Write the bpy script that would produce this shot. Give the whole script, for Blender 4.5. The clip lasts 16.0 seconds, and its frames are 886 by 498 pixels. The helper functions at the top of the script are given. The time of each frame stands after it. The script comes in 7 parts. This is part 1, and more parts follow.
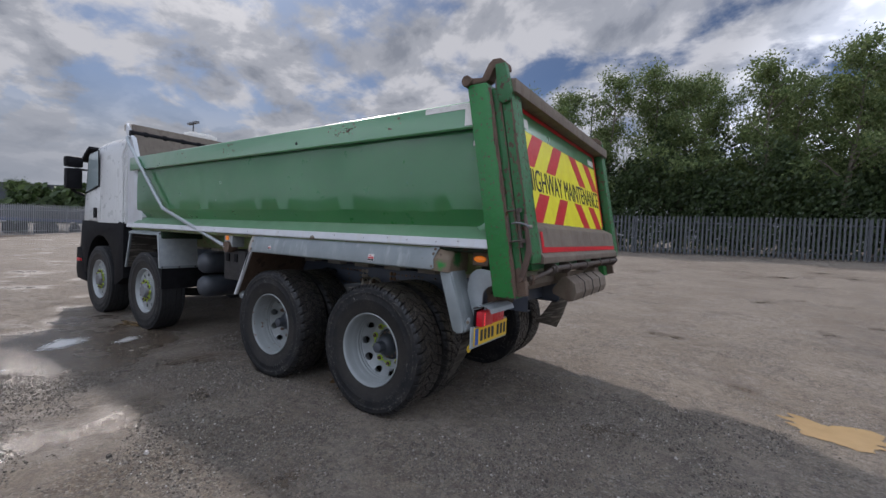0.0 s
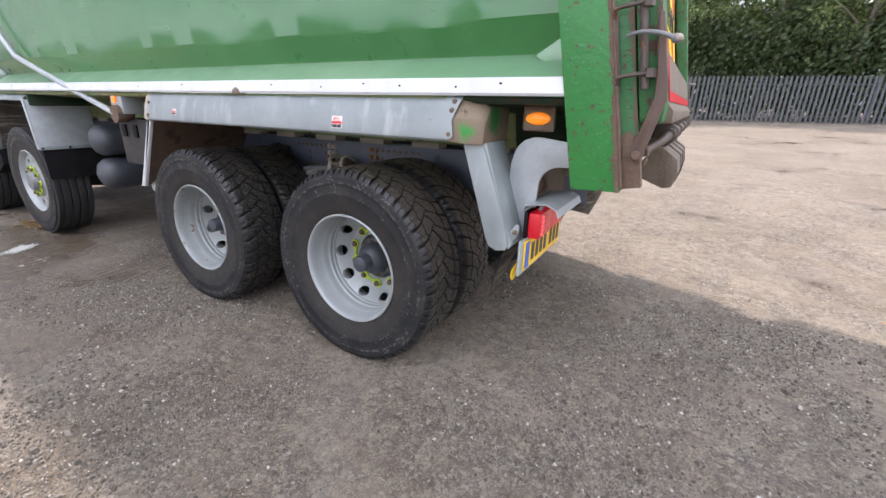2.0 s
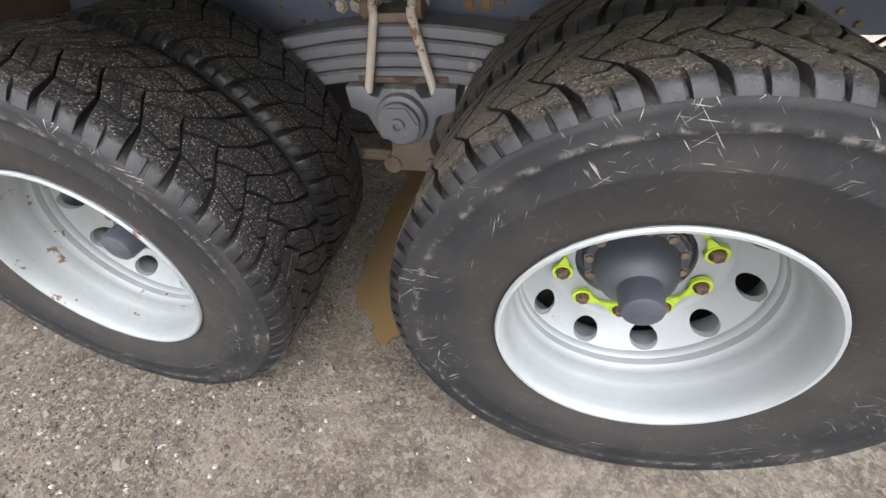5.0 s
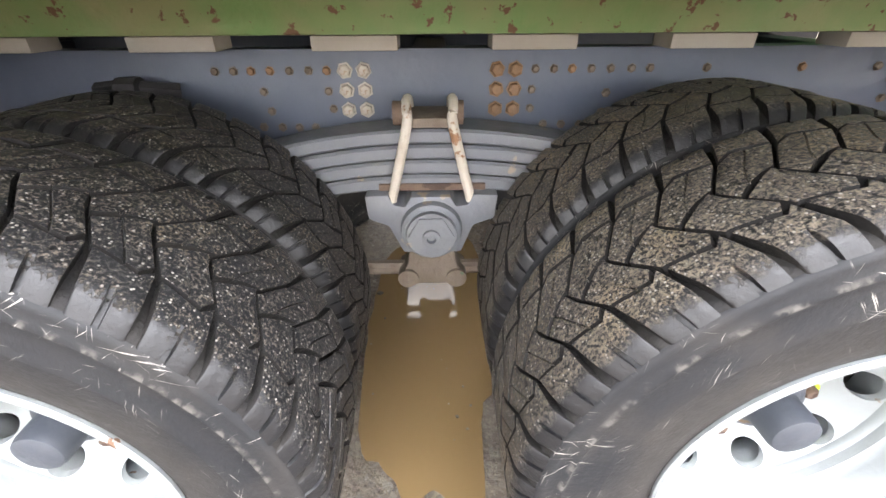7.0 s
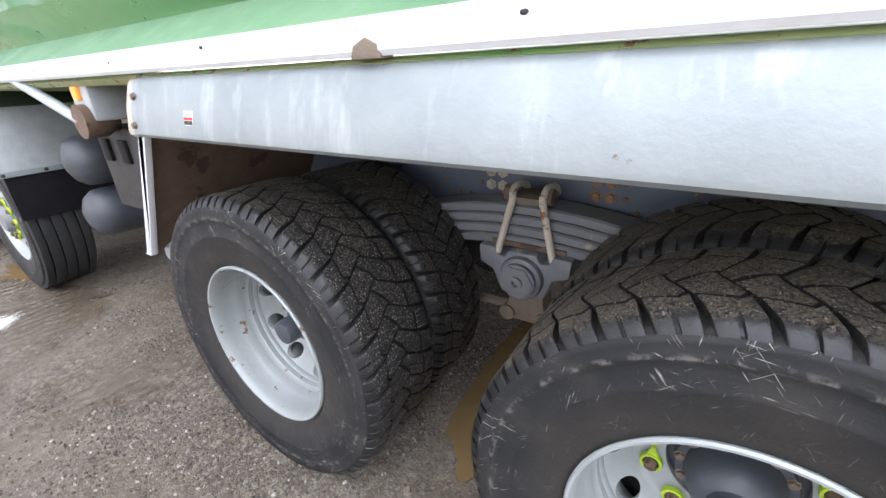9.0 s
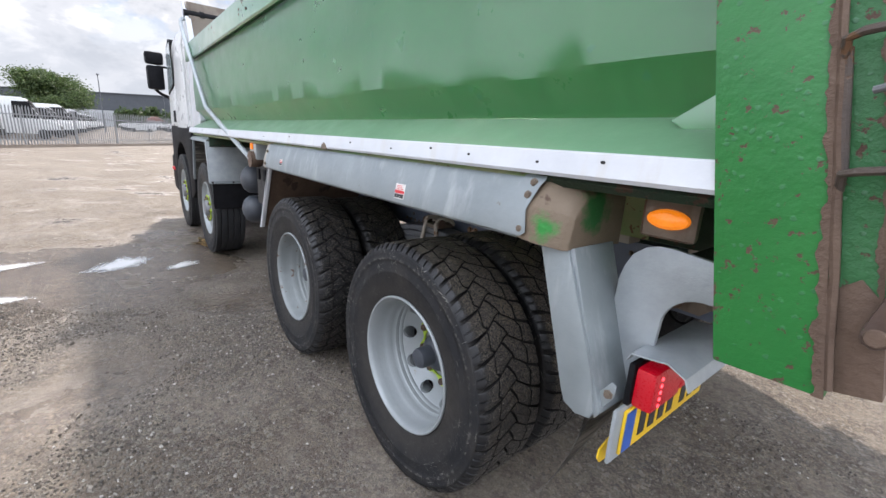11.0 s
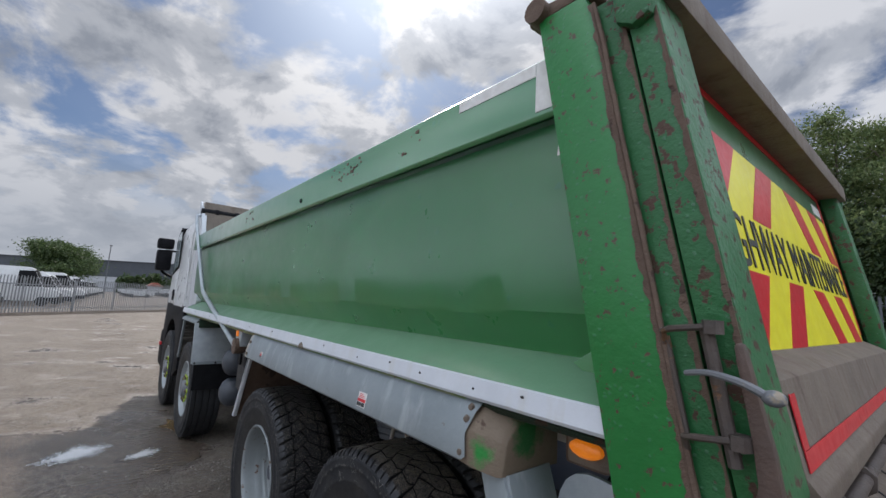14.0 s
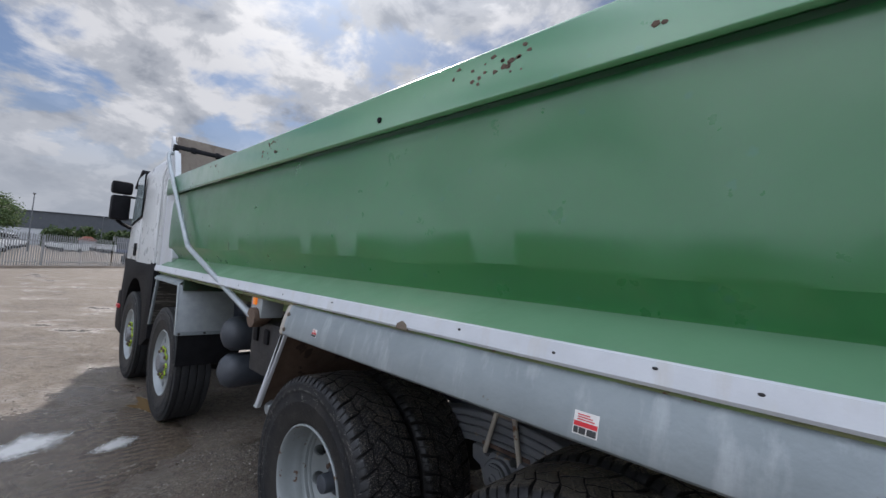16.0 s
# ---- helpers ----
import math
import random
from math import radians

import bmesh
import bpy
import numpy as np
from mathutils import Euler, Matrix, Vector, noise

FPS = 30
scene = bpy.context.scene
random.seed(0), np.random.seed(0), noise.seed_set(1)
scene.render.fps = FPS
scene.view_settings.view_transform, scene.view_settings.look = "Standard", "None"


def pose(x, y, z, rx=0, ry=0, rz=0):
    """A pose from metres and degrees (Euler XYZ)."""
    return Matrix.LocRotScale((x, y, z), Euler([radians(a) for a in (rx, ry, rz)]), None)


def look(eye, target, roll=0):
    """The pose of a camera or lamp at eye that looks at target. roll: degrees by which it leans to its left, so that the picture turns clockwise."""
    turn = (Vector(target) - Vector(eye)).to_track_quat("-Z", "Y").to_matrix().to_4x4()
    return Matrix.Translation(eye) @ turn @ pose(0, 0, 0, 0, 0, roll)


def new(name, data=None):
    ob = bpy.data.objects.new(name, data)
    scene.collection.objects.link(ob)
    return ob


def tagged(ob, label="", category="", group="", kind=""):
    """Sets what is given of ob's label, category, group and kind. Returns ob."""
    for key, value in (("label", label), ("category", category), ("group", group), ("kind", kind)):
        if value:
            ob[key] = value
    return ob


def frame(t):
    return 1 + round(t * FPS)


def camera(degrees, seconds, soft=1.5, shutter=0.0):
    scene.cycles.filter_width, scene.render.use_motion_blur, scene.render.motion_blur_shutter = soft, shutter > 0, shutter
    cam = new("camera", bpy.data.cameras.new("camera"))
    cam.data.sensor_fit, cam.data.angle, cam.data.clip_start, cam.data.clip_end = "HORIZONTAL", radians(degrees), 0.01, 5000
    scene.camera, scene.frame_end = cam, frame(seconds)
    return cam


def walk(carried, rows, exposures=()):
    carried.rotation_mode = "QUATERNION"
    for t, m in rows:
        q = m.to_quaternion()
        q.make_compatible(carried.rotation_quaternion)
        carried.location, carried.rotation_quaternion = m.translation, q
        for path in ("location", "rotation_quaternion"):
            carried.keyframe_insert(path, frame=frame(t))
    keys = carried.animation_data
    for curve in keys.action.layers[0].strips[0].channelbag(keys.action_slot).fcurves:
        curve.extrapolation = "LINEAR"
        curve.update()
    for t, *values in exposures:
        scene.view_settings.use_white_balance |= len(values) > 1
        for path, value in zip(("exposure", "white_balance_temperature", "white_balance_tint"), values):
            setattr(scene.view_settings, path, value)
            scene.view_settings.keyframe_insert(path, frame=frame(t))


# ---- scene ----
cam = camera(93.7, 16.0)
PATH = [
    (0, (2.28, -3.606, 1.464), (1.164, -1.948, 1.388), 2.3),
    (0.5, (2.038, -3.376, 1.447), (0.967, -1.699, 1.247), 1.9),
    (1, (1.716, -3.172, 1.409), (0.687, -1.491, 1.066), 1.4),
    (1.5, (1.51, -2.993, 1.396), (0.519, -1.325, 0.91), 1.2),
    (2, (1.428, -2.687, 1.34), (0.478, -1.055, 0.681), 1.3),
    (2.5, (1.208, -2.416, 1.293), (0.29, -0.846, 0.462), 1.4),
    (3, (0.923, -2.196, 1.285), (0.046, -0.695, 0.296), 1.1),
    (3.5, (0.653, -1.981, 1.262), (-0.157, -0.53, 0.15), 0.2),
    (4, (0.34, -1.885, 1.239), (-0.366, -0.461, 0.025), -1.6),
    (4.5, (0.008, -1.84, 1.212), (-0.555, -0.409, -0.066), -3.0),
    (5, (-0.262, -1.722, 1.207), (-0.664, -0.291, -0.131), -4.8),
    (5.2, (-0.344, -1.705, 1.231), (-0.665, -0.273, -0.129), -4.3),
    (7.3, (-0.66, -1.549, 1.179), (-0.624, 0.185, 0.183), -0.3),
    (7.5, (-0.652, -1.552, 1.184), (-0.656, 0.185, 0.192), -0.7),
    (8, (-0.584, -1.594, 1.226), (-0.81, 0.146, 0.267), -2.5),
    (8.5, (-0.399, -1.689, 1.306), (-1.022, -0.026, 0.386), -3.4),
    (9, (-0.174, -1.807, 1.35), (-1.202, -0.29, 0.55), -2.7),
    (9.2, (-0.03, -1.871, 1.363), (-1.149, -0.394, 0.61), -1.0),
    (11.3, (1.426, -2.086, 1.456), (-0.103, -0.875, 1.016), 3.2),
    (11.5, (1.472, -2.087, 1.469), (-0.075, -0.88, 1.081), 3.2),
    (12, (1.498, -2.077, 1.503), (-0.075, -0.864, 1.271), 3.0),
    (12.5, (1.499, -2.071, 1.541), (-0.079, -0.844, 1.482), 2.9),
    (13, (1.502, -2.082, 1.58), (-0.067, -0.847, 1.687), 2.8),
    (13.5, (1.506, -2.096, 1.619), (-0.047, -0.855, 1.84), 2.7),
    (14, (1.514, -2.099, 1.636), (-0.023, -0.847, 1.903), 3.1),
    (14.5, (1.427, -2.105, 1.613), (-0.095, -0.831, 1.864), 3.6),
    (15, (1.146, -2.098, 1.58), (-0.347, -0.782, 1.78), 4.2),
    (15.5, (0.843, -2.116, 1.591), (-0.609, -0.748, 1.736), 4.5),
    (16, (0.477, -2.244, 1.592), (-0.925, -0.821, 1.702), 4.5),
]
# seconds, stops, kelvin, tint
EXPOSURES = [(0.0, -0.33, 6350, 15), (1.0, 0.22, 6550, 15), (1.5, 0.88, 6650, 16), (3.0, 1.33, 7600, 21), (4.0, 1.95, 7750, 20), (5.2, 2.15, 7500, 15), (7.5, 3.35, 7500, 15),
             (8.0, 2.95, 7500, 15), (8.5, 2.5, 7400, 15), (9.0, 1.8, 7000, 15), (11.5, 0.88, 6700, 13), (12.5, 0.7, 6600, 12), (13.3, 0.34, 6550, 13), (14.2, -0.12, 6400, 12), (15.0, -0.10, 6400, 12), (16.0, 0.0, 6400, 13)]
walk(cam, [(t, look(eye, target, roll)) for t, eye, target, roll in PATH], EXPOSURES)

# sun: shadows fall towards the rear and the near side of the truck
SUN = Vector((-0.95, 0.48, 1.0)).normalized()
sun = new("sun", bpy.data.lights.new("sun", "SUN"))
sun.data.energy, sun.data.angle, sun.data.color = 3.8, radians(3.0), (1.0, 0.93, 0.85)
sun.matrix_world = look(SUN * 60, (0, 0, 0))

world = bpy.data.worlds.new("sky")
scene.world = world
world.use_nodes = True


def build_sky(tree, strength):
    n, l = tree.nodes, tree.links
    n.clear()
    sky = n.new("ShaderNodeTexSky")
    sky.sky_type, sky.sun_disc = "NISHITA", False
    sky.sun_elevation = math.asin(SUN.z)
    sky.sun_rotation = math.atan2(SUN.x, SUN.y)
    sky.air_density, sky.dust_density = 1.0, 1.6
    coord = n.new("ShaderNodeTexCoord")
    sep = n.new("ShaderNodeSeparateXYZ")
    l.new(coord.outputs["Generated"], sep.inputs[0])
    # flat cloud layer: direction divided by its height
    zc = n.new("ShaderNodeMath"); zc.operation = "MAXIMUM"; zc.inputs[1].default_value = 0.02
    l.new(sep.outputs["Z"], zc.inputs[0])
    za = n.new("ShaderNodeMath"); za.operation = "ADD"; za.inputs[1].default_value = 0.34
    l.new(zc.outputs[0], za.inputs[0])
    dx = n.new("ShaderNodeMath"); dx.operation = "DIVIDE"
    dy = n.new("ShaderNodeMath"); dy.operation = "DIVIDE"
    l.new(sep.outputs["X"], dx.inputs[0]); l.new(za.outputs[0], dx.inputs[1])
    l.new(sep.outputs["Y"], dy.inputs[0]); l.new(za.outputs[0], dy.inputs[1])
    comb = n.new("ShaderNodeCombineXYZ")
    l.new(dx.outputs[0], comb.inputs[0]); l.new(dy.outputs[0], comb.inputs[1])

    def noise_of(scale, detail, rough, offset):
        m = n.new("ShaderNodeMapping"); m.inputs["Location"].default_value = offset
        l.new(comb.outputs[0], m.inputs["Vector"])
        t = n.new("ShaderNodeTexNoise")
        t.inputs["Scale"].default_value, t.inputs["Detail"].default_value, t.inputs["Roughness"].default_value = scale, detail, rough
        t.inputs["Distortion"].default_value = 0.25
        l.new(m.outputs[0], t.inputs["Vector"])
        return t.outputs["Fac"]

    def ramp(fac, stops):
        r = n.new("ShaderNodeValToRGB")
        r.color_ramp.interpolation = "EASE"
        while len(r.color_ramp.elements) < len(stops):
            r.color_ramp.elements.new(0.5)
        for e, (p, c) in zip(r.color_ramp.elements, stops):
            e.position, e.color = p, (*c, 1)
        l.new(fac, r.inputs[0])
        return r.outputs[0]

    gaps = ramp(noise_of(2.9, 14, 0.58, (3.1, 1.7, 0)), [(0.395, (0.03, 0.03, 0.03)), (0.525, (1, 1, 1))])
    # the gaps close towards the horizon
    low = ramp(sep.outputs["Z"], [(0.10, (1, 1, 1)), (0.30, (0, 0, 0))])
    cov = n.new("ShaderNodeMath"); cov.operation = "MAXIMUM"
    l.new(gaps, cov.inputs[0]); l.new(low, cov.inputs[1])
    cover = cov.outputs[0]
    tops = ramp(noise_of(4.4, 14, 0.58, (7.3, 2.2, 0)), [(0.33, (3.9, 4.25, 4.8)), (0.47, (6.1, 6.4, 6.8)), (0.58, (9.2, 9.3, 9.4))])
    # a flat grey layer fills the sky low down
    deck = ramp(noise_of(1.3, 8, 0.5, (1.3, 5.2, 0)), [(0.30, (4.6, 5.0, 5.5)), (0.70, (6.4, 6.7, 7.0))])
    layer = n.new("ShaderNodeMix"); layer.data_type = "RGBA"
    far = ramp(sep.outputs["Z"], [(0.04, (0.85, 0.85, 0.85)), (0.30, (0, 0, 0))])
    l.new(far, layer.inputs[0]); l.new(tops, layer.inputs[6]); l.new(deck, layer.inputs[7])
    body = layer.outputs[2]
    # the clouds glow brighter round the sun
    dot = n.new("ShaderNodeVectorMath"); dot.operation = "DOT_PRODUCT"
    dot.inputs[1].default_value = SUN
    l.new(coord.outputs["Generated"], dot.inputs[0])
    half = n.new("ShaderNodeMath"); half.operation = "MULTIPLY_ADD"
    half.inputs[1].default_value, half.inputs[2].default_value = 0.5, 0.5
    l.new(dot.outputs["Value"], half.inputs[0])
    # clouds opposite the sun are lit from the front, those towards it from behind
    glow = ramp(half.outputs[0], [(0.10, (1.9, 2.0, 2.15)), (0.45, (2.7, 2.85, 3.05)), (0.68, (2.3, 2.42, 2.6)), (0.79, (0.86, 0.88, 0.92)), (0.95, (0.84, 0.85, 0.87)), (1.0, (1.3, 1.29, 1.27))])
    # thinner, brighter cloud overhead
    high = ramp(sep.outputs["Z"], [(0.50, (1.0, 1.0, 1.0)), (0.86, (2.3, 2.38, 2.5))])
    over = n.new("ShaderNodeMix"); over.data_type, over.blend_type = "RGBA", "MULTIPLY"
    over.inputs[0].default_value = 1
    l.new(glow, over.inputs[6]); l.new(high, over.inputs[7])
    lit = n.new("ShaderNodeMix"); lit.data_type, lit.blend_type = "RGBA", "MULTIPLY"
    lit.inputs[0].default_value = 1
    l.new(body, lit.inputs[6]); l.new(over.outputs[2], lit.inputs[7])
    mix = n.new("ShaderNodeMix"); mix.data_type = "RGBA"
    deep = n.new("ShaderNodeMix"); deep.data_type, deep.blend_type = "RGBA", "MULTIPLY"
    deep.inputs[0].default_value = 1
    l.new(sky.outputs[0], deep.inputs[6]); deep.inputs[7].default_value = (0.40, 0.52, 0.68, 1)
    l.new(cover, mix.inputs[0]); l.new(deep.outputs[2], mix.inputs[6]); l.new(lit.outputs[2], mix.inputs[7])
    back = n.new("ShaderNodeBackground"); back.inputs[1].default_value = strength
    l.new(mix.outputs[2], back.inputs[0])
    out = n.new("ShaderNodeOutputWorld")
    l.new(back.outputs[0], out.inputs[0])


build_sky(world.node_tree, 0.088)


# ---- materials ----
def material(name, c1, c2, rough=0.6, metal=0.0, scale=4.0, bump=0.15, bump_scale=60.0, spots=None, spot_scale=30.0, spot_level=0.66, clear=0.0, streak=None, spread=0.5, relief=0.02, blister=None, shine=0.5):
    """Two tones mixed by noise, a fine bump, and optional spots (chips, rust, dirt) of another colour."""
    m = bpy.data.materials.new(name)
    m.use_nodes = True
    n, l = m.node_tree.nodes, m.node_tree.links
    b = n["Principled BSDF"]
    co = n.new("ShaderNodeTexCoord")

    def tex(sc, detail=6, rgh=0.6, stretch=None):
        t = n.new("ShaderNodeTexNoise")
        t.inputs["Scale"].default_value, t.inputs["Detail"].default_value, t.inputs["Roughness"].default_value = sc, detail, rgh
        if stretch:
            mp = n.new("ShaderNodeMapping"); mp.inputs["Scale"].default_value = stretch
            l.new(co.outputs["Object"], mp.inputs[0]); l.new(mp.outputs[0], t.inputs["Vector"])
        else:
            l.new(co.outputs["Object"], t.inputs["Vector"])
        return t.outputs["Fac"]

    def ramp(fac, a, z):
        r = n.new("ShaderNodeMapRange"); r.inputs["From Min"].default_value, r.inputs["From Max"].default_value = a, z
        l.new(fac, r.inputs["Value"])
        return r.outputs["Result"]

    def mix(fac, a, z):
        x = n.new("ShaderNodeMix"); x.data_type = "RGBA"
        l.new(fac, x.inputs[0])
        for i, v in ((6, a), (7, z)):
            if isinstance(v, tuple):
                x.inputs[i].default_value = (*v, 1)
            else:
                l.new(v, x.inputs[i])
        return x.outputs[2]

    col = mix(ramp(tex(scale), 0.5 - spread / 2, 0.5 + spread / 2), c1, c2)
    rgh = n.new("ShaderNodeMath"); rgh.operation = "MULTIPLY_ADD"
    l.new(tex(scale * 3.7), rgh.inputs[0]); rgh.inputs[1].default_value, rgh.inputs[2].default_value = 0.3, rough - 0.15
    rough_out = rgh.outputs[0]
    if streak:
        col = mix(ramp(tex(3.0, 5, 0.6, (6, 6, 0.5)), 0.52, 0.78), col, streak)
    height = tex(bump_scale, 5)
    b.inputs["Specular IOR Level"].default_value = shine
    if blister:
        # scattered small flakes and blisters standing off the paint
        vo = n.new("ShaderNodeTexVoronoi"); vo.inputs["Scale"].default_value = blister[0]
        ws = n.new("ShaderNodeVectorMath"); ws.operation = "MULTIPLY_ADD"
        ns = n.new("ShaderNodeTexNoise"); ns.inputs["Scale"].default_value = blister[0] * 1.4
        l.new(co.outputs["Object"], ns.inputs["Vector"])
        ws.inputs[1].default_value = (0.6 / blister[0],) * 3
        l.new(ns.outputs["Color"], ws.inputs[0]); l.new(co.outputs["Object"], ws.inputs[2]); l.new(ws.outputs[0], vo.inputs["Vector"])
        sp = n.new("ShaderNodeSeparateColor"); l.new(vo.outputs["Color"], sp.inputs[0])
        on = n.new("ShaderNodeMath"); on.operation = "MULTIPLY"
        l.new(ramp(sp.outputs[0], 1 - blister[1], 1 - blister[1] * 0.8), on.inputs[0])
        l.new(ramp(vo.outputs["Distance"], 0.42, 0.25), on.inputs[1])
        col = mix(on.outputs[0], col, blister[2])
        ad = n.new("ShaderNodeMath"); ad.operation = "MULTIPLY_ADD"; ad.inputs[1].default_value = blister[3]
        l.new(on.outputs[0], ad.inputs[0]); l.new(height, ad.inputs[2])
        height = ad.outputs[0]
    if spots:
        base = ramp(tex(spot_scale, 5, 0.62), spot_level, spot_level + 0.03)
        col = mix(base, col, spots)
        rm = n.new("ShaderNodeMath"); rm.operation = "MAXIMUM"
        sc = n.new("ShaderNodeMath"); sc.operation = "MULTIPLY"; sc.inputs[1].default_value = 0.8
        l.new(base, sc.inputs[0]); l.new(rough_out, rm.inputs[0]); l.new(sc.outputs[0], rm.inputs[1])
        rough_out = rm.outputs[0]
        hs = n.new("ShaderNodeMath"); hs.operation = "SUBTRACT"
        l.new(height, hs.inputs[0]); l.new(base, hs.inputs[1])
        height = hs.outputs[0]
    l.new(col, b.inputs["Base Color"])
    l.new(rough_out, b.inputs["Roughness"])
    b.inputs["Metallic"].default_value = metal
    if clear:
        b.inputs["Coat Weight"].default_value, b.inputs["Coat Roughness"].default_value = clear, 0.22
    if bump:
        bp = n.new("ShaderNodeBump"); bp.inputs["Strength"].default_value, bp.inputs["Distance"].default_value = bump, relief
        l.new(height, bp.inputs["Height"]); l.new(bp.outputs[0], b.inputs["Normal"])
    return m


GREEN = material("green_paint", (0.027, 0.178, 0.058), (0.040, 0.212, 0.072), 0.32, 0, 1.6, 0.06, 7, (0.10, 0.055, 0.03), 26, 0.80, 0.8, blister=(30, 0.03, (0.03, 0.19, 0.08), 1.2), shine=0.6)
for key, value in (("Coat Roughness", 0.20), ("Coat Weight", 1.0), ("Coat IOR", 1.75)):
    GREEN.node_tree.nodes["Principled BSDF"].inputs[key].default_value = value
# body green made paler to carry the overhead light, with some dust
GREEN_SKYLIT = material("skylit_dusty_green_paint", (0.080, 0.190, 0.098), (0.105, 0.220, 0.122), 0.42, 0, 2.2, 0.06, 20, (0.09, 0.17, 0.10), 30, 0.75, 0.4)
GREEN_CHIPPED = material("chipped_green_paint", (0.009, 0.135, 0.027), (0.016, 0.170, 0.035), 0.4, 0, 5, 0.16, 30, (0.088, 0.055, 0.036), 52, 0.605, 0.2, blister=(85, 0.12, (0.03, 0.15, 0.055), 3.0), shine=0.4)
GREEN_WORN = material("worn_green_paint", (0.010, 0.105, 0.026), (0.030, 0.128, 0.046), 0.5, 0, 7, 0.30, 60, (0.075, 0.040, 0.027), 34, 0.575, 0.1, blister=(95, 0.07, (0.05, 0.14, 0.07), 2.0), shine=0.4)
GREEN_UNDER = material("stained_green_paint", (0.105, 0.255, 0.075), (0.27, 0.245, 0.13), 0.55, 0, 4, 0.15, 50, (0.14, 0.07, 0.04), 22, 0.60, 0.2)
GREEN_DARK = material("dark_green_paint", (0.010, 0.030, 0.014), (0.022, 0.030, 0.020), 0.7, 0, 7, 0.3, 60, (0.05, 0.03, 0.02), 26, 0.6, shine=0.25)
WHITE_STRIP = material("white_paint", (0.56, 0.575, 0.60), (0.46, 0.475, 0.50), 0.45, 0, 5, 0.06, 30, (0.16, 0.13, 0.10), 30, 0.745, streak=(0.48, 0.47, 0.45))
CAB_WHITE = material("cab_white", (0.55, 0.555, 0.55), (0.48, 0.485, 0.48), 0.3, 0, 2, 0.02, 20, None, clear=0.4, streak=(0.42, 0.415, 0.40))
ALU = material("dull_aluminium", (0.255, 0.285, 0.295), (0.175, 0.20, 0.21), 0.5, 0.25, 4, 0.08, 40, (0.15, 0.135, 0.11), 10, 0.70, streak=(0.33, 0.355, 0.365))
GALV = material("galvanised_steel", (0.38, 0.41, 0.425), (0.29, 0.32, 0.335), 0.5, 0.35, 14, 0.1, 80, (0.25, 0.19, 0.13), 9, 0.72)
CHASSIS = material("chassis_paint", (0.056, 0.069, 0.100), (0.080, 0.093, 0.122), 0.45, 0, 6, 0.08, 50, (0.17, 0.135, 0.10), 11, 0.73)
DARK_STEEL = material("dark_steel", (0.022, 0.022, 0.025), (0.045, 0.042, 0.040), 0.6, 0.2, 8, 0.15, 60, (0.10, 0.075, 0.05), 10, 0.68, shine=0.3)
DARK_HUB = material("dark_blue_grey_paint", (0.028, 0.034, 0.045), (0.05, 0.055, 0.065), 0.5, 0, 14, 0.1, 60, (0.15, 0.10, 0.06), 16, 0.68)
GREY_STEEL = material("grey_steel", (0.11, 0.12, 0.14), (0.16, 0.16, 0.16), 0.5, 0.1, 6, 0.15, 60, (0.27, 0.225, 0.17), 9, 0.62)
RUST = material("rusty_steel", (0.078, 0.048, 0.033), (0.130, 0.085, 0.059), 0.8, 0, 18, 0.3, 90, (0.05, 0.028, 0.02), 8, 0.6)
MUD_STEEL = material("mud_stained_steel", (0.105, 0.080, 0.060), (0.165, 0.130, 0.098), 0.72, 0, 5, 0.25, 70, (0.055, 0.085, 0.05), 8, 0.69, streak=(0.075, 0.045, 0.03))
ORANGE_RUST = material("orange_rust", (0.27, 0.145, 0.065), (0.17, 0.10, 0.06), 0.8, 0, 30, 0.3, 90)
ROD_STEEL = material("worn_rod_steel", (0.095, 0.070, 0.056), (0.060, 0.050, 0.046), 0.55, 0.3, 16, 0.25, 70, (0.16, 0.085, 0.045), 14, 0.62)
LEVER_STEEL = material("rusty_lever_steel", (0.100, 0.060, 0.043), (0.062, 0.042, 0.035), 0.6, 0.1, 10, 0.22, 110, (0.045, 0.17, 0.05), 20, 0.655)
RUBBER = material("tyre_rubber", (0.013, 0.014, 0.016), (0.024, 0.024, 0.025), 0.66, 0, 9, 0.12, 120, (0.12, 0.11, 0.10), 40, 0.735, shine=0.35)
GROOVE = material("tread_groove", (0.008, 0.008, 0.009), (0.02, 0.018, 0.016), 0.7, 0, 20, 0.3, 90, shine=0.2)
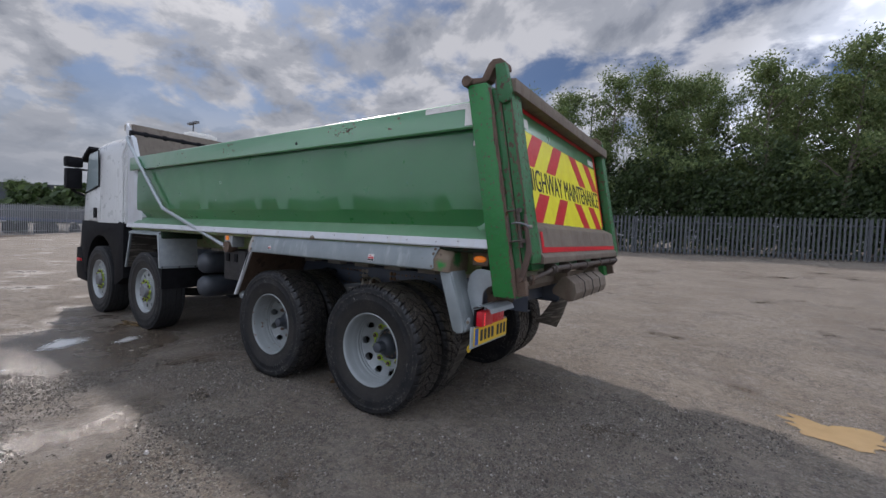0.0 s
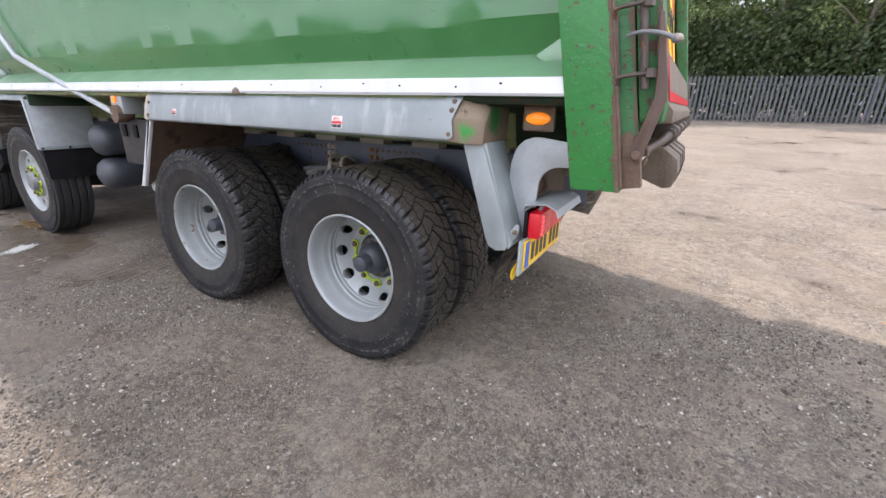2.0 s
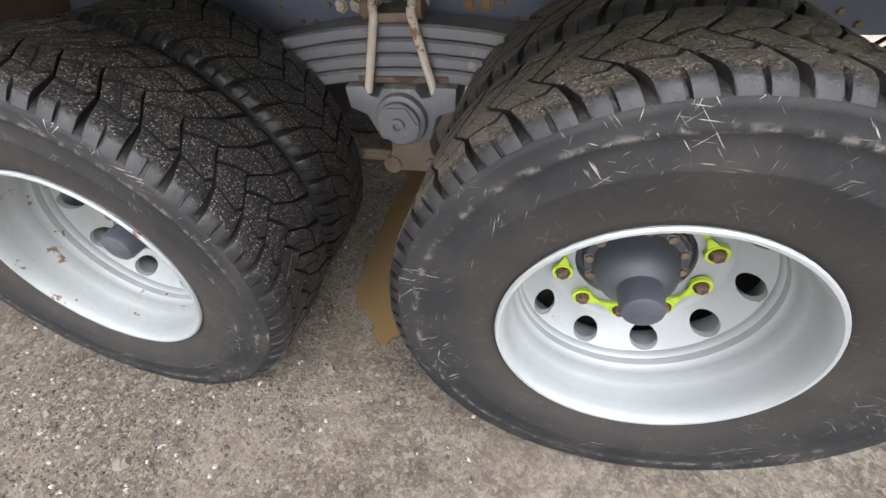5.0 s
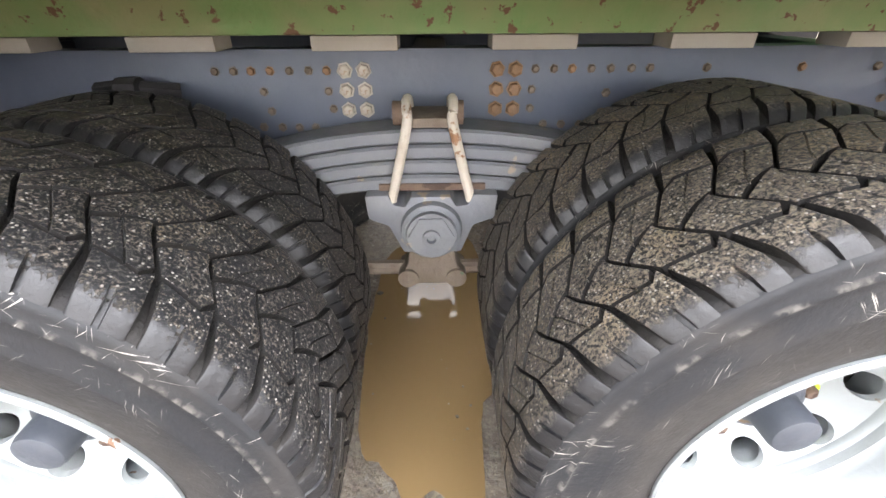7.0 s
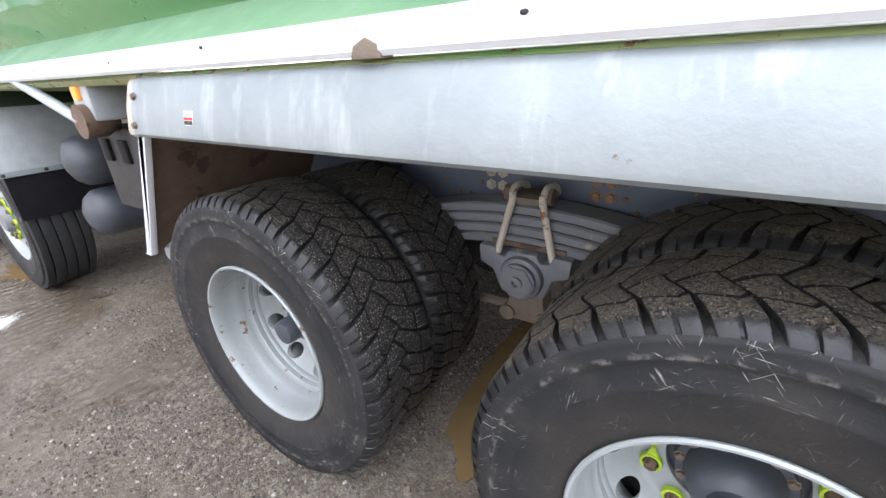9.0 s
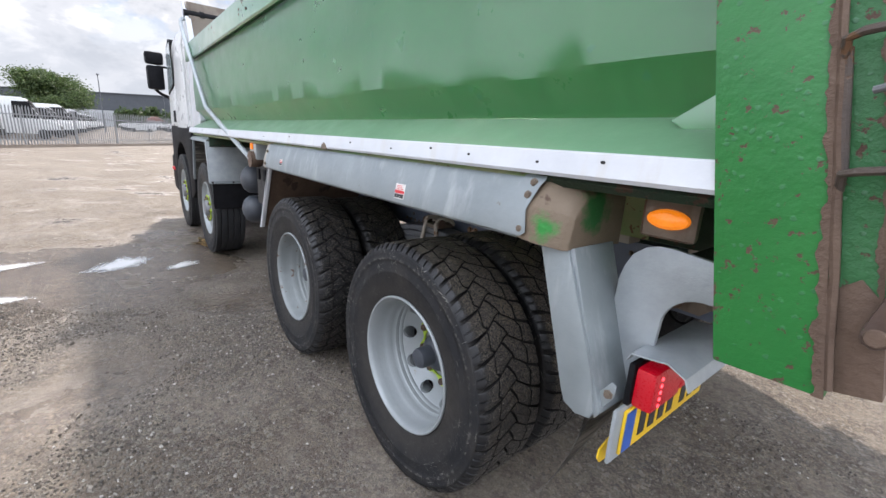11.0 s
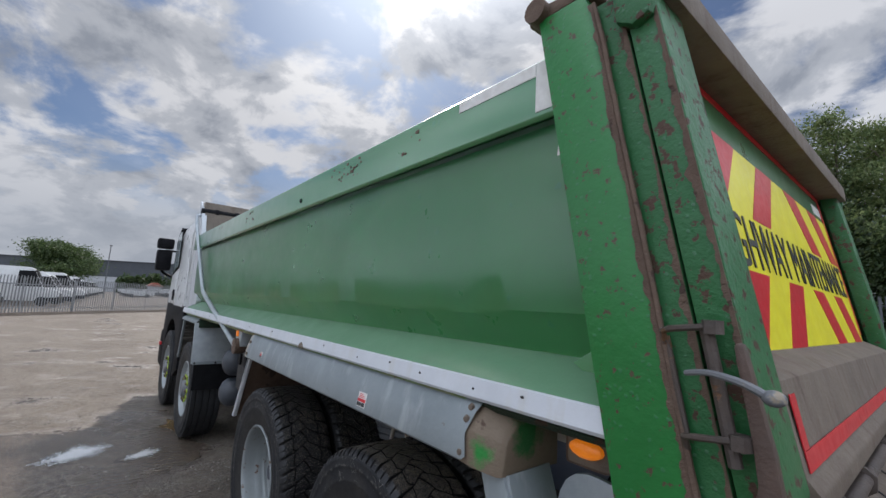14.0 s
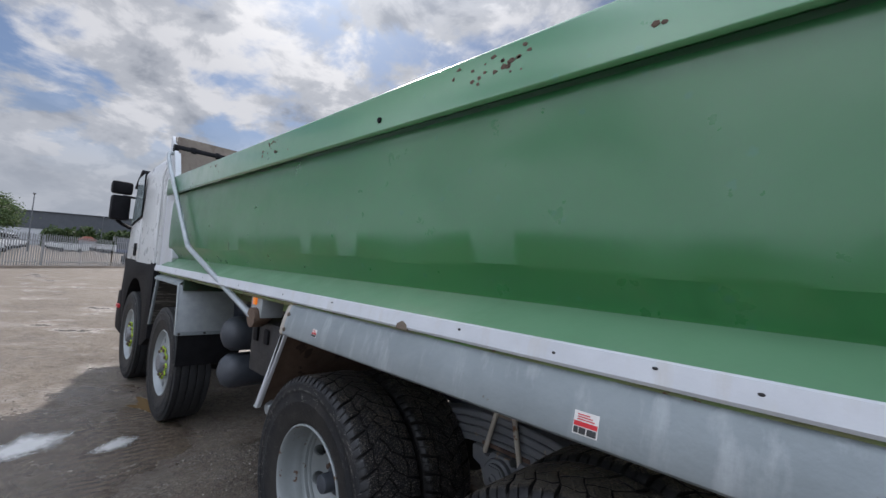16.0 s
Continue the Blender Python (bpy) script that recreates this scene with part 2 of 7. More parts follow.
def sidewall_material():
    """Rubber with rings of dust and crossing pale scratches."""
    m = material("tyre_sidewall", (0.0105, 0.0115, 0.0135), (0.018, 0.0185, 0.020), 0.62, 0, 7, 0.12, 120, (0.22, 0.20, 0.18), 70, 0.75, shine=0.22)
    n, l = m.node_tree.nodes, m.node_tree.links
    b = n["Principled BSDF"]
    col = b.inputs["Base Color"].links[0].from_socket
    co = n.new("ShaderNodeTexCoord")
    flat = n.new("ShaderNodeVectorMath"); flat.operation = "MULTIPLY"; flat.inputs[1].default_value = (1, 0, 1)
    l.new(co.outputs["Object"], flat.inputs[0])
    ln = n.new("ShaderNodeVectorMath"); ln.operation = "LENGTH"
    l.new(flat.outputs[0], ln.inputs[0])

    def rng(v, a, z, lo=0.0, hi=1.0):
        r = n.new("ShaderNodeMapRange")
        for k, q in zip(("From Min", "From Max", "To Min", "To Max"), (a, z, lo, hi)):
            r.inputs[k].default_value = q
        l.new(v, r.inputs["Value"])
        return r.outputs["Result"]

    def op(kind, a, c):
        x = n.new("ShaderNodeMath"); x.operation = kind
        for i, v in enumerate((a, c)):
            if isinstance(v, float):
                x.inputs[i].default_value = v
            else:
                l.new(v, x.inputs[i])
        return x.outputs[0]

    def tex(scale, detail=5, turn=None, stretch=(1, 1, 1)):
        t = n.new("ShaderNodeTexNoise"); t.inputs["Scale"].default_value, t.inputs["Detail"].default_value = scale, detail
        mp = n.new("ShaderNodeMapping"); mp.inputs["Scale"].default_value = stretch
        if turn is not None:
            rt = n.new("ShaderNodeMapping"); rt.inputs["Rotation"].default_value = (0, radians(turn), 0)
            l.new(co.outputs["Object"], rt.inputs[0]); l.new(rt.outputs[0], mp.inputs[0])
        else:
            l.new(co.outputs["Object"], mp.inputs[0])
        l.new(mp.outputs[0], t.inputs["Vector"])
        return t.outputs["Fac"]

    def mix(f, a, c):
        x = n.new("ShaderNodeMix"); x.data_type = "RGBA"
        l.new(f, x.inputs[0]); l.new(a, x.inputs[6]); x.inputs[7].default_value = (*c, 1)
        return x.outputs[2]

    wav = op("MULTIPLY", tex(9), 0.10)
    r = op("ADD", ln.outputs["Value"], wav)
    col = mix(rng(r, 0.465, 0.39, 0, 0.5), col, (0.036, 0.032, 0.028))
    col = mix(op("MULTIPLY", rng(tex(5.0, 7), 0.50, 0.66), 0.35), col, (0.050, 0.044, 0.038))
    ring = op("MULTIPLY", rng(ln.outputs["Value"], 0.452, 0.459), rng(ln.outputs["Value"], 0.468, 0.461))
    col = mix(op("MULTIPLY", ring, rng(tex(44, 6), 0.50, 0.60)), col, (0.085, 0.08, 0.074))
    for turn in (12, 58, 103, 150):
        line = op("MULTIPLY", rng(tex(1.0, 2, turn, (330, 80, 15)), 0.685, 0.73), rng(ln.outputs["Value"], 0.36, 0.43, 0.25, 1.0))
        col = mix(op("MULTIPLY", line, rng(tex(6 + turn * 0.01, 4), 0.48, 0.56)), col, (0.26, 0.245, 0.225))
    l.new(col, b.inputs["Base Color"])
    return m


SIDEWALL = sidewall_material()


def overspray(m, centre, size, colour):
    """Stray paint blown on to a surface, soft and broken at its edge."""
    n, l = m.node_tree.nodes, m.node_tree.links
    b = n["Principled BSDF"]
    col = b.inputs["Base Color"].links[0].from_socket
    co, away, t, add, r, x = (n.new("ShaderNode" + k) for k in ("TexCoord", "VectorMath", "TexNoise", "Math", "MapRange", "Mix"))
    away.operation, away.inputs[1].default_value = "DISTANCE", centre
    t.inputs["Scale"].default_value, t.inputs["Detail"].default_value, t.inputs["Roughness"].default_value = 28, 6, 0.65
    add.operation, add.inputs[1].default_value = "MULTIPLY_ADD", 0.10
    l.new(co.outputs["Object"], away.inputs[0]); l.new(co.outputs["Object"], t.inputs["Vector"])
    l.new(t.outputs["Fac"], add.inputs[0]); l.new(away.outputs["Value"], add.inputs[2])
    r.inputs["From Min"].default_value, r.inputs["From Max"].default_value = size + 0.06, size + 0.025
    l.new(add.outputs[0], r.inputs["Value"])
    x.data_type = "RGBA"; x.inputs[7].default_value = (*colour, 1)
    l.new(r.outputs["Result"], x.inputs[0]); l.new(col, x.inputs[6]); l.new(x.outputs[2], b.inputs["Base Color"])
    return m


OVERSPRAYED = overspray(material("oversprayed_muddy_steel", (0.125, 0.092, 0.062), (0.175, 0.132, 0.092), 0.72, 0, 5, 0.25, 70, (0.075, 0.045, 0.03), 8, 0.69), (0.74, -1.13, 1.292), 0.06, (0.008, 0.10, 0.02))
overspray(OVERSPRAYED, (0.678, -1.250, 1.243), 0.033, (0.015, 0.19, 0.03))


def tread_material(name, patch, mud, grit, grain):
    """Black rubber with fine mud dried on in patches across the crown, and pale grit in it."""
    m = bpy.data.materials.new(name)
    m.use_nodes = True
    n, l = m.node_tree.nodes, m.node_tree.links
    b = n["Principled BSDF"]
    co = n.new("ShaderNodeTexCoord")
    gm = n.new("ShaderNodeNewGeometry")

    def rng(v, a, z, lo=0.0, hi=1.0):
        r = n.new("ShaderNodeMapRange")
        for k, q in zip(("From Min", "From Max", "To Min", "To Max"), (a, z, lo, hi)):
            r.inputs[k].default_value = q
        l.new(v, r.inputs["Value"])
        return r.outputs["Result"]

    def op(kind, a, c):
        x = n.new("ShaderNodeMath"); x.operation = kind
        for i, v in enumerate((a, c)):
            if isinstance(v, float):
                x.inputs[i].default_value = v
            else:
                l.new(v, x.inputs[i])
        return x.outputs[0]

    def tex(scale, detail=6, rough=0.6):
        t = n.new("ShaderNodeTexNoise")
        t.inputs["Scale"].default_value, t.inputs["Detail"].default_value, t.inputs["Roughness"].default_value = scale, detail, rough
        l.new(gm.outputs["Position"], t.inputs["Vector"])
        return t.outputs["Fac"]

    def mix(f, a, c):
        x = n.new("ShaderNodeMix"); x.data_type = "RGBA"
        l.new(f, x.inputs[0])
        for i, v in ((6, a), (7, c)):
            if isinstance(v, tuple):
                x.inputs[i].default_value = (*v, 1)
            else:
                l.new(v, x.inputs[i])
        return x.outputs[2]

    sep = n.new("ShaderNodeSeparateXYZ")
    l.new(co.outputs["Object"], sep.inputs[0])
    ab = n.new("ShaderNodeMath"); ab.operation = "ABSOLUTE"
    l.new(sep.outputs["Y"], ab.inputs[0])
    flat = n.new("ShaderNodeVectorMath"); flat.operation = "MULTIPLY"; flat.inputs[1].default_value = (1, 0, 1)
    l.new(co.outputs["Object"], flat.inputs[0])
    ln = n.new("ShaderNodeVectorMath"); ln.operation = "LENGTH"
    l.new(flat.outputs[0], ln.inputs[0])
    # the mud lies on the block tops and stops before the rounded shoulder
    edge = rng(op("ADD", ab.outputs[0], op("MULTIPLY", tex(22), 0.05)), 0.165, 0.142)
    top = rng(ln.outputs["Value"], 0.508, 0.520)
    fine = rng(tex(190, 8, 0.8), *grain)
    sp = n.new("ShaderNodeSeparateXYZ"); l.new(gm.outputs["Position"], sp.inputs[0])
    high = rng(op("ADD", sp.outputs["Z"], op("MULTIPLY", tex(6), 0.3)), 0.68, 1.05, 0.32, 1.0)
    mask = op("MULTIPLY", op("MULTIPLY", high, rng(op("ADD", tex(11, 7, 0.62), op("MULTIPLY", tex(75, 5), 0.22)), patch, patch + 0.16)), op("MULTIPLY", fine, op("MULTIPLY", edge, top)))
    col = mix(tex(40), (0.007, 0.0075, 0.009), (0.014, 0.014, 0.015))
    col = mix(op("MULTIPLY", mask, 0.92), col, mud)
    tint = rng(tex(5.0, 4), 0.52, 0.66)
    col = mix(op("MULTIPLY", op("MULTIPLY", mask, tint), 0.8), col, grit)
    vo = n.new("ShaderNodeTexVoronoi"); vo.inputs["Scale"].default_value = 210
    l.new(gm.outputs["Position"], vo.inputs["Vector"])
    sc = n.new("ShaderNodeSeparateColor"); l.new(vo.outputs["Color"], sc.inputs[0])
    speck = op("MULTIPLY", op("MULTIPLY", rng(sc.outputs[0], 0.76, 0.80), rng(vo.outputs["Distance"], 0.40, 0.26)), edge)
    col = mix(op("MULTIPLY", speck, rng(ln.outputs["Value"], 0.508, 0.52)), col, (0.36, 0.33, 0.29))
    l.new(col, b.inputs["Base Color"])
    l.new(rng(mask, 0, 1, 0.40, 0.9), b.inputs["Roughness"])
    b.inputs["Specular IOR Level"].default_value = 0.35
    bp = n.new("ShaderNodeBump"); bp.inputs["Strength"].default_value, bp.inputs["Distance"].default_value = 0.8, 0.006
    l.new(op("ADD", op("MULTIPLY", fine, mask), op("ADD", op("MULTIPLY", tex(150, 4), 0.25), speck)), bp.inputs["Height"])
    l.new(bp.outputs[0], b.inputs["Normal"])
    return m


TREAD = tread_material("damp_muddy_tread", 0.43, (0.235, 0.195, 0.152), (0.30, 0.235, 0.155), (0.515, 0.60))
TREAD_DRY = tread_material("dusty_muddy_tread", 0.31, (0.27, 0.225, 0.172), (0.36, 0.28, 0.175), (0.465, 0.575))
RIM = material("silver_rim_paint", (0.285, 0.305, 0.31), (0.24, 0.26, 0.265), 0.42, 0.15, 6, 0.05, 60, (0.17, 0.095, 0.04), 7, 0.71)
RIM_RUSTY = material("rust_edged_rim_paint", (0.245, 0.265, 0.268), (0.20, 0.215, 0.215), 0.5, 0.1, 6, 0.08, 60, (0.11, 0.06, 0.035), 17, 0.64)
BLACK = material("black_plastic", (0.006, 0.006, 0.007), (0.013, 0.013, 0.015), 0.6, 0, 12, 0.08, 90, shine=0.08)
FLAP = material("worn_rubber_flap", (0.040, 0.036, 0.031), (0.085, 0.075, 0.063), 0.6, 0, 5, 0.3, 40, spread=0.3)


def smear(m, colour, stretch, level):
    """Dried mud dragged across a surface in long streaks."""
    n, l = m.node_tree.nodes, m.node_tree.links
    b = n["Principled BSDF"]
    col = b.inputs["Base Color"].links[0].from_socket
    co, mp, t = n.new("ShaderNodeTexCoord"), n.new("ShaderNodeMapping"), n.new("ShaderNodeTexNoise")
    mp.inputs["Scale"].default_value = stretch
    t.inputs["Scale"].default_value, t.inputs["Detail"].default_value, t.inputs["Roughness"].default_value = 1.0, 8, 0.65
    l.new(co.outputs["Object"], mp.inputs[0]); l.new(mp.outputs[0], t.inputs["Vector"])
    r = n.new("ShaderNodeMapRange"); r.inputs["From Min"].default_value, r.inputs["From Max"].default_value = level, level + 0.12
    l.new(t.outputs["Fac"], r.inputs["Value"])
    x = n.new("ShaderNodeMix"); x.data_type = "RGBA"; x.inputs[7].default_value = (*colour, 1)
    l.new(r.outputs["Result"], x.inputs[0]); l.new(col, x.inputs[6]); l.new(x.outputs[2], b.inputs["Base Color"])
    return m


smear(FLAP, (0.24, 0.22, 0.19), (9, 3.5, 30), 0.49)
RED_TAPE = material("red_reflective", (0.55, 0.012, 0.02), (0.42, 0.010, 0.018), 0.4, 0, 9, 0.03, 60, (0.2, 0.03, 0.03), 18, 0.72)
YELLOW = material("yellow_reflective", (0.78, 0.72, 0.02), (0.66, 0.58, 0.02), 0.4, 0, 9, 0.03, 60, (0.20, 0.16, 0.05), 17, 0.72)
PLATE_YELLOW = material("plate_yellow", (0.78, 0.50, 0.02), (0.66, 0.42, 0.02), 0.4, 0, 9, 0.03, 60)
INK = material("black_print", (0.015, 0.015, 0.016), (0.03, 0.03, 0.03), 0.5, 0, 20, 0.0)
BLUE = material("plate_blue", (0.02, 0.08, 0.32), (0.03, 0.1, 0.38), 0.4, 0, 20, 0.0)
STICKER = material("white_sticker", (0.72, 0.71, 0.68), (0.55, 0.53, 0.5), 0.5, 0, 30, 0.0)
NUT_TAG = material("lime_tag", (0.38, 0.52, 0.03), (0.26, 0.38, 0.03), 0.5, 0, 30, 0.0)
TAN = material("tan_board", (0.30, 0.265, 0.225), (0.36, 0.325, 0.28), 0.7, 0, 4, 0.1, 40)
HEADBOARD = material("muddy_headboard", (0.095, 0.075, 0.058), (0.15, 0.12, 0.095), 0.75, 0, 4, 0.15, 40, streak=(0.07, 0.045, 0.03))


def lens(name, color, glow):
    m = material(name, color, tuple(c * 0.8 for c in color), 0.3, 0, 60, 0.2, 160, None, clear=0.25)
    b = m.node_tree.nodes["Principled BSDF"]
    b.inputs["Emission Color"].default_value = (*color, 1)
    b.inputs["Emission Strength"].default_value = glow
    return m


AMBER = lens("amber_lens", (0.85, 0.22, 0.01), 0.35)
RED_LENS = lens("red_lens", (0.36, 0.001, 0.010), 0.22)
DIODE = lens("red_diode", (1.0, 0.06, 0.08), 1.4)
U_BOLT = material("dusty_bolt_steel", (0.48, 0.44, 0.385), (0.34, 0.285, 0.22), 0.7, 0, 12, 0.2, 80, (0.20, 0.10, 0.05), 14, 0.62)

GLASS = bpy.data.materials.new("glass")
GLASS.use_nodes = True
gb = GLASS.node_tree.nodes["Principled BSDF"]
gb.inputs["Base Color"].default_value = (0.75, 0.85, 0.85, 1)
gb.inputs["Roughness"].default_value, gb.inputs["Transmission Weight"].default_value = 0.02, 1.0

# opaque pane; sky light seen through the cab is painted as grey-blue
CAB_GLASS = material("sky_grey_cab_glass", (0.30, 0.36, 0.37), (0.24, 0.30, 0.31), 0.2, 0, 1.5, 0.0, clear=1.0)

WATER = bpy.data.materials.new("muddy_water")
WATER.use_nodes = True
wn = WATER.node_tree
wb = wn.nodes["Principled BSDF"]
wb.inputs["Base Color"].default_value = (0.16, 0.105, 0.05, 1)
wb.inputs["Roughness"].default_value, wb.inputs["IOR"].default_value = 0.06, 1.45
wt, wp = wn.nodes.new("ShaderNodeTexNoise"), wn.nodes.new("ShaderNodeBump")
wt.inputs["Scale"].default_value = 9
wp.inputs["Strength"].default_value, wp.inputs["Distance"].default_value = 0.08, 0.01
wn.links.new(wt.outputs["Fac"], wp.inputs["Height"])
wn.links.new(wp.outputs[0], wb.inputs["Normal"])


TAN_WATER = material("tan_mud_water", (0.36, 0.25, 0.13), (0.28, 0.19, 0.10), 0.2, 0, 4, 0.04, 12)
# near-white base paints the bright sky's reflection into the rain puddles
RAIN_GLARE = material("sky_glare_rain_water", (0.44, 0.435, 0.42), (0.54, 0.53, 0.51), 0.16, 0, 6, 0.03, 8)
RAIN_GLARE.node_tree.nodes["Principled BSDF"].inputs["IOR"].default_value = 2.2
rn = RAIN_GLARE.node_tree
ra, rt, rm, rr = rn.nodes.new("ShaderNodeAttribute"), rn.nodes.new("ShaderNodeTexNoise"), rn.nodes.new("ShaderNodeMath"), rn.nodes.new("ShaderNodeMapRange")
ra.attribute_name = "depth"
rt.inputs["Scale"].default_value, rt.inputs["Detail"].default_value, rt.inputs["Roughness"].default_value = 16, 9, 0.72
rm.operation = "ADD"
rr.inputs["From Min"].default_value, rr.inputs["From Max"].default_value = 0.78, 1.20
rn.links.new(ra.outputs["Fac"], rm.inputs[0]); rn.links.new(rt.outputs["Fac"], rm.inputs[1])
rn.links.new(rm.outputs[0], rr.inputs["Value"]); rn.links.new(rr.outputs["Result"], rn.nodes["Principled BSDF"].inputs["Alpha"])


def ground_material():
    m = bpy.data.materials.new("gravel_yard")
    m.use_nodes = True
    n, l = m.node_tree.nodes, m.node_tree.links
    b = n["Principled BSDF"]
    co = n.new("ShaderNodeTexCoord")

    def noise_at(scale, detail=6, rough=0.6):
        t = n.new("ShaderNodeTexNoise")
        t.inputs["Scale"].default_value, t.inputs["Detail"].default_value, t.inputs["Roughness"].default_value = scale, detail, rough
        l.new(co.outputs["Object"], t.inputs["Vector"])
        return t.outputs["Fac"]

    def rng(fac, a, z, lo=0.0, hi=1.0):
        r = n.new("ShaderNodeMapRange")
        for k, v in zip(("From Min", "From Max", "To Min", "To Max"), (a, z, lo, hi)):
            r.inputs[k].default_value = v
        l.new(fac, r.inputs["Value"])
        return r.outputs["Result"]

    def mix(fac, a, z, blend="MIX"):
        x = n.new("ShaderNodeMix"); x.data_type, x.blend_type = "RGBA", blend
        l.new(fac, x.inputs[0])
        for i, v in ((6, a), (7, z)):
            if isinstance(v, tuple):
                x.inputs[i].default_value = (*v, 1)
            else:
                l.new(v, x.inputs[i])
        return x.outputs[2]

    col = mix(rng(noise_at(0.55, 8, 0.62), 0.36, 0.62), (0.111, 0.085, 0.059), (0.180, 0.150, 0.116))
    col = mix(rng(noise_at(2.6, 7, 0.68), 0.46, 0.66, 0, 0.8), col, (0.196, 0.169, 0.139))
    col = mix(rng(noise_at(1.3, 7, 0.7), 0.55, 0.68, 0, 0.75), col, (0.072, 0.057, 0.046))
    col = mix(rng(noise_at(11, 6, 0.72), 0.47, 0.64, 0, 0.8), col, (0.084, 0.064, 0.050))

    def cells(scale):
        v = n.new("ShaderNodeTexVoronoi")
        v.inputs["Scale"].default_value = scale
        wob = n.new("ShaderNodeTexNoise"); wob.inputs["Scale"].default_value, wob.inputs["Detail"].default_value = scale * 0.9, 3
        l.new(co.outputs["Object"], wob.inputs["Vector"])
        off = n.new("ShaderNodeVectorMath"); off.operation = "MULTIPLY_ADD"
        off.inputs[1].default_value = (1.1 / scale,) * 3
        l.new(wob.outputs["Color"], off.inputs[0]); l.new(co.outputs["Object"], off.inputs[2])
        l.new(off.outputs[0], v.inputs["Vector"])
        sc = n.new("ShaderNodeSeparateColor")
        l.new(v.outputs["Color"], sc.inputs[0])
        return v, sc

    # fine grit
    col = mix(rng(noise_at(90, 8, 0.8), 0.48, 0.66, 0, 0.6), col, (0.074, 0.057, 0.044))
    col = mix(rng(noise_at(70, 8, 0.8), 0.52, 0.70, 0, 0.6), col, (0.284, 0.248, 0.206))

    def only_stony(f):
        q = n.new("ShaderNodeMath"); q.operation = "MULTIPLY"
        l.new(f, q.inputs[0]); l.new(stony, q.inputs[1])
        return q.outputs[0]

    # dusty and stony zones; single chippings, each of its own tone
    stony = rng(noise_at(1.9, 7, 0.66), 0.40, 0.60, 0.30, 1.0)
    stones, tone = cells(62)
    _, tone2 = cells(150)
    _, tone3 = cells(21)
    for tn, lo, hi in ((tone, 0.66, 1.32), (tone2, 0.64, 1.36), (tone3, 0.80, 1.20)):
        val = n.new("ShaderNodeCombineColor")
        for ch in range(3):
            l.new(rng(tn.outputs[2], 0, 1, lo, hi), val.inputs[ch])
        one = n.new("ShaderNodeMix"); one.data_type, one.blend_type = "RGBA", "MULTIPLY"
        l.new(stony, one.inputs[0])
        l.new(col, one.inputs[6]); l.new(val.outputs[0], one.inputs[7])
        col = one.outputs[2]
    col = mix(only_stony(rng(tone.outputs[0], 0.86, 0.97, 0, 0.8)), col, (0.263, 0.242, 0.211))
    col = mix(only_stony(rng(tone.outputs[1], 0.86, 0.97, 0, 0.6)), col, (0.074, 0.068, 0.066))
    col = mix(only_stony(rng(tone2.outputs[0], 0.88, 1.0, 0, 0.7)), col, (0.284, 0.259, 0.223))
    # a broad wet area on the near side, ahead of the rear wheels
    mp = n.new("ShaderNodeMapping")
    mp.vector_type = "TEXTURE"
    mp.inputs["Location"].default_value, mp.inputs["Scale"].default_value = (-2.9, -2.75, 0), (4.4, 1.7, 1)
    l.new(co.outputs["Object"], mp.inputs[0])
    ln = n.new("ShaderNodeVectorMath"); ln.operation = "LENGTH"
    l.new(mp.outputs[0], ln.inputs[0])
    damp = n.new("ShaderNodeMath"); damp.operation = "ADD"
    l.new(rng(ln.outputs["Value"], 0.3, 1.2, 0.15, 0.0), damp.inputs[0]); l.new(noise_at(0.9, 6, 0.6), damp.inputs[1])
    m2 = n.new("ShaderNodeMapping"); m2.vector_type = "TEXTURE"
    m2.inputs["Location"].default_value, m2.inputs["Rotation"].default_value, m2.inputs["Scale"].default_value = (-3.9, -2.0, 0), (0, 0, radians(52)), (2.3, 0.9, 1)
    l.new(co.outputs["Object"], m2.inputs[0])
    l2 = n.new("ShaderNodeVectorMath"); l2.operation = "LENGTH"; l.new(m2.outputs[0], l2.inputs[0])
    soak = n.new("ShaderNodeMath"); soak.operation = "ADD"
    l.new(damp.outputs[0], soak.inputs[0]); l.new(rng(l2.outputs["Value"], 0.25, 1.1, 0.16, 0.0), soak.inputs[1])
    # tread prints pressed in along the truck's own line
    wv = n.new("ShaderNodeTexWave"); wv.bands_direction = "X"
    wv.inputs["Scale"].default_value, wv.inputs["Distortion"].default_value, wv.inputs["Detail"].default_value, wv.inputs["Detail Scale"].default_value = 4.2, 5.0, 3, 1.6
    l.new(co.outputs["Object"], wv.inputs["Vector"])
    sy = n.new("ShaderNodeSeparateXYZ"); l.new(co.outputs["Object"], sy.inputs[0])
    lane = n.new("ShaderNodeMath"); lane.operation = "MULTIPLY"
    off = n.new("ShaderNodeMath"); off.operation = "ADD"; off.inputs[1].default_value = 1.55
    l.new(sy.outputs["Y"], off.inputs[0])
    ab = n.new("ShaderNodeMath"); ab.operation = "ABSOLUTE"; l.new(off.outputs[0], ab.inputs[0])
    l.new(rng(ab.outputs[0], 0.62, 0.40), lane.inputs[0]); l.new(rng(noise_at(1.7, 4), 0.44, 0.56), lane.inputs[1])
    far = n.new("ShaderNodeMath"); far.operation = "MULTIPLY"
    l.new(lane.outputs[0], far.inputs[0]); l.new(rng(sy.outputs["X"], -1.6, -2.4), far.inputs[1])
    press = n.new("ShaderNodeMath"); press.operation = "MULTIPLY"
    l.new(far.outputs[0], press.inputs[0]); l.new(wv.outputs["Fac"], press.inputs[1])
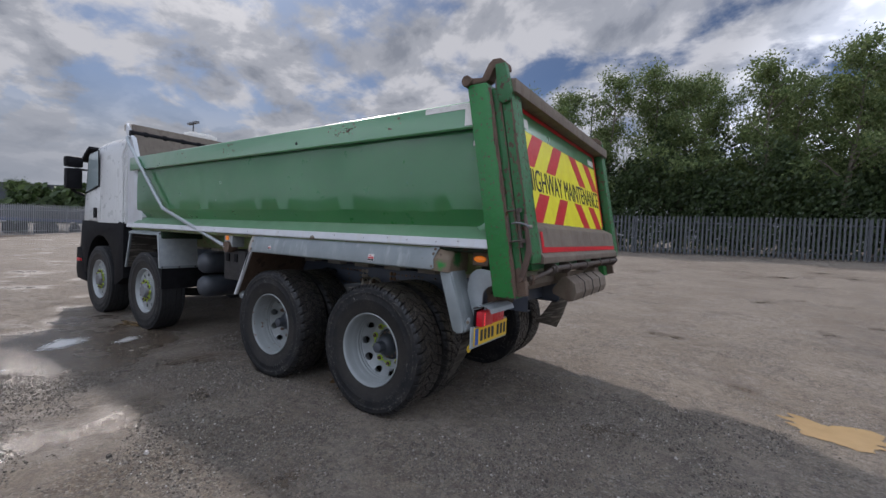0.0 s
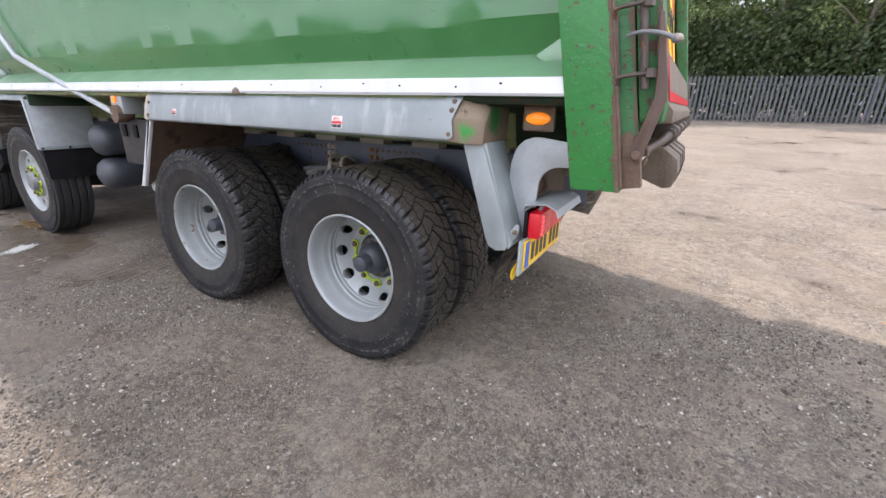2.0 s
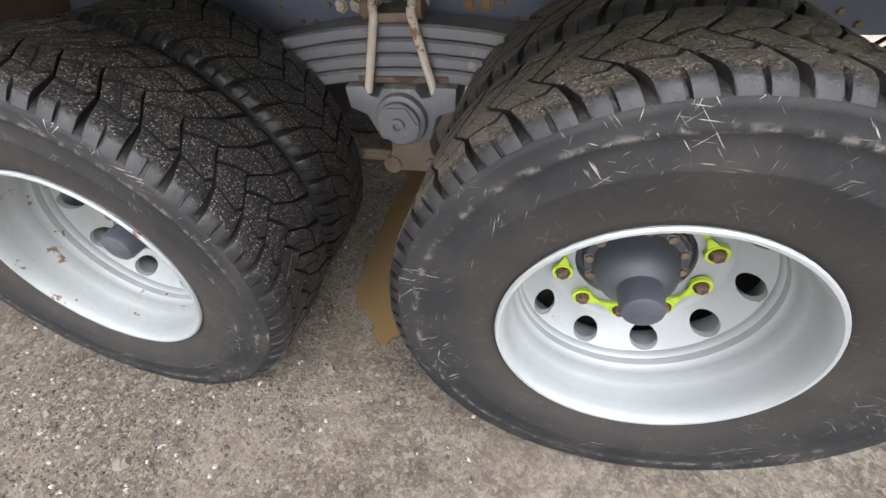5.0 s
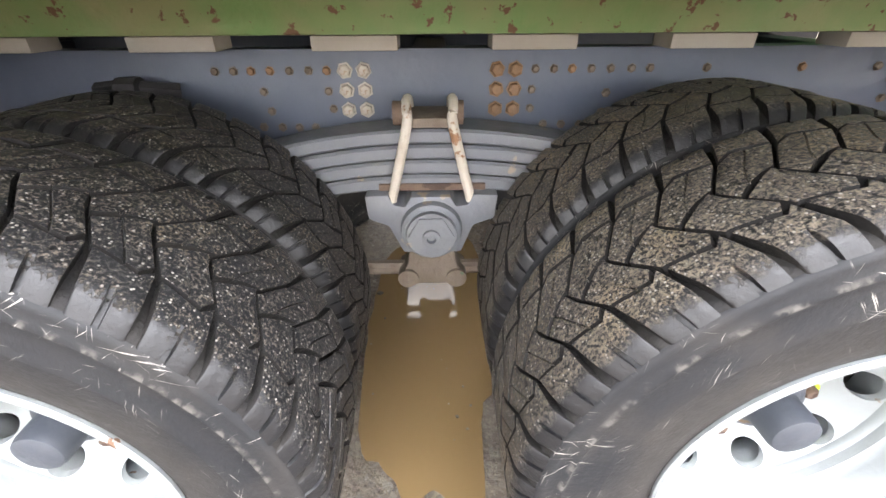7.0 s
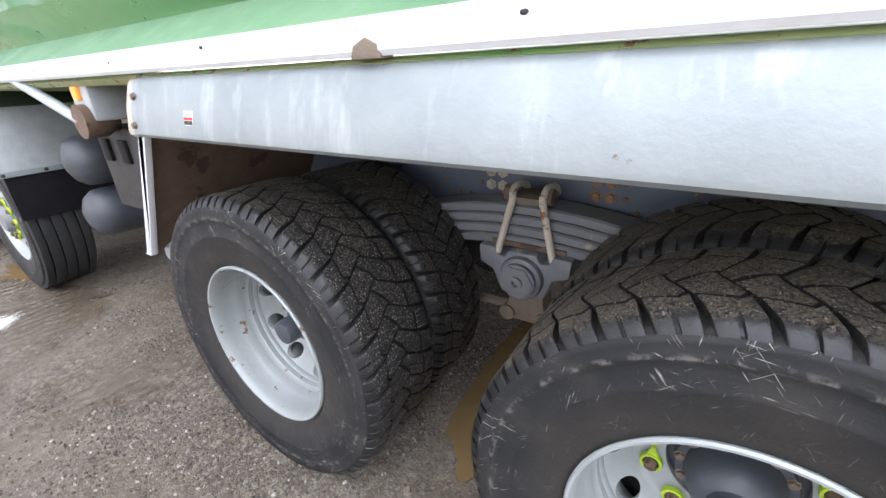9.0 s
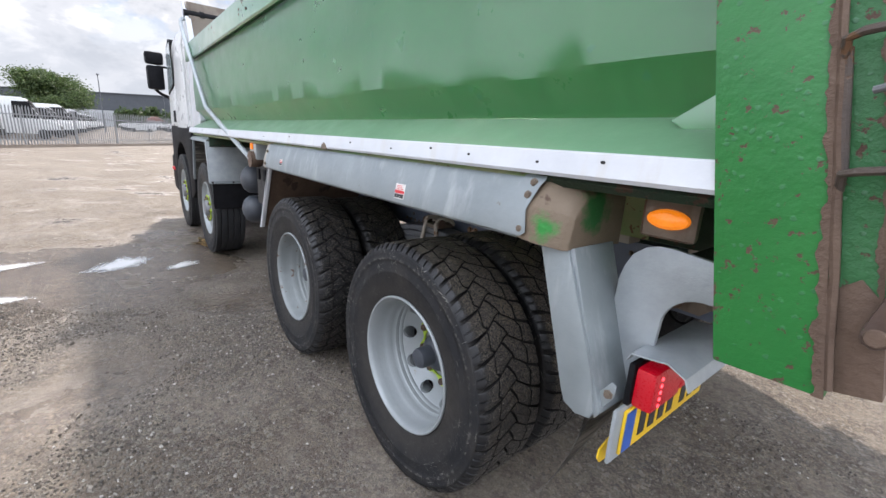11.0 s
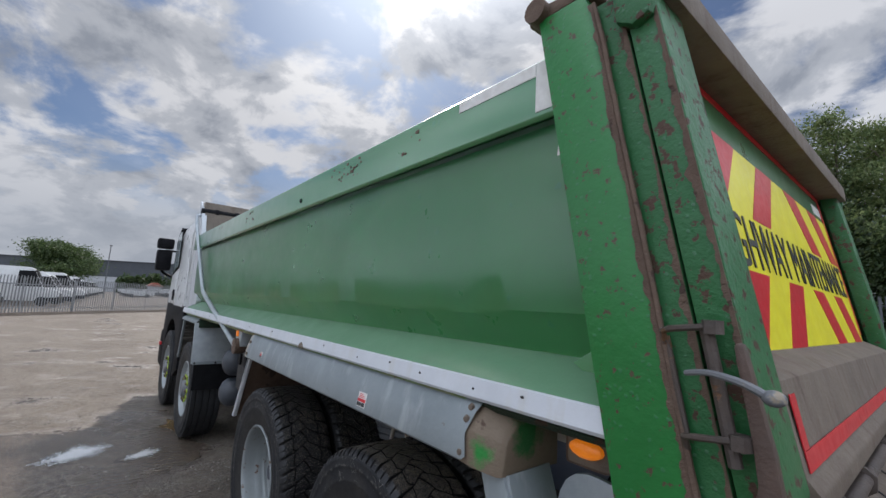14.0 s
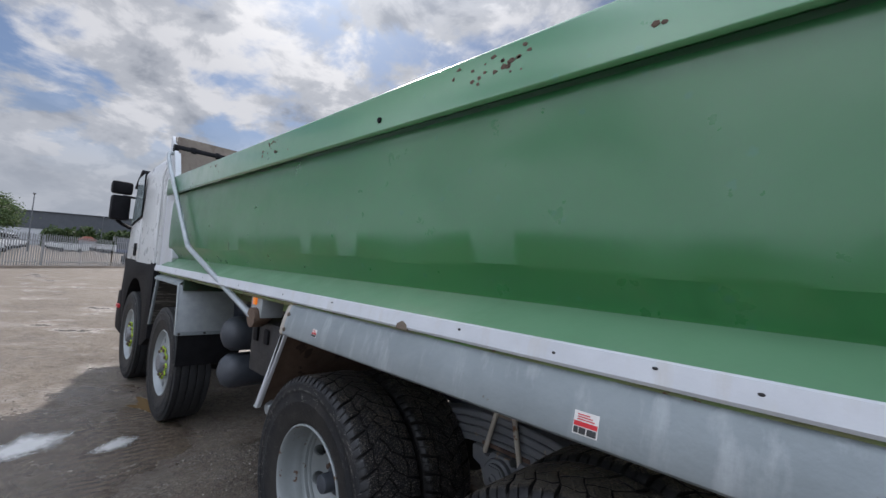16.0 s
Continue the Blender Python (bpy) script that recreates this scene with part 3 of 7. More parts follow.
    mud = n.new("ShaderNodeMath"); mud.operation = "MULTIPLY_ADD"; mud.inputs[1].default_value = 0.07
    l.new(far.outputs[0], mud.inputs[0]); l.new(soak.outputs[0], mud.inputs[2])
    wet = rng(mud.outputs[0], 0.54, 0.68)
    wcol = n.new("ShaderNodeMix"); wcol.data_type, wcol.blend_type = "RGBA", "MULTIPLY"
    wcol.inputs[0].default_value = 1
    l.new(col, wcol.inputs[6]); wcol.inputs[7].default_value = (0.62, 0.58, 0.55, 1)
    col = mix(wet, col, wcol.outputs[2])
    l.new(col, b.inputs["Base Color"])
    l.new(rng(wet, 0, 1, 0.88, 0.22), b.inputs["Roughness"])
    h1, h2 = rng(stones.outputs["Distance"], 0, 0.6, 0.22, 0), noise_at(48, 8, 0.78)
    add = n.new("ShaderNodeMath"); add.operation = "ADD"
    l.new(h1, add.inputs[0]); l.new(h2, add.inputs[1])
    bp = n.new("ShaderNodeBump"); bp.inputs["Strength"].default_value, bp.inputs["Distance"].default_value = 0.85, 0.022
    bs = n.new("ShaderNodeMath"); bs.operation = "MULTIPLY"
    l.new(rng(wet, 0, 1, 0.95, 0.35), bs.inputs[0]); l.new(rng(stony, 0, 1, 0.55, 1.15), bs.inputs[1])
    l.new(bs.outputs[0], bp.inputs["Strength"])
    ruts = n.new("ShaderNodeMath"); ruts.operation = "MULTIPLY_ADD"; ruts.inputs[1].default_value = 1.5
    l.new(noise_at(8.5, 6, 0.62), ruts.inputs[0]); l.new(add.outputs[0], ruts.inputs[2])
    sum_ = n.new("ShaderNodeMath"); sum_.operation = "MULTIPLY_ADD"; sum_.inputs[1].default_value = 1.3
    l.new(press.outputs[0], sum_.inputs[0]); l.new(ruts.outputs[0], sum_.inputs[2])
    l.new(sum_.outputs[0], bp.inputs["Height"]); l.new(bp.outputs[0], b.inputs["Normal"])
    return m


GROUND = ground_material()
STONE = material("loose_stone", (0.26, 0.235, 0.205), (0.16, 0.145, 0.13), 0.85, 0, 40, 0.2, 200)
sn = STONE.node_tree
sg, sr = sn.nodes.new("ShaderNodeNewGeometry"), sn.nodes.new("ShaderNodeValToRGB")
for p in (0.5, 0.85):
    sr.color_ramp.elements.new(p)
for e, (p, c) in zip(sr.color_ramp.elements, ((0.0, (0.050, 0.043, 0.036)), (0.55, (0.115, 0.098, 0.080)), (0.93, (0.19, 0.170, 0.146)), (1.0, (0.42, 0.395, 0.36)))):
    e.position, e.color = p, (*c, 1)
sn.links.new(sg.outputs["Random Per Island"], sr.inputs[0])
sn.links.new(sr.outputs[0], sn.nodes["Principled BSDF"].inputs["Base Color"])


def leaf_material(name, c1, c2):
    m = bpy.data.materials.new(name)
    m.use_nodes = True
    n, l = m.node_tree.nodes, m.node_tree.links
    b = n["Principled BSDF"]
    g = n.new("ShaderNodeNewGeometry")
    x = n.new("ShaderNodeMix"); x.data_type = "RGBA"
    x.inputs[6].default_value, x.inputs[7].default_value = (*c1, 1), (*c2, 1)
    l.new(g.outputs["Random Per Island"], x.inputs[0])
    l.new(x.outputs[2], b.inputs["Base Color"])
    b.inputs["Roughness"].default_value = 0.6
    tr = n.new("ShaderNodeBsdfTranslucent")
    l.new(x.outputs[2], tr.inputs[0])
    ms = n.new("ShaderNodeMixShader"); ms.inputs[0].default_value = 0.35
    l.new(b.outputs[0], ms.inputs[1]); l.new(tr.outputs[0], ms.inputs[2])
    l.new(ms.outputs[0], n["Material Output"].inputs[0])
    return m


LEAF = leaf_material("leaf", (0.055, 0.098, 0.027), (0.18, 0.225, 0.078))
LEAF_MID = leaf_material("mid_leaf", (0.026, 0.052, 0.014), (0.085, 0.125, 0.038))
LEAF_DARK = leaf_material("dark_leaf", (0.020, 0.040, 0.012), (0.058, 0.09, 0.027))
BARK = material("bark", (0.10, 0.085, 0.065), (0.20, 0.175, 0.14), 0.85, 0, 12, 0.4, 60)
# lighter copy of the fence steel, with sunlight painted into its grey
SUNLIT_STEEL = material("sunlit_galvanised", (0.17, 0.175, 0.18), (0.24, 0.245, 0.25), 0.55, 0.2, 8, 0.05, 30)
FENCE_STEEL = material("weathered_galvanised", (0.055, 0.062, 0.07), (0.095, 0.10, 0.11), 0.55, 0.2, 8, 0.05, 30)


# ---- mesh helpers ----
AX = {"x": (1, 2, 0), "y": (0, 2, 1), "z": (0, 1, 2)}


def box(bm, x0, x1, y0, y1, z0, z1, bev=0.0):
    vs = [bm.verts.new((x, y, z)) for x in (x0, x1) for y in (y0, y1) for z in (z0, z1)]
    fs = [bm.faces.new([vs[i] for i in f]) for f in ((0, 1, 3, 2), (4, 6, 7, 5), (0, 4, 5, 1), (2, 3, 7, 6), (0, 2, 6, 4), (1, 5, 7, 3))]
    if bev:
        bmesh.ops.bevel(bm, geom=list({e for f in fs for e in f.edges}), offset=bev, segments=2, affect="EDGES", profile=0.6)
    return vs


def prism(bm, pts, axis, a, b, bev=0.0):
    """A polygon in the plane across an axis, drawn out from a to b along it."""
    i, j, k = AX[axis]
    rows = []
    for d in (a, b):
        row = []
        for p in pts:
            co = [0, 0, 0]
            co[i], co[j], co[k] = p[0], p[1], d
            row.append(bm.verts.new(co))
        rows.append(row)
    fs = [bm.faces.new(rows[0]), bm.faces.new(rows[1][::-1])]
    for q in range(len(pts)):
        r = (q + 1) % len(pts)
        fs.append(bm.faces.new((rows[0][q], rows[1][q], rows[1][r], rows[0][r])))
    if bev:
        bmesh.ops.recalc_face_normals(bm, faces=fs)
        bmesh.ops.bevel(bm, geom=list({e for f in fs for e in f.edges}), offset=bev, segments=2, affect="EDGES", profile=0.6)


def sheet(bm, pts, axis, a, b, thick):
    """An open profile drawn out along an axis, as folded plate of that thickness."""
    n, out = len(pts), []
    for q in range(n):
        p0, p1 = Vector(pts[max(q - 1, 0)]), Vector(pts[min(q + 1, n - 1)])
        d = (p1 - p0).normalized()
        out.append((pts[q][0] - d.y * thick, pts[q][1] + d.x * thick))
    prism(bm, list(pts) + out[::-1], axis, a, b)


def tube(bm, pts, r, n=10, close=True):
    pts = [Vector(p) for p in pts]
    rings = []
    up = Vector((0.123, 0.456, 0.88)).normalized()
    for q, p in enumerate(pts):
        d = (pts[min(q + 1, len(pts) - 1)] - pts[max(q - 1, 0)]).normalized()
        s = d.cross(up).normalized()
        u = s.cross(d)
        rr = r[q] if isinstance(r, (list, tuple)) else r
        rings.append([bm.verts.new(p + (s * math.cos(a) + u * math.sin(a)) * rr) for a in (2 * math.pi * k / n for k in range(n))])
    for a, b in zip(rings, rings[1:]):
        for k in range(n):
            bm.faces.new((a[k], a[(k + 1) % n], b[(k + 1) % n], b[k]))
    if close:
        bm.faces.new(rings[0][::-1]); bm.faces.new(rings[-1])


def smooth_path(pts, steps=5):
    pts = [Vector(p) for p in pts]
    out = []
    for q in range(len(pts) - 1):
        p0, p1, p2, p3 = pts[max(q - 1, 0)], pts[q], pts[q + 1], pts[min(q + 2, len(pts) - 1)]
        for k in range(steps):
            t = k / steps
            out.append(0.5 * (2 * p1 + (p2 - p0) * t + (2 * p0 - 5 * p1 + 4 * p2 - p3) * t * t + (3 * p1 - p0 - 3 * p2 + p3) * t ** 3))
    return out + [pts[-1]]


def lathe(bm, prof, n=48, c=(0, 0, 0), axis="y", closed=False):
    """A profile of (radius, distance along the axis) turned round the axis."""
    i, j, k = AX[axis]
    rings = []
    for r, d in prof:
        ring = []
        for q in range(n):
            co = [c[0], c[1], c[2]]
            a = 2 * math.pi * q / n
            co[i] += r * math.cos(a); co[j] += r * math.sin(a); co[k] += d
            ring.append(bm.verts.new(co))
        rings.append(ring)
    pairs = list(zip(rings, rings[1:]))
    if closed:
        pairs.append((rings[-1], rings[0]))
    for a, b in pairs:
        for q in range(n):
            bm.faces.new((a[q], a[(q + 1) % n], b[(q + 1) % n], b[q]))
    if not closed:
        for ring in (rings[0], rings[-1]):
            bm.faces.new(ring)


def finish(name, bm, mat, parent=None, label="", angle=35):
    bmesh.ops.recalc_face_normals(bm, faces=bm.faces)
    me = bpy.data.meshes.new(name)
    bm.to_mesh(me)
    bm.free()
    for m in (mat if isinstance(mat, (list, tuple)) else [mat]):
        me.materials.append(m)
    me.shade_smooth()
    me.set_sharp_from_angle(angle=radians(angle))
    ob = new(name, me)
    ob.parent = parent
    return tagged(ob, label)


part = finish


def thing(name, label, category, group="", kind="", at=(0, 0, 0)):
    ob = new(name)
    ob.location = at
    return tagged(ob, label, category, group, kind)


def B():
    return bmesh.new()


def lerp(a, b, t):
    return a + (b - a) * t


# ---- ground ----
def yard_z(x, y):
    """The yard is level round the truck and rises gently beyond its far side."""
    rise = 0.031 * max(0.0, y - 1.0) * min(1.0, max(0.0, (y - 1.0) / 4.0))
    return rise if y < 60 else 0.031 * 59


def ground():
    def steps(lo, hi):
        out, v, d = [], 0.0, 0.5
        while v < hi:
            out.append(v); v += d; d = 0.5 if v < 12 else d * 1.25
        return sorted({-a for a in out if a <= -lo} | set(out) | {lo, hi})
    xs, ys = steps(-900, 900), steps(-900, 900)
    me = bpy.data.meshes.new("ground")
    vs = []
    for y in ys:
        for x in xs:
            near = abs(x) < 14 and abs(y) < 14
            dz = 0.012 * noise.noise((x * 0.45, y * 0.45, 0)) if near and not (-7 < x < 4.2 and -4.2 < y < 2.2) else 0
            vs.append((x, y, yard_z(x, y) + dz))
    w = len(xs)
    fs = [(j * w + i, j * w + i + 1, (j + 1) * w + i + 1, (j + 1) * w + i) for j in range(len(ys) - 1) for i in range(w - 1)]
    me.from_pydata(vs, [], fs)
    me.materials.append(GROUND)
    me.shade_smooth()
    tagged(new("ground", me), "compacted brown gravel yard with wet patches", "ground", kind="structure")


ground()


def puddle(cx, cy, rx, ry, turn, seed, label, z=0.005, mat=None, ragged=0.20):
    bm = B()
    rnd = random.Random(seed)
    ph = [rnd.uniform(0, 6.28) for _ in range(9)]
    vs = []
    for k in range(110):
        a = 2 * math.pi * k / 110
        r = 1 + sum(ragged / (i + 1) ** 0.5 * math.sin((i * 1.0 + 2) * a + ph[i]) for i in range(9)) + ragged * 0.6 * noise.noise((9 * math.cos(a), 9 * math.sin(a), seed))
        p = Matrix.Rotation(radians(turn), 2) @ Vector((rx * r * math.cos(a), ry * r * math.sin(a)))
        x, y = cx + p.x, cy + p.y
        vs.append(bm.verts.new((x, y, yard_z(x, y) + z)))
    mid = bm.verts.new((cx, cy, yard_z(cx, cy) + z))
    for a, b in zip(vs, vs[1:] + vs[:1]):
        bm.faces.new((a, b, mid))
    # the water thins out from the middle to the rim
    ob = finish("puddle", bm, mat or WATER, None, label)
    ob["category"] = "puddle"
    depth = ob.data.attributes.new("depth", "FLOAT", "POINT")
    depth.data[len(vs)].value = 1.0


def loose_stones():
    """Small stones pressed into the yard near the truck."""
    rnd = random.Random(5)
    vs, fs = [], []
    for _ in range(200000):
        if rnd.random() < 0.90:
            x, y = rnd.uniform(-3.2, 2.8), rnd.uniform(-3.3, 0.6)
        else:
            x, y = rnd.uniform(-9, 8), rnd.uniform(-6, 8)
        # strewn in drifts, with worn bare tracks between
        if 1.5 * noise.noise((x * 0.9, y * 1.3, 4)) + 0.7 * noise.noise((x * 3.7, y * 3.7, 9)) < rnd.uniform(-0.45, 0.45):
            continue
        if (x + 3.9) ** 2 / 1.6 + (y + 2.0) ** 2 / 0.8 < 1 and rnd.random() < 0.85:
            continue
        if abs(x + 0.68) < 0.27 and abs(y + 0.15) < 0.9 and rnd.random() < 0.95:
            continue
        s = 0.0024 + 0.0088 * rnd.random() ** 3.0
        if rnd.random() < 0.010:
            s *= 2.2
        a, f, h = rnd.uniform(0, 6.28), rnd.uniform(0.5, 1), rnd.uniform(0.4, 0.8)
        z = yard_z(x, y) + 0.001
        i = len(vs)
        c, d = s * math.cos(a), s * math.sin(a)
        k1, k2, k3 = rnd.uniform(0.7, 1.2), rnd.uniform(0.7, 1.2), rnd.uniform(0.4, 0.75)
        for px, py in ((k1, 0), (0.1, f), (-k2, 0.15), (-0.1, -f * k1)):
            vs.append((x + px * c - py * d, y + px * d + py * c, z - 0.003))
        for px, py in ((k1 * k3, 0), (0.1, f * k3), (-k2 * k3, 0.1), (0.0, -f * k3)):
            vs.append((x + px * c - py * d, y + px * d + py * c, z + s * h * (1 + 0.25 * px)))
        fs += [(i, i + 1, i + 5, i + 4), (i + 1, i + 2, i + 6, i + 5), (i + 2, i + 3, i + 7, i + 6), (i + 3, i, i + 4, i + 7), (i + 4, i + 5, i + 6, i + 7)]
    me = bpy.data.meshes.new("gravel")
    me.from_pydata(vs, [], fs)
    me.materials.append(STONE)
    tagged(new("gravel", me), "loose grey and buff stones on the yard", "gravel", kind="stuff")


loose_stones()
puddle(-0.68, -0.15, 0.26, 0.85, 0, 1, "brown muddy puddle between the rear wheels", ragged=0.06)
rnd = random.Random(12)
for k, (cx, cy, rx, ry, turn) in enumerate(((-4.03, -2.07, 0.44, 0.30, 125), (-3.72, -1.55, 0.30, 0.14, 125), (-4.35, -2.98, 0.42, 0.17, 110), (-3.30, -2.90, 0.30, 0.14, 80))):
    puddle(cx, cy, rx, ry, turn, rnd.randint(0, 999), "shallow puddle of rain water on the gravel, sky reflection painted pale", 0.004 + 0.0012 * k, RAIN_GLARE, 0.09)
puddle(3.1, 0.85, 0.36, 0.20, -20, 6, "tan muddy puddle on the open yard", 0.005, TAN_WATER)
puddle(-4.5, -1.15, 0.3, 0.12, 20, 7, "brown muddy puddle beside the front wheels")


# ---- the tipper truck: rear axle at x = 0, front towards -x, near side at -y ----
truck = thing("tipper_truck", "white-cabbed eight-wheel tipper truck with a green steel body parked on gravel", "truck")
LEAN = 0.1875          # the rear posts and the tailgate lean forward towards the top


def rear_x(base, z):
    return base - LEAN * z


# body shell ------------------------------------------------------------
BODY_F, BODY_R = -4.72, 0.93


def mirrored(pts, s):
    return [(p[0] * -s, p[1]) for p in pts]


body = part("tipper_body", (lambda bm: (sheet(bm, [(-1.02, 1.36), (1.02, 1.36)], "x", BODY_F + 0.05, BODY_R, 0.03), bm)[1])(B()), GREEN, truck, "green painted steel tipper body, scuffed")
for s in (-1, 1):
    # wavy side plate: shallow dents pressed out between its folds
    bm = B()
    nx = 90
    rows = []
    for q in range(nx + 1):
        x = lerp(BODY_F + 0.16, 1.02, q / nx)
        row = []
        prof = [(-1.13, 2.205), (-1.158, 2.165), (-1.166, 2.05), (-1.168, 1.9), (-1.168, 1.75), (-1.165, 1.632), (-1.158, 1.616), (-1.098, 1.530), (-1.095, 1.517)]
        for k, (y, z) in enumerate(prof):
            w = 0.010 * noise.noise((x * 2.1, z * 0.8, s * 3)) + 0.0042 * noise.noise((x * 4.6, z * 2.6, s)) if 1 < k < 6 else 0
            row.append(bm.verts.new((x, (y + w) * -s, z)))
        rows.append(row)
    for a, b in zip(rows, rows[1:]):
        for k in range(len(a) - 1):
            bm.faces.new((a[k], b[k], b[k + 1], a[k + 1]))
    bmesh.ops.solidify(bm, geom=bm.faces[:], thickness=0.006)
    part("side_panel", bm, GREEN, body, angle=25)
    # sloping dusty apron; strong light from above is painted in as paler green
    bm = B()
    prism(bm, mirrored([(-1.092, 1.5195), (-1.158, 1.475), (-1.2225, 1.4315), (-1.216, 1.424), (-1.155, 1.465), (-1.088, 1.510)], s), "x", BODY_F + 0.16, 1.03)
    part("apron", bm, GREEN_SKYLIT, body, "dusty green sloping apron, lightened for the sky light on it")
    # top rail: folded box section along the upper edge
    bm = B()
    prism(bm, mirrored([(-1.13, 2.362), (-1.195, 2.352), (-1.207, 2.34), (-1.207, 2.178), (-1.197, 2.166), (-1.125, 2.20), (-1.05, 2.34), (-1.06, 2.36)], s), "x", BODY_F, 0.95, 0.004)
    part("top_rail", bm, GREEN, body, "green top rail with scraped rusty patches")
    # white painted strip below the apron, with the green underside behind it
    bm = B()
    prism(bm, mirrored([(-1.2205, 1.434), (-1.226, 1.430), (-1.2355, 1.381), (-1.230, 1.372), (-1.20, 1.39)], s), "x", BODY_F - 0.02, BODY_R + 0.12)
    part("white_strip", bm, WHITE_STRIP, body, "white painted lower edge strip")
    for x in (-3.9, -3.1, -2.35, -1.7, -1.2, -0.42, -0.08, 0.17, 0.36, 0.62, 0.8):
        bm = B()
        bmesh.ops.create_uvsphere(bm, u_segments=8, v_segments=6, radius=0.0055, matrix=Matrix.Translation((x, -s * 1.2305, 1.407 + 0.008 * math.sin(x * 9))) @ Matrix.Diagonal((1.2, 0.5, 0.7, 1)))
        part("strip_rivet", bm, DARK_STEEL, body)
    bm = B()
    sheet(bm, mirrored([(-1.216, 1.362), (-1.20, 1.345), (-0.55, 1.30), (-0.50, 1.118)], s), "x", BODY_F + 0.1, 0.60, 0.012)
    part("underside", bm, GREEN_UNDER, body, "worn green underside, stained brown")
    # rear length of the underside: shade below the body painted as near-black green
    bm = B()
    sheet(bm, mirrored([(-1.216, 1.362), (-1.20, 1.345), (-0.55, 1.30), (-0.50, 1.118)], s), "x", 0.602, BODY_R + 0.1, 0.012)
    part("underside", bm, GREEN_DARK, body, "green underside, darkened for the shade under the body")
# headboard, cross walls and the inner faces
bm = B()
prism(bm, [(-4.78, 1.36), (-4.62, 1.40), (-4.70, 2.40), (-4.88, 2.86), (-4.95, 2.86), (-4.86, 2.3)], "y", -1.12, 1.12, 0.006)
part("headboard", bm, HEADBOARD, body, "mud-stained inner headboard")
for s in (-1, 1):
    bm = B()
    y0, y1 = sorted((-s * 1.10, -s * 1.155))
    prism(bm, [(-4.93, 1.40), (-4.50, 1.43), (-4.42, 1.52), (-4.52, 1.70), (-4.62, 2.20), (-4.66, 2.36), (-4.80, 2.66), (-5.0, 2.88), (-5.04, 2.80), (-4.93, 2.5)], "y", y0, y1, 0.004)
    part("side_gusset", bm, WHITE_STRIP, body, "white painted headboard side plate")
# cab guard with the sheeting roll below it
bm = B()
prism(bm, [(-5.16, 2.79), (-5.16, 2.885), (-4.93, 2.865), (-4.90, 2.80), (-4.96, 2.785)], "y", -1.13, 1.13, 0.006)
part("cab_guard", bm, TAN, body, "pale dusty cab guard")
bm = B()
tube(bm, [(-4.86, -1.16, 2.72), (-4.86, 1.16, 2.72)], 0.045, 14)
for k in range(9):
    y = -1.0 + 0.25 * k
    tube(bm, [(-4.86, y, 2.72), (-4.86, y + 0.05, 2.72)], 0.054, 14)
part("sheet_roll", bm, BLACK, body, "rolled black load sheet")
bm = B()
prism(bm, [(-0.34, 2.876), (0.14, 2.876), (0.14, 2.93), (0.08, 2.955), (-0.26, 2.955), (-0.34, 2.93)], "x", -5.12, -4.98, 0.012)
part("beacon_bar", bm, STICKER, body, "white beacon bar on the cab guard")
# sheeting arm
bm = B()
tube(bm, smooth_path([(-4.86, -1.15, 2.66), (-4.84, -1.20, 2.63), (-4.55, -1.22, 2.40), (-3.70, -1.225, 1.70), (-3.58, -1.225, 1.63), (-3.3, -1.225, 1.55), (-2.16, -1.20, 1.225)], 6), 0.021, 12)
part("sheeting_arm", bm, GALV, truck, "bent galvanised sheeting arm")
bm = B()
lathe(bm, [(0.02, -0.02), (0.06, -0.02), (0.06, 0.05), (0.03, 0.1)], 20, (-2.13, -1.2, 1.225))
part("arm_pivot", bm, RUST, truck, "rusty pivot of the sheeting arm")
# rear corner gusset plate
bm = B()
prism(bm, [(0.885, 1.508), (0.99, 1.44), (1.03, 1.40), (1.03, 1.60)], "y", -1.135, -1.11, 0.002)
part("gusset", bm, GREEN, body)

# strips of grey tape over the rear corner
for pts in ([(0.47, 2.300), (0.80, 2.300), (0.80, 2.338), (0.47, 2.338)], [(0.802, 2.19), (0.87, 2.19), (0.87, 2.338), (0.802, 2.338)]):
    bm = B()
    prism(bm, pts, "y", -1.2092, -1.2075)
    part("tape_strip", bm, STICKER, body, "grey tape strip")
bm = B()
prism(bm, [(0.855, 2.06), (0.90, 2.06), (0.90, 2.155), (0.87, 2.15), (0.86, 2.10)], "y", -1.176, -1.1735)
part("tape_strip", bm, STICKER, body)
# scraped bare patches and pits on the near top rail
rnd = random.Random(8)
for cx, n in ((-2.05, 9), (-2.15, 7), (-0.30, 14), (-0.40, 8), (0.2, 5), (-3.2, 4)):
    for _ in range(n):
        x, z, w = cx + rnd.gauss(0, 0.07), rnd.uniform(2.23, 2.32), rnd.uniform(0.004, 0.016)
        bm = B()
        prism(bm, [(x + w * rnd.uniform(0.6, 1.2) * math.cos(a), z + w * rnd.uniform(0.4, 0.9) * math.sin(a)) for a in (k * 1.047 for k in range(6))], "y", -1.2082, -1.2075)
        part("paint_scrape", bm, RUST, body)
bm = B()
lathe(bm, [(0.0, 0.0), (0.014, 0.0), (0.012, -0.006), (0.0, -0.007)], 12, (-0.99, -1.207, 2.225))
part("drain_plug", bm, BLACK, body)

# rear posts ------------------------------------------------------------
POST_L, POST_R = 1.287, 1.447


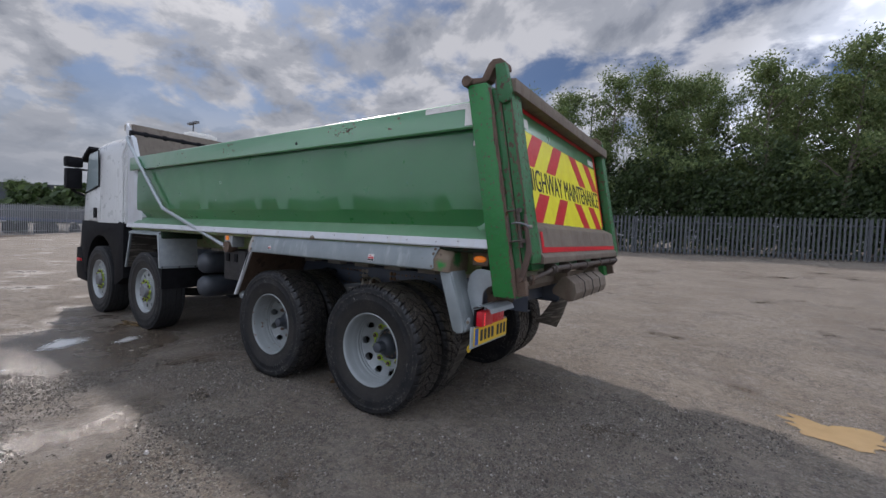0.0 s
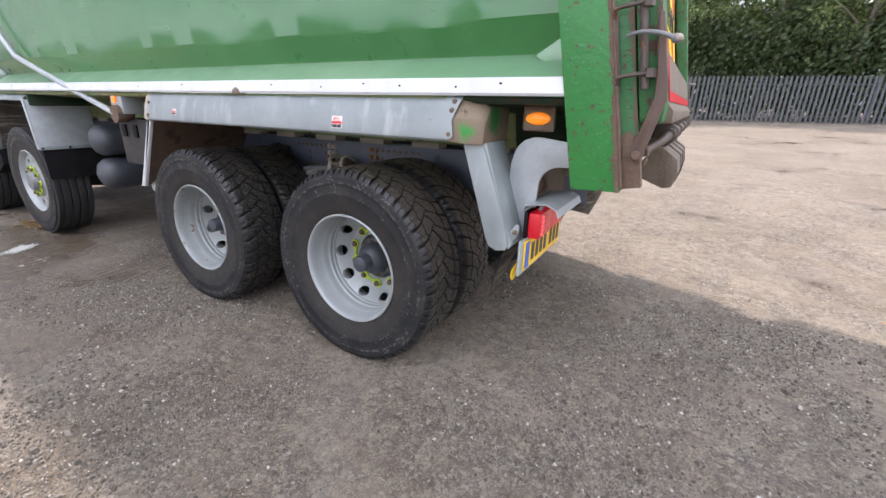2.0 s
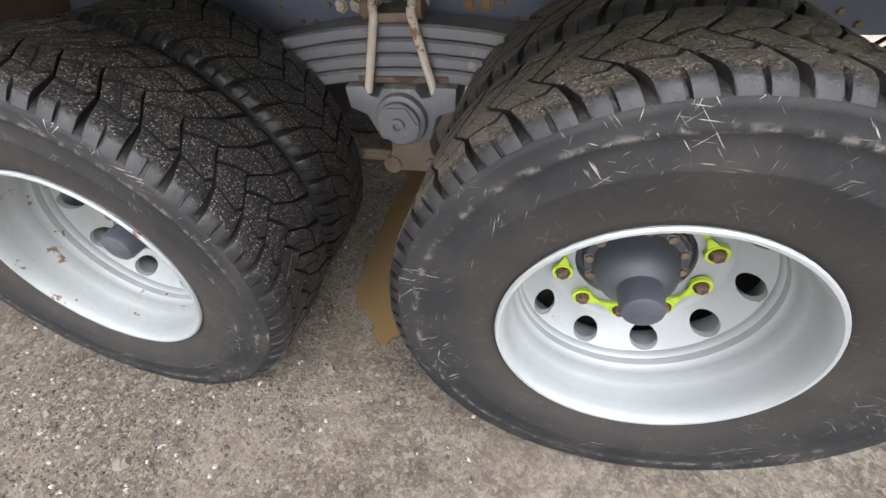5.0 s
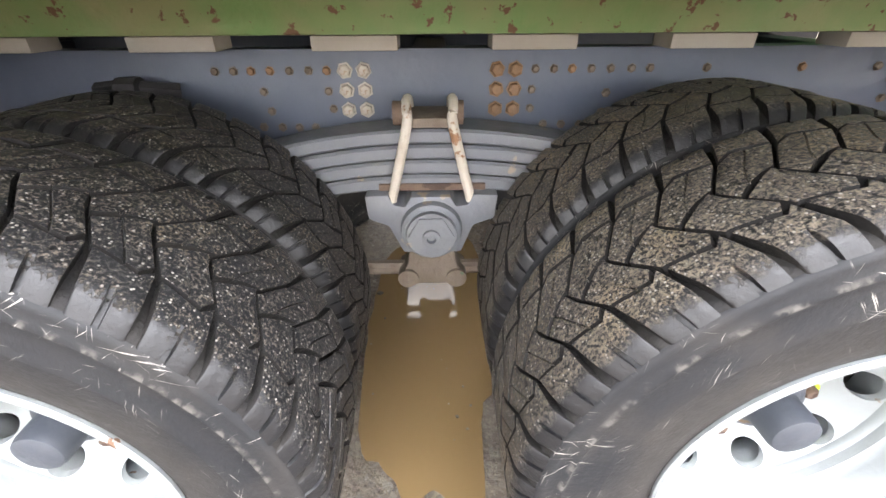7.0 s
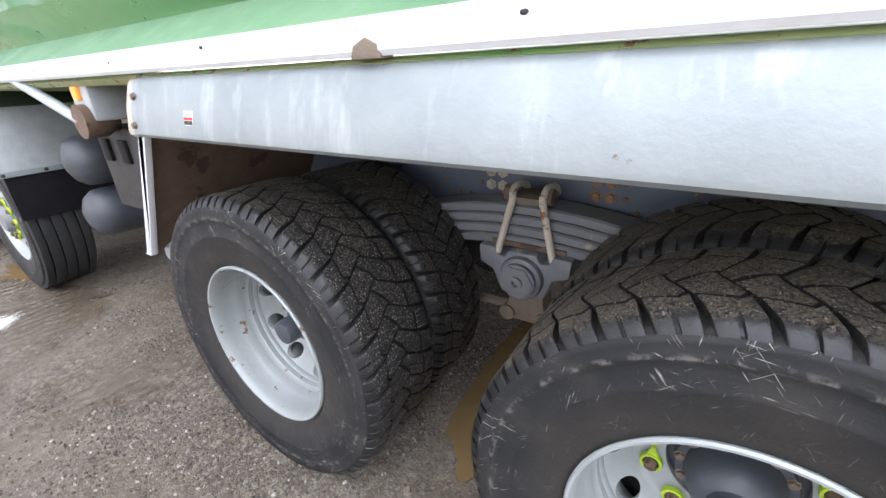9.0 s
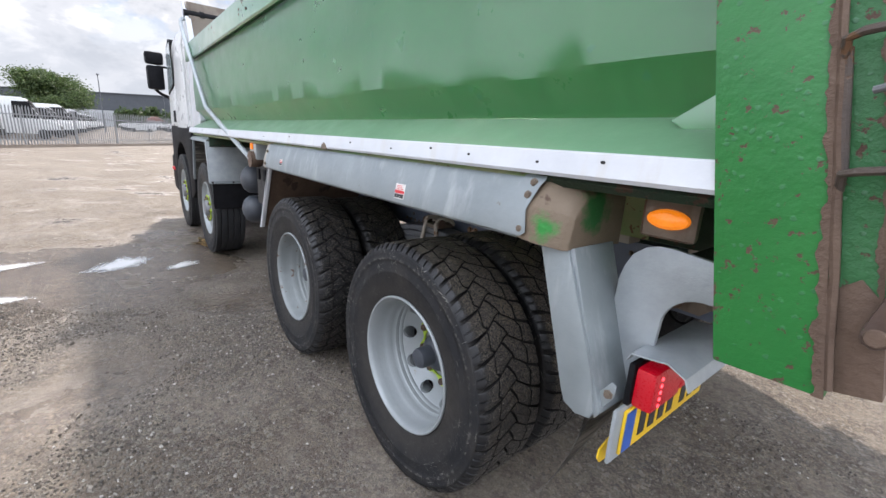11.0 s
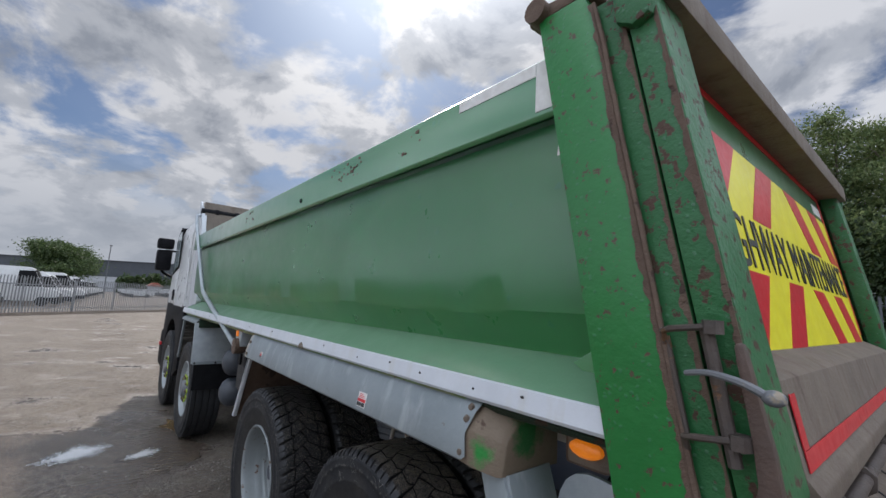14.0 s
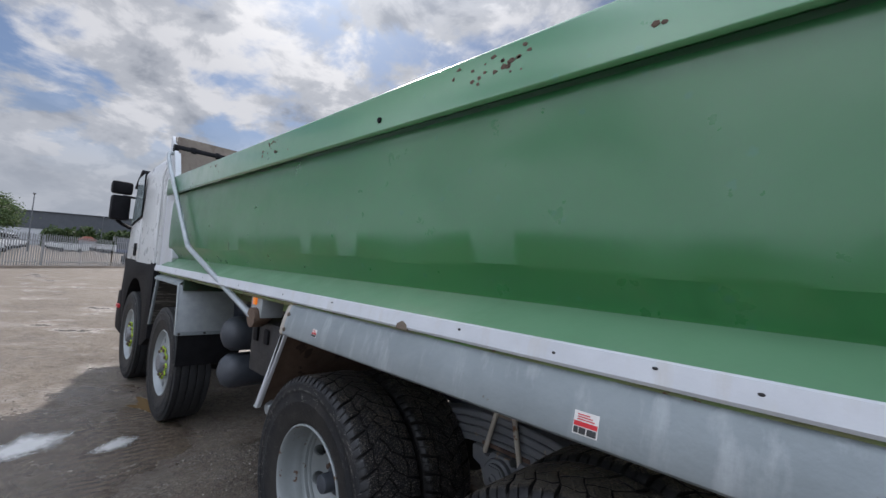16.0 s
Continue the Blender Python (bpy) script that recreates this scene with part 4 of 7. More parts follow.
def flaked_margin(parent, s, base, y, z0, z1, seed, least, label=""):
    """A ragged strip of bare rusty steel along a leaning edge, widest towards its foot."""
    rnd2, n = random.Random(int(seed * 10)), 170
    bm = B()
    outer, inner = [], []
    for q in range(n):
        z = lerp(z0, z1, q / (n - 1))
        w = least + 0.013 * max(0.0, noise.noise((z * 5.5, seed, s)) + 0.15) + 0.012 * max(0.0, noise.noise((z * 31, seed + 3, s)) + 0.1) + 0.004 * rnd2.random() + 0.007 * max(0.0, (1.38 - z) / 0.3)
        outer.append((rear_x(base, z) - 0.001, z)); inner.append((rear_x(base, z) - w, z))
    ra = [[bm.verts.new((px, -s * yy, pz)) for px, pz in row] for yy in (y + 0.0025, y - 0.002) for row in (outer, inner)]
    for q in range(n - 1):
        for a, b in ((0, 1), (1, 3), (3, 2), (2, 0)):
            bm.faces.new((ra[a][q], ra[a][q + 1], ra[b][q + 1], ra[b][q]))
    for q in (0, n - 1):
        bm.faces.new((ra[0][q], ra[1][q], ra[3][q], ra[2][q]))
    part("bare_margin", bm, RUST, parent, label)


for s in (-1, 1):
    y0, y1 = sorted((-s * 1.24, -s * 1.06))
    bm = B()
    prism(bm, [(rear_x(POST_L, 1.072), 1.072), (rear_x(POST_R, 1.078), 1.078), (rear_x(POST_R, 2.44), 2.40), (rear_x(POST_R, 2.44) - 0.02, 2.44), (rear_x(POST_L, 2.44), 2.44)], "y", y0, y1, 0.006)
    part("rear_post", bm, GREEN_CHIPPED, body, "bright green rear post with chipped paint")
    # recessed web between the post and the gate
    bm = B()
    y0, y1 = sorted((-s * 1.222, -s * 1.19))
    prism(bm, [(rear_x(POST_R, 1.11), 1.11), (rear_x(POST_R, 1.12) + 0.060, 1.12), (rear_x(POST_R, 2.4) + 0.060, 2.4), (rear_x(POST_R, 2.4), 2.4)], "y", y0, y1)
    part("post_web", bm, GREEN_WORN, body, "rust-edged web plate of the rear post")
    # bare rusty margins along the edges of the post and its web, and the foot
    flaked_margin(body, s, POST_R, 1.24, 1.078, 2.40, 2.2, 0.004, "rusty margin where the paint has flaked off")
    flaked_margin(body, s, POST_R + 0.060, 1.222, 1.20, 2.39, 7.7, 0.003)
    bm = B()
    prism(bm, [(rear_x(POST_R, 1.088), 1.088), (rear_x(POST_R, 1.10) + 0.0635, 1.10), (rear_x(POST_R, 1.24) + 0.0635, 1.24), (rear_x(POST_R, 1.275) + 0.035, 1.275), (rear_x(POST_R, 1.25) + 0.003, 1.25)], "y", *sorted((-s * 1.2255, -s * 1.18)), 0.003)
    part("post_foot", bm, RUST, body, "bare rusty foot of the rear post")
    # rusty edge weld
    bm = B()
    pts = [(rear_x(POST_R, z) + 0.004 + 0.004 * noise.noise((z * 9, 0, s)), -s * 1.238, z) for z in np.linspace(1.095, 2.4, 30)]
    tube(bm, pts, [0.006 + 0.004 * abs(noise.noise((q * 0.9, 3, s))) for q in range(30)], 6)
    part("edge_weld", bm, RUST, body)

# tailgate --------------------------------------------------------------
gate = part("tailgate", (lambda bm: (prism(bm, [(rear_x(1.46, 1.25), 1.25), (rear_x(1.50, 1.25), 1.25), (rear_x(1.50, 2.42), 2.42), (rear_x(1.46, 2.42), 2.42)], "y", -1.06, 1.06), bm)[1])(B()), GREEN, truck, "worn green tailgate with a mud-stained frame")
GATE_C = 1.583
for s in (-1, 1):
    y0, y1 = sorted((-s * 1.225, -s * 1.075))
    bm = B()
    prism(bm, [(rear_x(1.512, 1.30), 1.30), (rear_x(GATE_C, 1.30) - 0.01, 1.30), (rear_x(GATE_C, 1.34), 1.34), (rear_x(GATE_C, 2.43), 2.43), (rear_x(1.512, 2.45), 2.45)], "y", y0, y1, 0.006)
    part("gate_side_frame", bm, GREEN_WORN, gate, "worn green side frame, paint flaking to rust")
    flaked_margin(gate, s, GATE_C - 0.003, 1.225, 1.36, 2.42, 4.1, 0.006)
bm = B()
prism(bm, [(rear_x(1.47, 2.38), 2.36), (rear_x(GATE_C + 0.03, 2.38), 2.36), (rear_x(GATE_C + 0.035, 2.44), 2.445), (rear_x(1.47, 2.44), 2.46)], "y", -1.21, 1.21, 0.006)
part("gate_top_bar", bm, MUD_STEEL, gate, "mud-stained top bar")
bm = B()
prism(bm, [(rear_x(1.48, 1.55), 1.575), (rear_x(GATE_C, 1.55), 1.525), (rear_x(GATE_C, 1.36), 1.36), (rear_x(GATE_C + 0.016, 1.335), 1.335), (rear_x(GATE_C + 0.010, 1.295), 1.295), (rear_x(1.48, 1.285), 1.285)], "y", -1.075, 1.075, 0.005)
part("gate_lower_beam", bm, MUD_STEEL, gate, "mud-stained lower beam of the tailgate")


def on_gate(c, y, z):
    return (rear_x(c, z), y, z)


def gate_plate(name, pts, c, mat, thick=0.002, label=""):
    """A flat shape laid on the leaning rear face."""
    bm = B()
    a = [bm.verts.new(on_gate(c, y, z)) for y, z in pts]
    b = [bm.verts.new(on_gate(c + thick, y, z)) for y, z in pts]
    bm.faces.new(a); bm.faces.new(b[::-1])
    for q in range(len(pts)):
        r = (q + 1) % len(pts)
        bm.faces.new((a[q], b[q], b[r], a[r]))
    return part(name, bm, mat, gate, label)


S0, S1, Z0, Z1 = -0.99, 0.99, 1.565, 2.20
gate_plate("sign_board", [(S0, Z0), (S1, Z0), (S1, Z1), (S0, Z1)], 1.5005, YELLOW, 0.003, "yellow and red reflective chevron board")
for z0, z1 in ((1.955, Z1), (Z0, 1.775)):
    for half in (-1, 1):
        for k in range(3):
            o = 0.09 + 0.45 * k
            lo, hi = (o, o + 0.205)
            lean = 0.25 if z0 > 1.8 else 0.215
            pts = [(lo + lean, z0), (hi + lean, z0), (hi, z1), (lo, z1)]
            pts = [(min(p[0], S1), p[1]) for p in pts]
            if pts[0][0] >= S1 and pts[3][0] >= S1:
                continue
            pts = [(p[0] * half, p[1]) for p in pts]
            gate_plate("red_stripe", pts, 1.5037, RED_TAPE, 0.001)
for pts in ([(-1.03, 2.33), (1.05, 2.33), (1.05, 2.37), (-1.03, 2.37)], [(1.0, 1.6), (1.05, 1.6), (1.05, 2.33), (1.0, 2.33)]):
    gate_plate("red_tape", pts, 1.5005, RED_TAPE, 0.002)
for pts in ([(-1.05, 1.365), (1.05, 1.365), (1.05, 1.40), (-1.05, 1.40)], [(-1.05, 1.402), (-1.01, 1.402), (-1.01, 1.50), (-1.05, 1.50)]):
    gate_plate("red_tape", pts, GATE_C + 0.001, RED_TAPE, 0.002)
gate_plate("maker_plate", [(-1.0, 2.225), (-0.80, 2.225), (-0.80, 2.29), (-1.0, 2.29)], 1.5005, STICKER, 0.002)
gate_plate("maker_plate", [(0.78, 2.225), (0.98, 2.225), (0.98, 2.28), (0.78, 2.28)], 1.5005, STICKER, 0.002)


def lettering(words, width, height, m, mat, parent, name="lettering"):
    cu = bpy.data.curves.new(name, "FONT")
    cu.body, cu.align_x, cu.align_y, cu.extrude = words, "CENTER", "CENTER", 0.001
    tmp = new("tmp", cu)
    me = bpy.data.meshes.new_from_object(tmp.evaluated_get(bpy.context.evaluated_depsgraph_get()))
    bpy.data.objects.remove(tmp)
    xs, ys = [v.co.x for v in me.vertices], [v.co.y for v in me.vertices]
    sx, sy = width / (max(xs) - min(xs)), height / (max(ys) - min(ys))
    cx, cy = (max(xs) + min(xs)) / 2, (max(ys) + min(ys)) / 2
    for v in me.vertices:
        v.co = m @ Vector(((v.co.x - cx) * sx, (v.co.y - cy) * sy, v.co.z))
    me.materials.clear()
    me.materials.append(mat)
    ob = new(name, me)
    ob.parent = parent
    return ob


up = Vector((-LEAN, 0, 1)).normalized()
face = Matrix.Translation(on_gate(1.506, 0.0, 1.865)) @ Matrix((Vector((0, 1, 0)), up, Vector((0, 1, 0)).cross(up))).transposed().to_4x4()
lettering("HIGHWAY MAINTENANCE", 1.90, 0.16, face, INK, gate)

# tailgate hinges, arms and latches
for s in (-1, 1):
    y0, y1 = sorted((-s * 1.235, -s * 1.15))
    bm = B()
    prism(bm, [(0.79, 2.444), (0.80, 2.475), (0.86, 2.485), (0.935, 2.478), (0.975, 2.555), (1.01, 2.582), (1.06, 2.578), (1.10, 2.545), (1.105, 2.51), (1.07, 2.50), (1.04, 2.53), (1.015, 2.52), (0.985, 2.455), (0.96, 2.444)], "y", y0, y1, 0.008)
    part("hinge_arm", bm, RUST, gate, "rusty tailgate hinge arm")
    bm = B()
    y0, y1 = sorted((-s * 1.25, -s * 1.20))
    prism(bm, [(1.03, 2.54), (1.10, 2.54), (1.15, 2.36), (1.14, 2.30), (1.10, 2.285), (1.06, 2.31)], "y", y0, y1, 0.01)
    part("hinge_link", bm, GREEN_WORN, gate)
    bm = B()
    lathe(bm, [(0.0, -0.03), (0.035, -0.03), (0.035, 0.10), (0.0, 0.10)], 16, (0.83, -s * 1.2 - 0.03, 2.465))
    part("hinge_pin", bm, RUST, gate)
    # hinge strap bolted round the post groove, with its upright rod
    bm = B()
    for z in (1.615, 1.43):
        x = rear_x(POST_R, z)
        tube(bm, [(x + 0.012, -s * 1.236, z - 0.03), (x + 0.012, -s * 1.25, z - 0.005), (x + 0.03, -s * 1.262, z), (x + 0.105, -s * 1.262, z + 0.01)], 0.0065, 8)
        lathe(bm, [(0.0, -0.012), (0.018, -0.012), (0.018, 0.012), (0.0, 0.012)], 6, (x + 0.10, -s * 1.257, z + 0.008), "z")
    x0 = rear_x(POST_R, 1.61) + 0.085
    tube(bm, [(x0, -s * 1.25, 1.63), (rear_x(POST_R, 1.4) + 0.085, -s * 1.25, 1.395)], 0.0115, 10)
    tube(bm, [(rear_x(POST_R, 1.6) + 0.01, -s * 1.236, 1.60), (rear_x(POST_R, 1.42) + 0.01, -s * 1.236, 1.42)], 0.0065, 8)
    part("latch_strap", bm, ROD_STEEL, gate, "worn steel latch strap")
    bm = B()
    prism(bm, [(1.275, 1.594), (1.282, 1.600), (1.290, 1.596), (1.326, 1.428), (1.334, 1.364), (1.296, 1.205), (1.291, 1.190), (1.276, 1.183), (1.263, 1.190), (1.259, 1.206), (1.301, 1.376), (1.296, 1.441)], "y", -s * 1.25 - 0.012, -s * 1.25 + 0.012, 0.005)
    part("release_lever", bm, LEVER_STEEL, gate, "bent flat release lever, rusty with flecks of green paint")
    bm = B()
    lathe(bm, [(0.0, -0.016), (0.012, -0.016), (0.014, -0.012), (0.014, 0.05), (0.0, 0.05)], 14, (1.277, -s * 1.25, 1.203))
    part("lever_pin", bm, RUST, gate)
    bm = B()
    tube(bm, smooth_path([(1.20, -s * 1.262, 1.538), (1.24, -s * 1.275, 1.545), (1.29, -s * 1.285, 1.538), (1.325, -s * 1.29, 1.524)], 4), [0.0052 + 0.0022 * k / 12 for k in range(13)], 8)
    part("lever_handle", bm, GREY_STEEL, gate)
    bm = B()
    bmesh.ops.create_uvsphere(bm, u_segments=14, v_segments=10, radius=0.0128, matrix=Matrix.Translation((1.334, -s * 1.29, 1.522)) @ Matrix.Diagonal((1.3, 1, 1, 1)))
    part("handle_knob", bm, GREY_STEEL, gate, "grey steel ball knob")
# rods and latches under the gate, and the spreader chute
bm = B()
tube(bm, smooth_path([(1.268, -1.13, 1.195), (1.285, -1.02, 1.203), (1.318, -0.95, 1.228), (1.338, -0.89, 1.250), (1.345, -0.80, 1.256), (1.345, 0.2, 1.256), (1.345, 1.08, 1.256)], 5), 0.0175, 12)
part("latch_bar", bm, ROD_STEEL, truck, "bent latch shaft below the tailgate")
bm = B()
tube(bm, [(1.285, -0.98, 1.225), (1.285, 1.06, 1.225)], 0.013, 10)
part("latch_bar", bm, ROD_STEEL, truck)
for y in (-0.86, -0.55, -0.1, 0.35, 0.72, 1.0):
    bm = B()
    prism(bm, [(1.27, 1.20), (1.335, 1.205), (1.368, 1.235), (1.370, 1.270), (1.345, 1.290), (1.275, 1.285)], "y", y - 0.008, y + 0.008, 0.003)
    part("latch_claw", bm, ROD_STEEL, truck)
for r, y in ((0.030, -1.10), (0.026, -1.075)):
    bm = B()
    tube(bm, [(1.283 + 0.4 * r * math.cos(a), y + 0.3 * r * math.sin(a), 1.188 + r * math.sin(a)) for a in np.linspace(0, 6.0, 15)], 0.0065, 8)
    part("shackle", bm, RUST, truck)
bm = B()
prism(bm, [(0.98, 1.075), (1.15, 1.085), (1.20, 1.13), (1.19, 1.18), (0.98, 1.20)], "y", -0.98, 0.98, 0.006)
part("rear_cross_member", bm, MUD_STEEL, truck, "mud-stained rear cross member")
bm = B()
prism(bm, [(1.198, 1.062), (1.206, 1.030), (1.330, 0.982), (1.368, 0.990), (1.386, 1.050), (1.372, 1.122), (1.302, 1.172), (1.262, 1.156)], "y", -0.46, 0.50, 0.006)
chute = part("chute", bm, MUD_STEEL, truck, "mud-stained steel chute box below the tailgate")
for y in (-0.22, 0.02, 0.26):
    bm = B()
    tube(bm, [(1.262, y, 1.160), (1.304, y, 1.1765), (1.377, y, 1.124), (1.391, y, 1.050), (1.372, y, 0.986)], 0.0028, 6)
    part("seam", bm, DARK_STEEL, chute)
for y in (-0.39, 0.43):
    bm = B()
    box(bm, 1.20, 1.30, y - 0.03, y + 0.03, 1.13, 1.24, 0.006)
    part("chute_hanger", bm, MUD_STEEL, chute)

# chassis ---------------------------------------------------------------
chassis = part("chassis", (lambda bm: ([prism(bm, [(y0, 0.845), (y0 + s * 0.07, 0.845), (y0 + s * 0.07, 0.853), (y0 + s * 0.008, 0.853), (y0 + s * 0.008, 1.07), (y0 + s * 0.07, 1.07), (y0 + s * 0.07, 1.08), (y0, 1.08)], "x", -6.7, 0.98, 0.001) for y0, s in ((-0.405, 1), (0.405, -1))], bm)[1])(B()), CHASSIS, truck, "dark blue-grey painted chassis rails")
for x in (-5.2, -3.4, -2.2, -0.67, 0.75):
    bm = B()
    box(bm, x - 0.06, x + 0.06, -0.39, 0.39, 0.87, 1.05, 0.01)
    part("cross_member", bm, CHASSIS, chassis)
for s in (-1, 1):
    bm = B()
    box(bm, -4.6, 1.05, *sorted((-s * 0.50, -s * 0.38)), 1.116, 1.32, 0.006)
    part("body_bearer", bm, GREEN_UNDER, chassis, "worn green bearer below the body")
    for x in np.arange(-4.2, 0.9, 0.42):
        bm = B()
        box(bm, x - 0.10, x + 0.10, *sorted((-s * 0.485, -s * 0.39)), 1.082, 1.114, 0.003)
        part("spacer_pad", bm, TAN, chassis)


def bolt_mesh(r, h):
    bm = B()
    lathe(bm, [(0.0, 0.0), (r * 1.35, 0.0), (r * 1.35, -h * 0.25), (r * 1.05, -h * 0.25), (r * 1.0, -h * 0.9), (r * 0.75, -h), (0.0, -h)], 6)
    me = bpy.data.meshes.new("bolt")
    bmesh.ops.recalc_face_normals(bm, faces=bm.faces)
    bm.to_mesh(me); bm.free()
    return me


BOLT, SMALL_BOLT = bolt_mesh(0.0155, 0.016), bolt_mesh(0.009, 0.009)
BOLT.materials.append(U_BOLT); SMALL_BOLT.materials.append(MUD_STEEL)
BOLT_RUST, SMALL_RUST = BOLT.copy(), SMALL_BOLT.copy()
for me_ in (BOLT_RUST, SMALL_RUST):
    me_.materials[0] = ORANGE_RUST



def bolt(x, y, z, me, parent, s=-1):
    o = new("bolt", me)
    o.parent = parent
    o.matrix_basis = pose(x, y, z, 0, random.uniform(0, 60), 0) if s < 0 else pose(x, y, z, 0, 0, 180)


for gx in (-0.884, -0.836, -0.494, -0.447):
    for z in (1.03, 0.982, 0.932):
        bolt(gx, -0.405, z, BOLT if gx < -0.6 else BOLT_RUST, chassis)
for x in (-1.213, -1.166, -1.122, -1.074, -1.025, -0.976, -0.93, -0.395, -0.347, -0.30, -0.25, -0.20, -0.146, -0.098, 0.05, 0.3, 0.5, 0.55, 0.6):
    bolt(x, -0.405, 1.03, SMALL_RUST if int(x * 1000) % 3 == 0 else SMALL_BOLT, chassis)
for x, z in ((-0.932, 0.98), (-0.925, 0.935), (-0.40, 0.98), (-0.40, 0.932), (-0.201, 0.97), (-0.206, 0.92), (-1.10, 0.98), (-1.09, 0.93), (-1.171, 0.889), (-1.12, 0.889), (-1.07, 0.888), (-1.024, 0.887), (-0.98, 0.887), (-0.36, 0.89), (-0.31, 0.889), (-0.26, 0.888), (0.42, 0.9), (0.47, 0.87), (0.55, 0.95), (0.55, 1.0), (0.62, 0.87)):
    bolt(x, -0.405, z, SMALL_BOLT, chassis)
# brown bracket plates on the rail behind the axle
bm = B()
prism(bm, [(0.60, 1.075), (0.60, 0.98), (0.635, 0.90), (0.66, 0.868), (0.80, 0.862), (0.86, 0.92), (0.86, 1.075)], "y", -0.425, -0.407, 0.004)
prism(bm, [(0.58, 1.05), (0.72, 1.055), (0.72, 1.02), (0.58, 1.015)], "y", -0.45, -0.424, 0.004)
part("rear_bracket", bm, MUD_STEEL, chassis, "mud-brown bracket plate on the chassis rail")
# clip and cable stub on the rail ahead of the spring
bm = B()
tube(bm, [(-1.50, -0.43, 0.99), (-1.42, -0.46, 1.0), (-1.36, -0.46, 0.995), (-1.30, -0.43, 0.985)], 0.022, 8)
lathe(bm, [(0.0, -0.03), (0.03, -0.03), (0.03, 0.02), (0.0, 0.02)], 10, (-1.39, -0.47, 0.998), "x")
part("cable_clamp", bm, DARK_STEEL, chassis)

# springs, axles and trunnion -------------------------------------------
for s in (-1, 1):
    spring = None
    for k in range(4):
        half = 0.68 - 0.05 * k
        z0 = 0.919 - 0.0385 * k
        bm = B()
        rows = []
        for q in range(25):
            x = -0.669 + half * (q / 12 - 1)
            sag = 0.13 * ((x + 0.669) / 0.66) ** 2
            rows.append([bm.verts.new((x, -s * y, z0 - sag + dz)) for y, dz in ((0.445, 0.0), (0.556, 0.0), (0.563, -0.006), (0.563, -0.029), (0.556, -0.035), (0.445, -0.035))])
        for a, b in zip(rows, rows[1:]):
            for i in range(6):
                bm.faces.new((a[i], b[i], b[(i + 1) % 6], a[(i + 1) % 6]))
        bm.faces.new(rows[0]); bm.faces.new(rows[-1][::-1])
        leaf = part("spring_leaf", bm, GREY_STEEL, truck if spring is None else spring, "stacked leaf spring, grey with pale mud" if spring is None else "")
        spring = spring or leaf
    for x0, x1 in ((-0.768, -0.722), (-0.567, -0.613)):
        bm = B()
        tube(bm, smooth_path([(x0, -s * 0.585, 0.745), (x1, -s * 0.578, 0.93), (x1, -s * 0.57, 0.965), (x1, -s * 0.54, 0.98), (x1, -s * 0.47, 0.97), (x1, -s * 0.44, 0.94)], 4), 0.0125, 10)
        part("u_bolt", bm, U_BOLT, spring, "pale dusty U-bolt with a rusty crown")
        bm = B()
        lathe(bm, [(0.0, -0.02), (0.028, -0.02), (0.028, 0.012), (0.0, 0.012)], 12, (x1 - 0.012 * (1 if x1 < -0.669 else -1), -s * 0.55, 0.955), "x")
        part("crown_boss", bm, RUST, spring)
    bm = B()
    box(bm, -0.735, -0.605, *sorted((-s * 0.575, -s * 0.44)), 0.925, 0.948, 0.004)
    part("top_plate", bm, MUD_STEEL, spring)
    bm = B()
    prism(bm, [(-0.835, 0.765), (-0.775, 0.768), (-0.762, 0.74), (-0.735, 0.735), (-0.72, 0.762), (-0.62, 0.762), (-0.605, 0.735), (-0.575, 0.74), (-0.562, 0.768), (-0.50, 0.765), (-0.505, 0.70), (-0.56, 0.68), (-0.59, 0.60), (-0.745, 0.60), (-0.78, 0.68), (-0.83, 0.70)], "y", *sorted((-s * 0.60, -s * 0.43)), 0.008)
    part("spring_saddle", bm, GREY_STEEL, spring)
    bm = B()
    box(bm, -0.80, -0.53, *sorted((-s * 0.57, -s * 0.44)), 0.766, 0.784, 0.003)
    part("wear_plate", bm, RUST, spring)
    bm = B()
    lathe(bm, [(0.0, 0.10), (0.080, 0.10), (0.080, -0.015), (0.076, -0.03), (0.066, -0.035), (0.062, -0.034), (0.062, -0.05), (0.0, -0.052)] if s < 0 else [(0.0, -0.10), (0.080, -0.10), (0.080, 0.015), (0.076, 0.03), (0.062, 0.05), (0.0, 0.052)], 28, (-0.669, -0.59 if s < 0 else 0.59, 0.672))
    if s < 0:
        lathe(bm, [(0.0, 0.0), (0.058, 0.0), (0.058, -0.056), (0.0, -0.058)], 6, (-0.669, -0.59, 0.672))
        lathe(bm, [(0.022, 0.0), (0.022, -0.066), (0.012, -0.068), (0.010, -0.058)], 16, (-0.669, -0.59, 0.672))
    part("trunnion_cap", bm, GREY_STEEL, spring, "grey hexagonal trunnion cap")
    bm = B()
    prism(bm, [(-0.73, 0.61), (-0.61, 0.61), (-0.60, 0.53), (-0.575, 0.49), (-0.59, 0.46), (-0.75, 0.46), (-0.765, 0.49), (-0.74, 0.53)], "y", *sorted((-s * 0.55, -s * 0.46)), 0.008)
    tube(bm, [(-1.25, -s * 0.50, 0.49), (-0.08, -s * 0.50, 0.49)], 0.022, 10)
    for x in (-0.74, -0.60):
        lathe(bm, [(0.0, -0.05), (0.03, -0.05), (0.03, 0.05), (0.0, 0.05)], 12, (x, -s * 0.51, 0.485))
    part("torque_rod_bracket", bm, MUD_STEEL, spring)
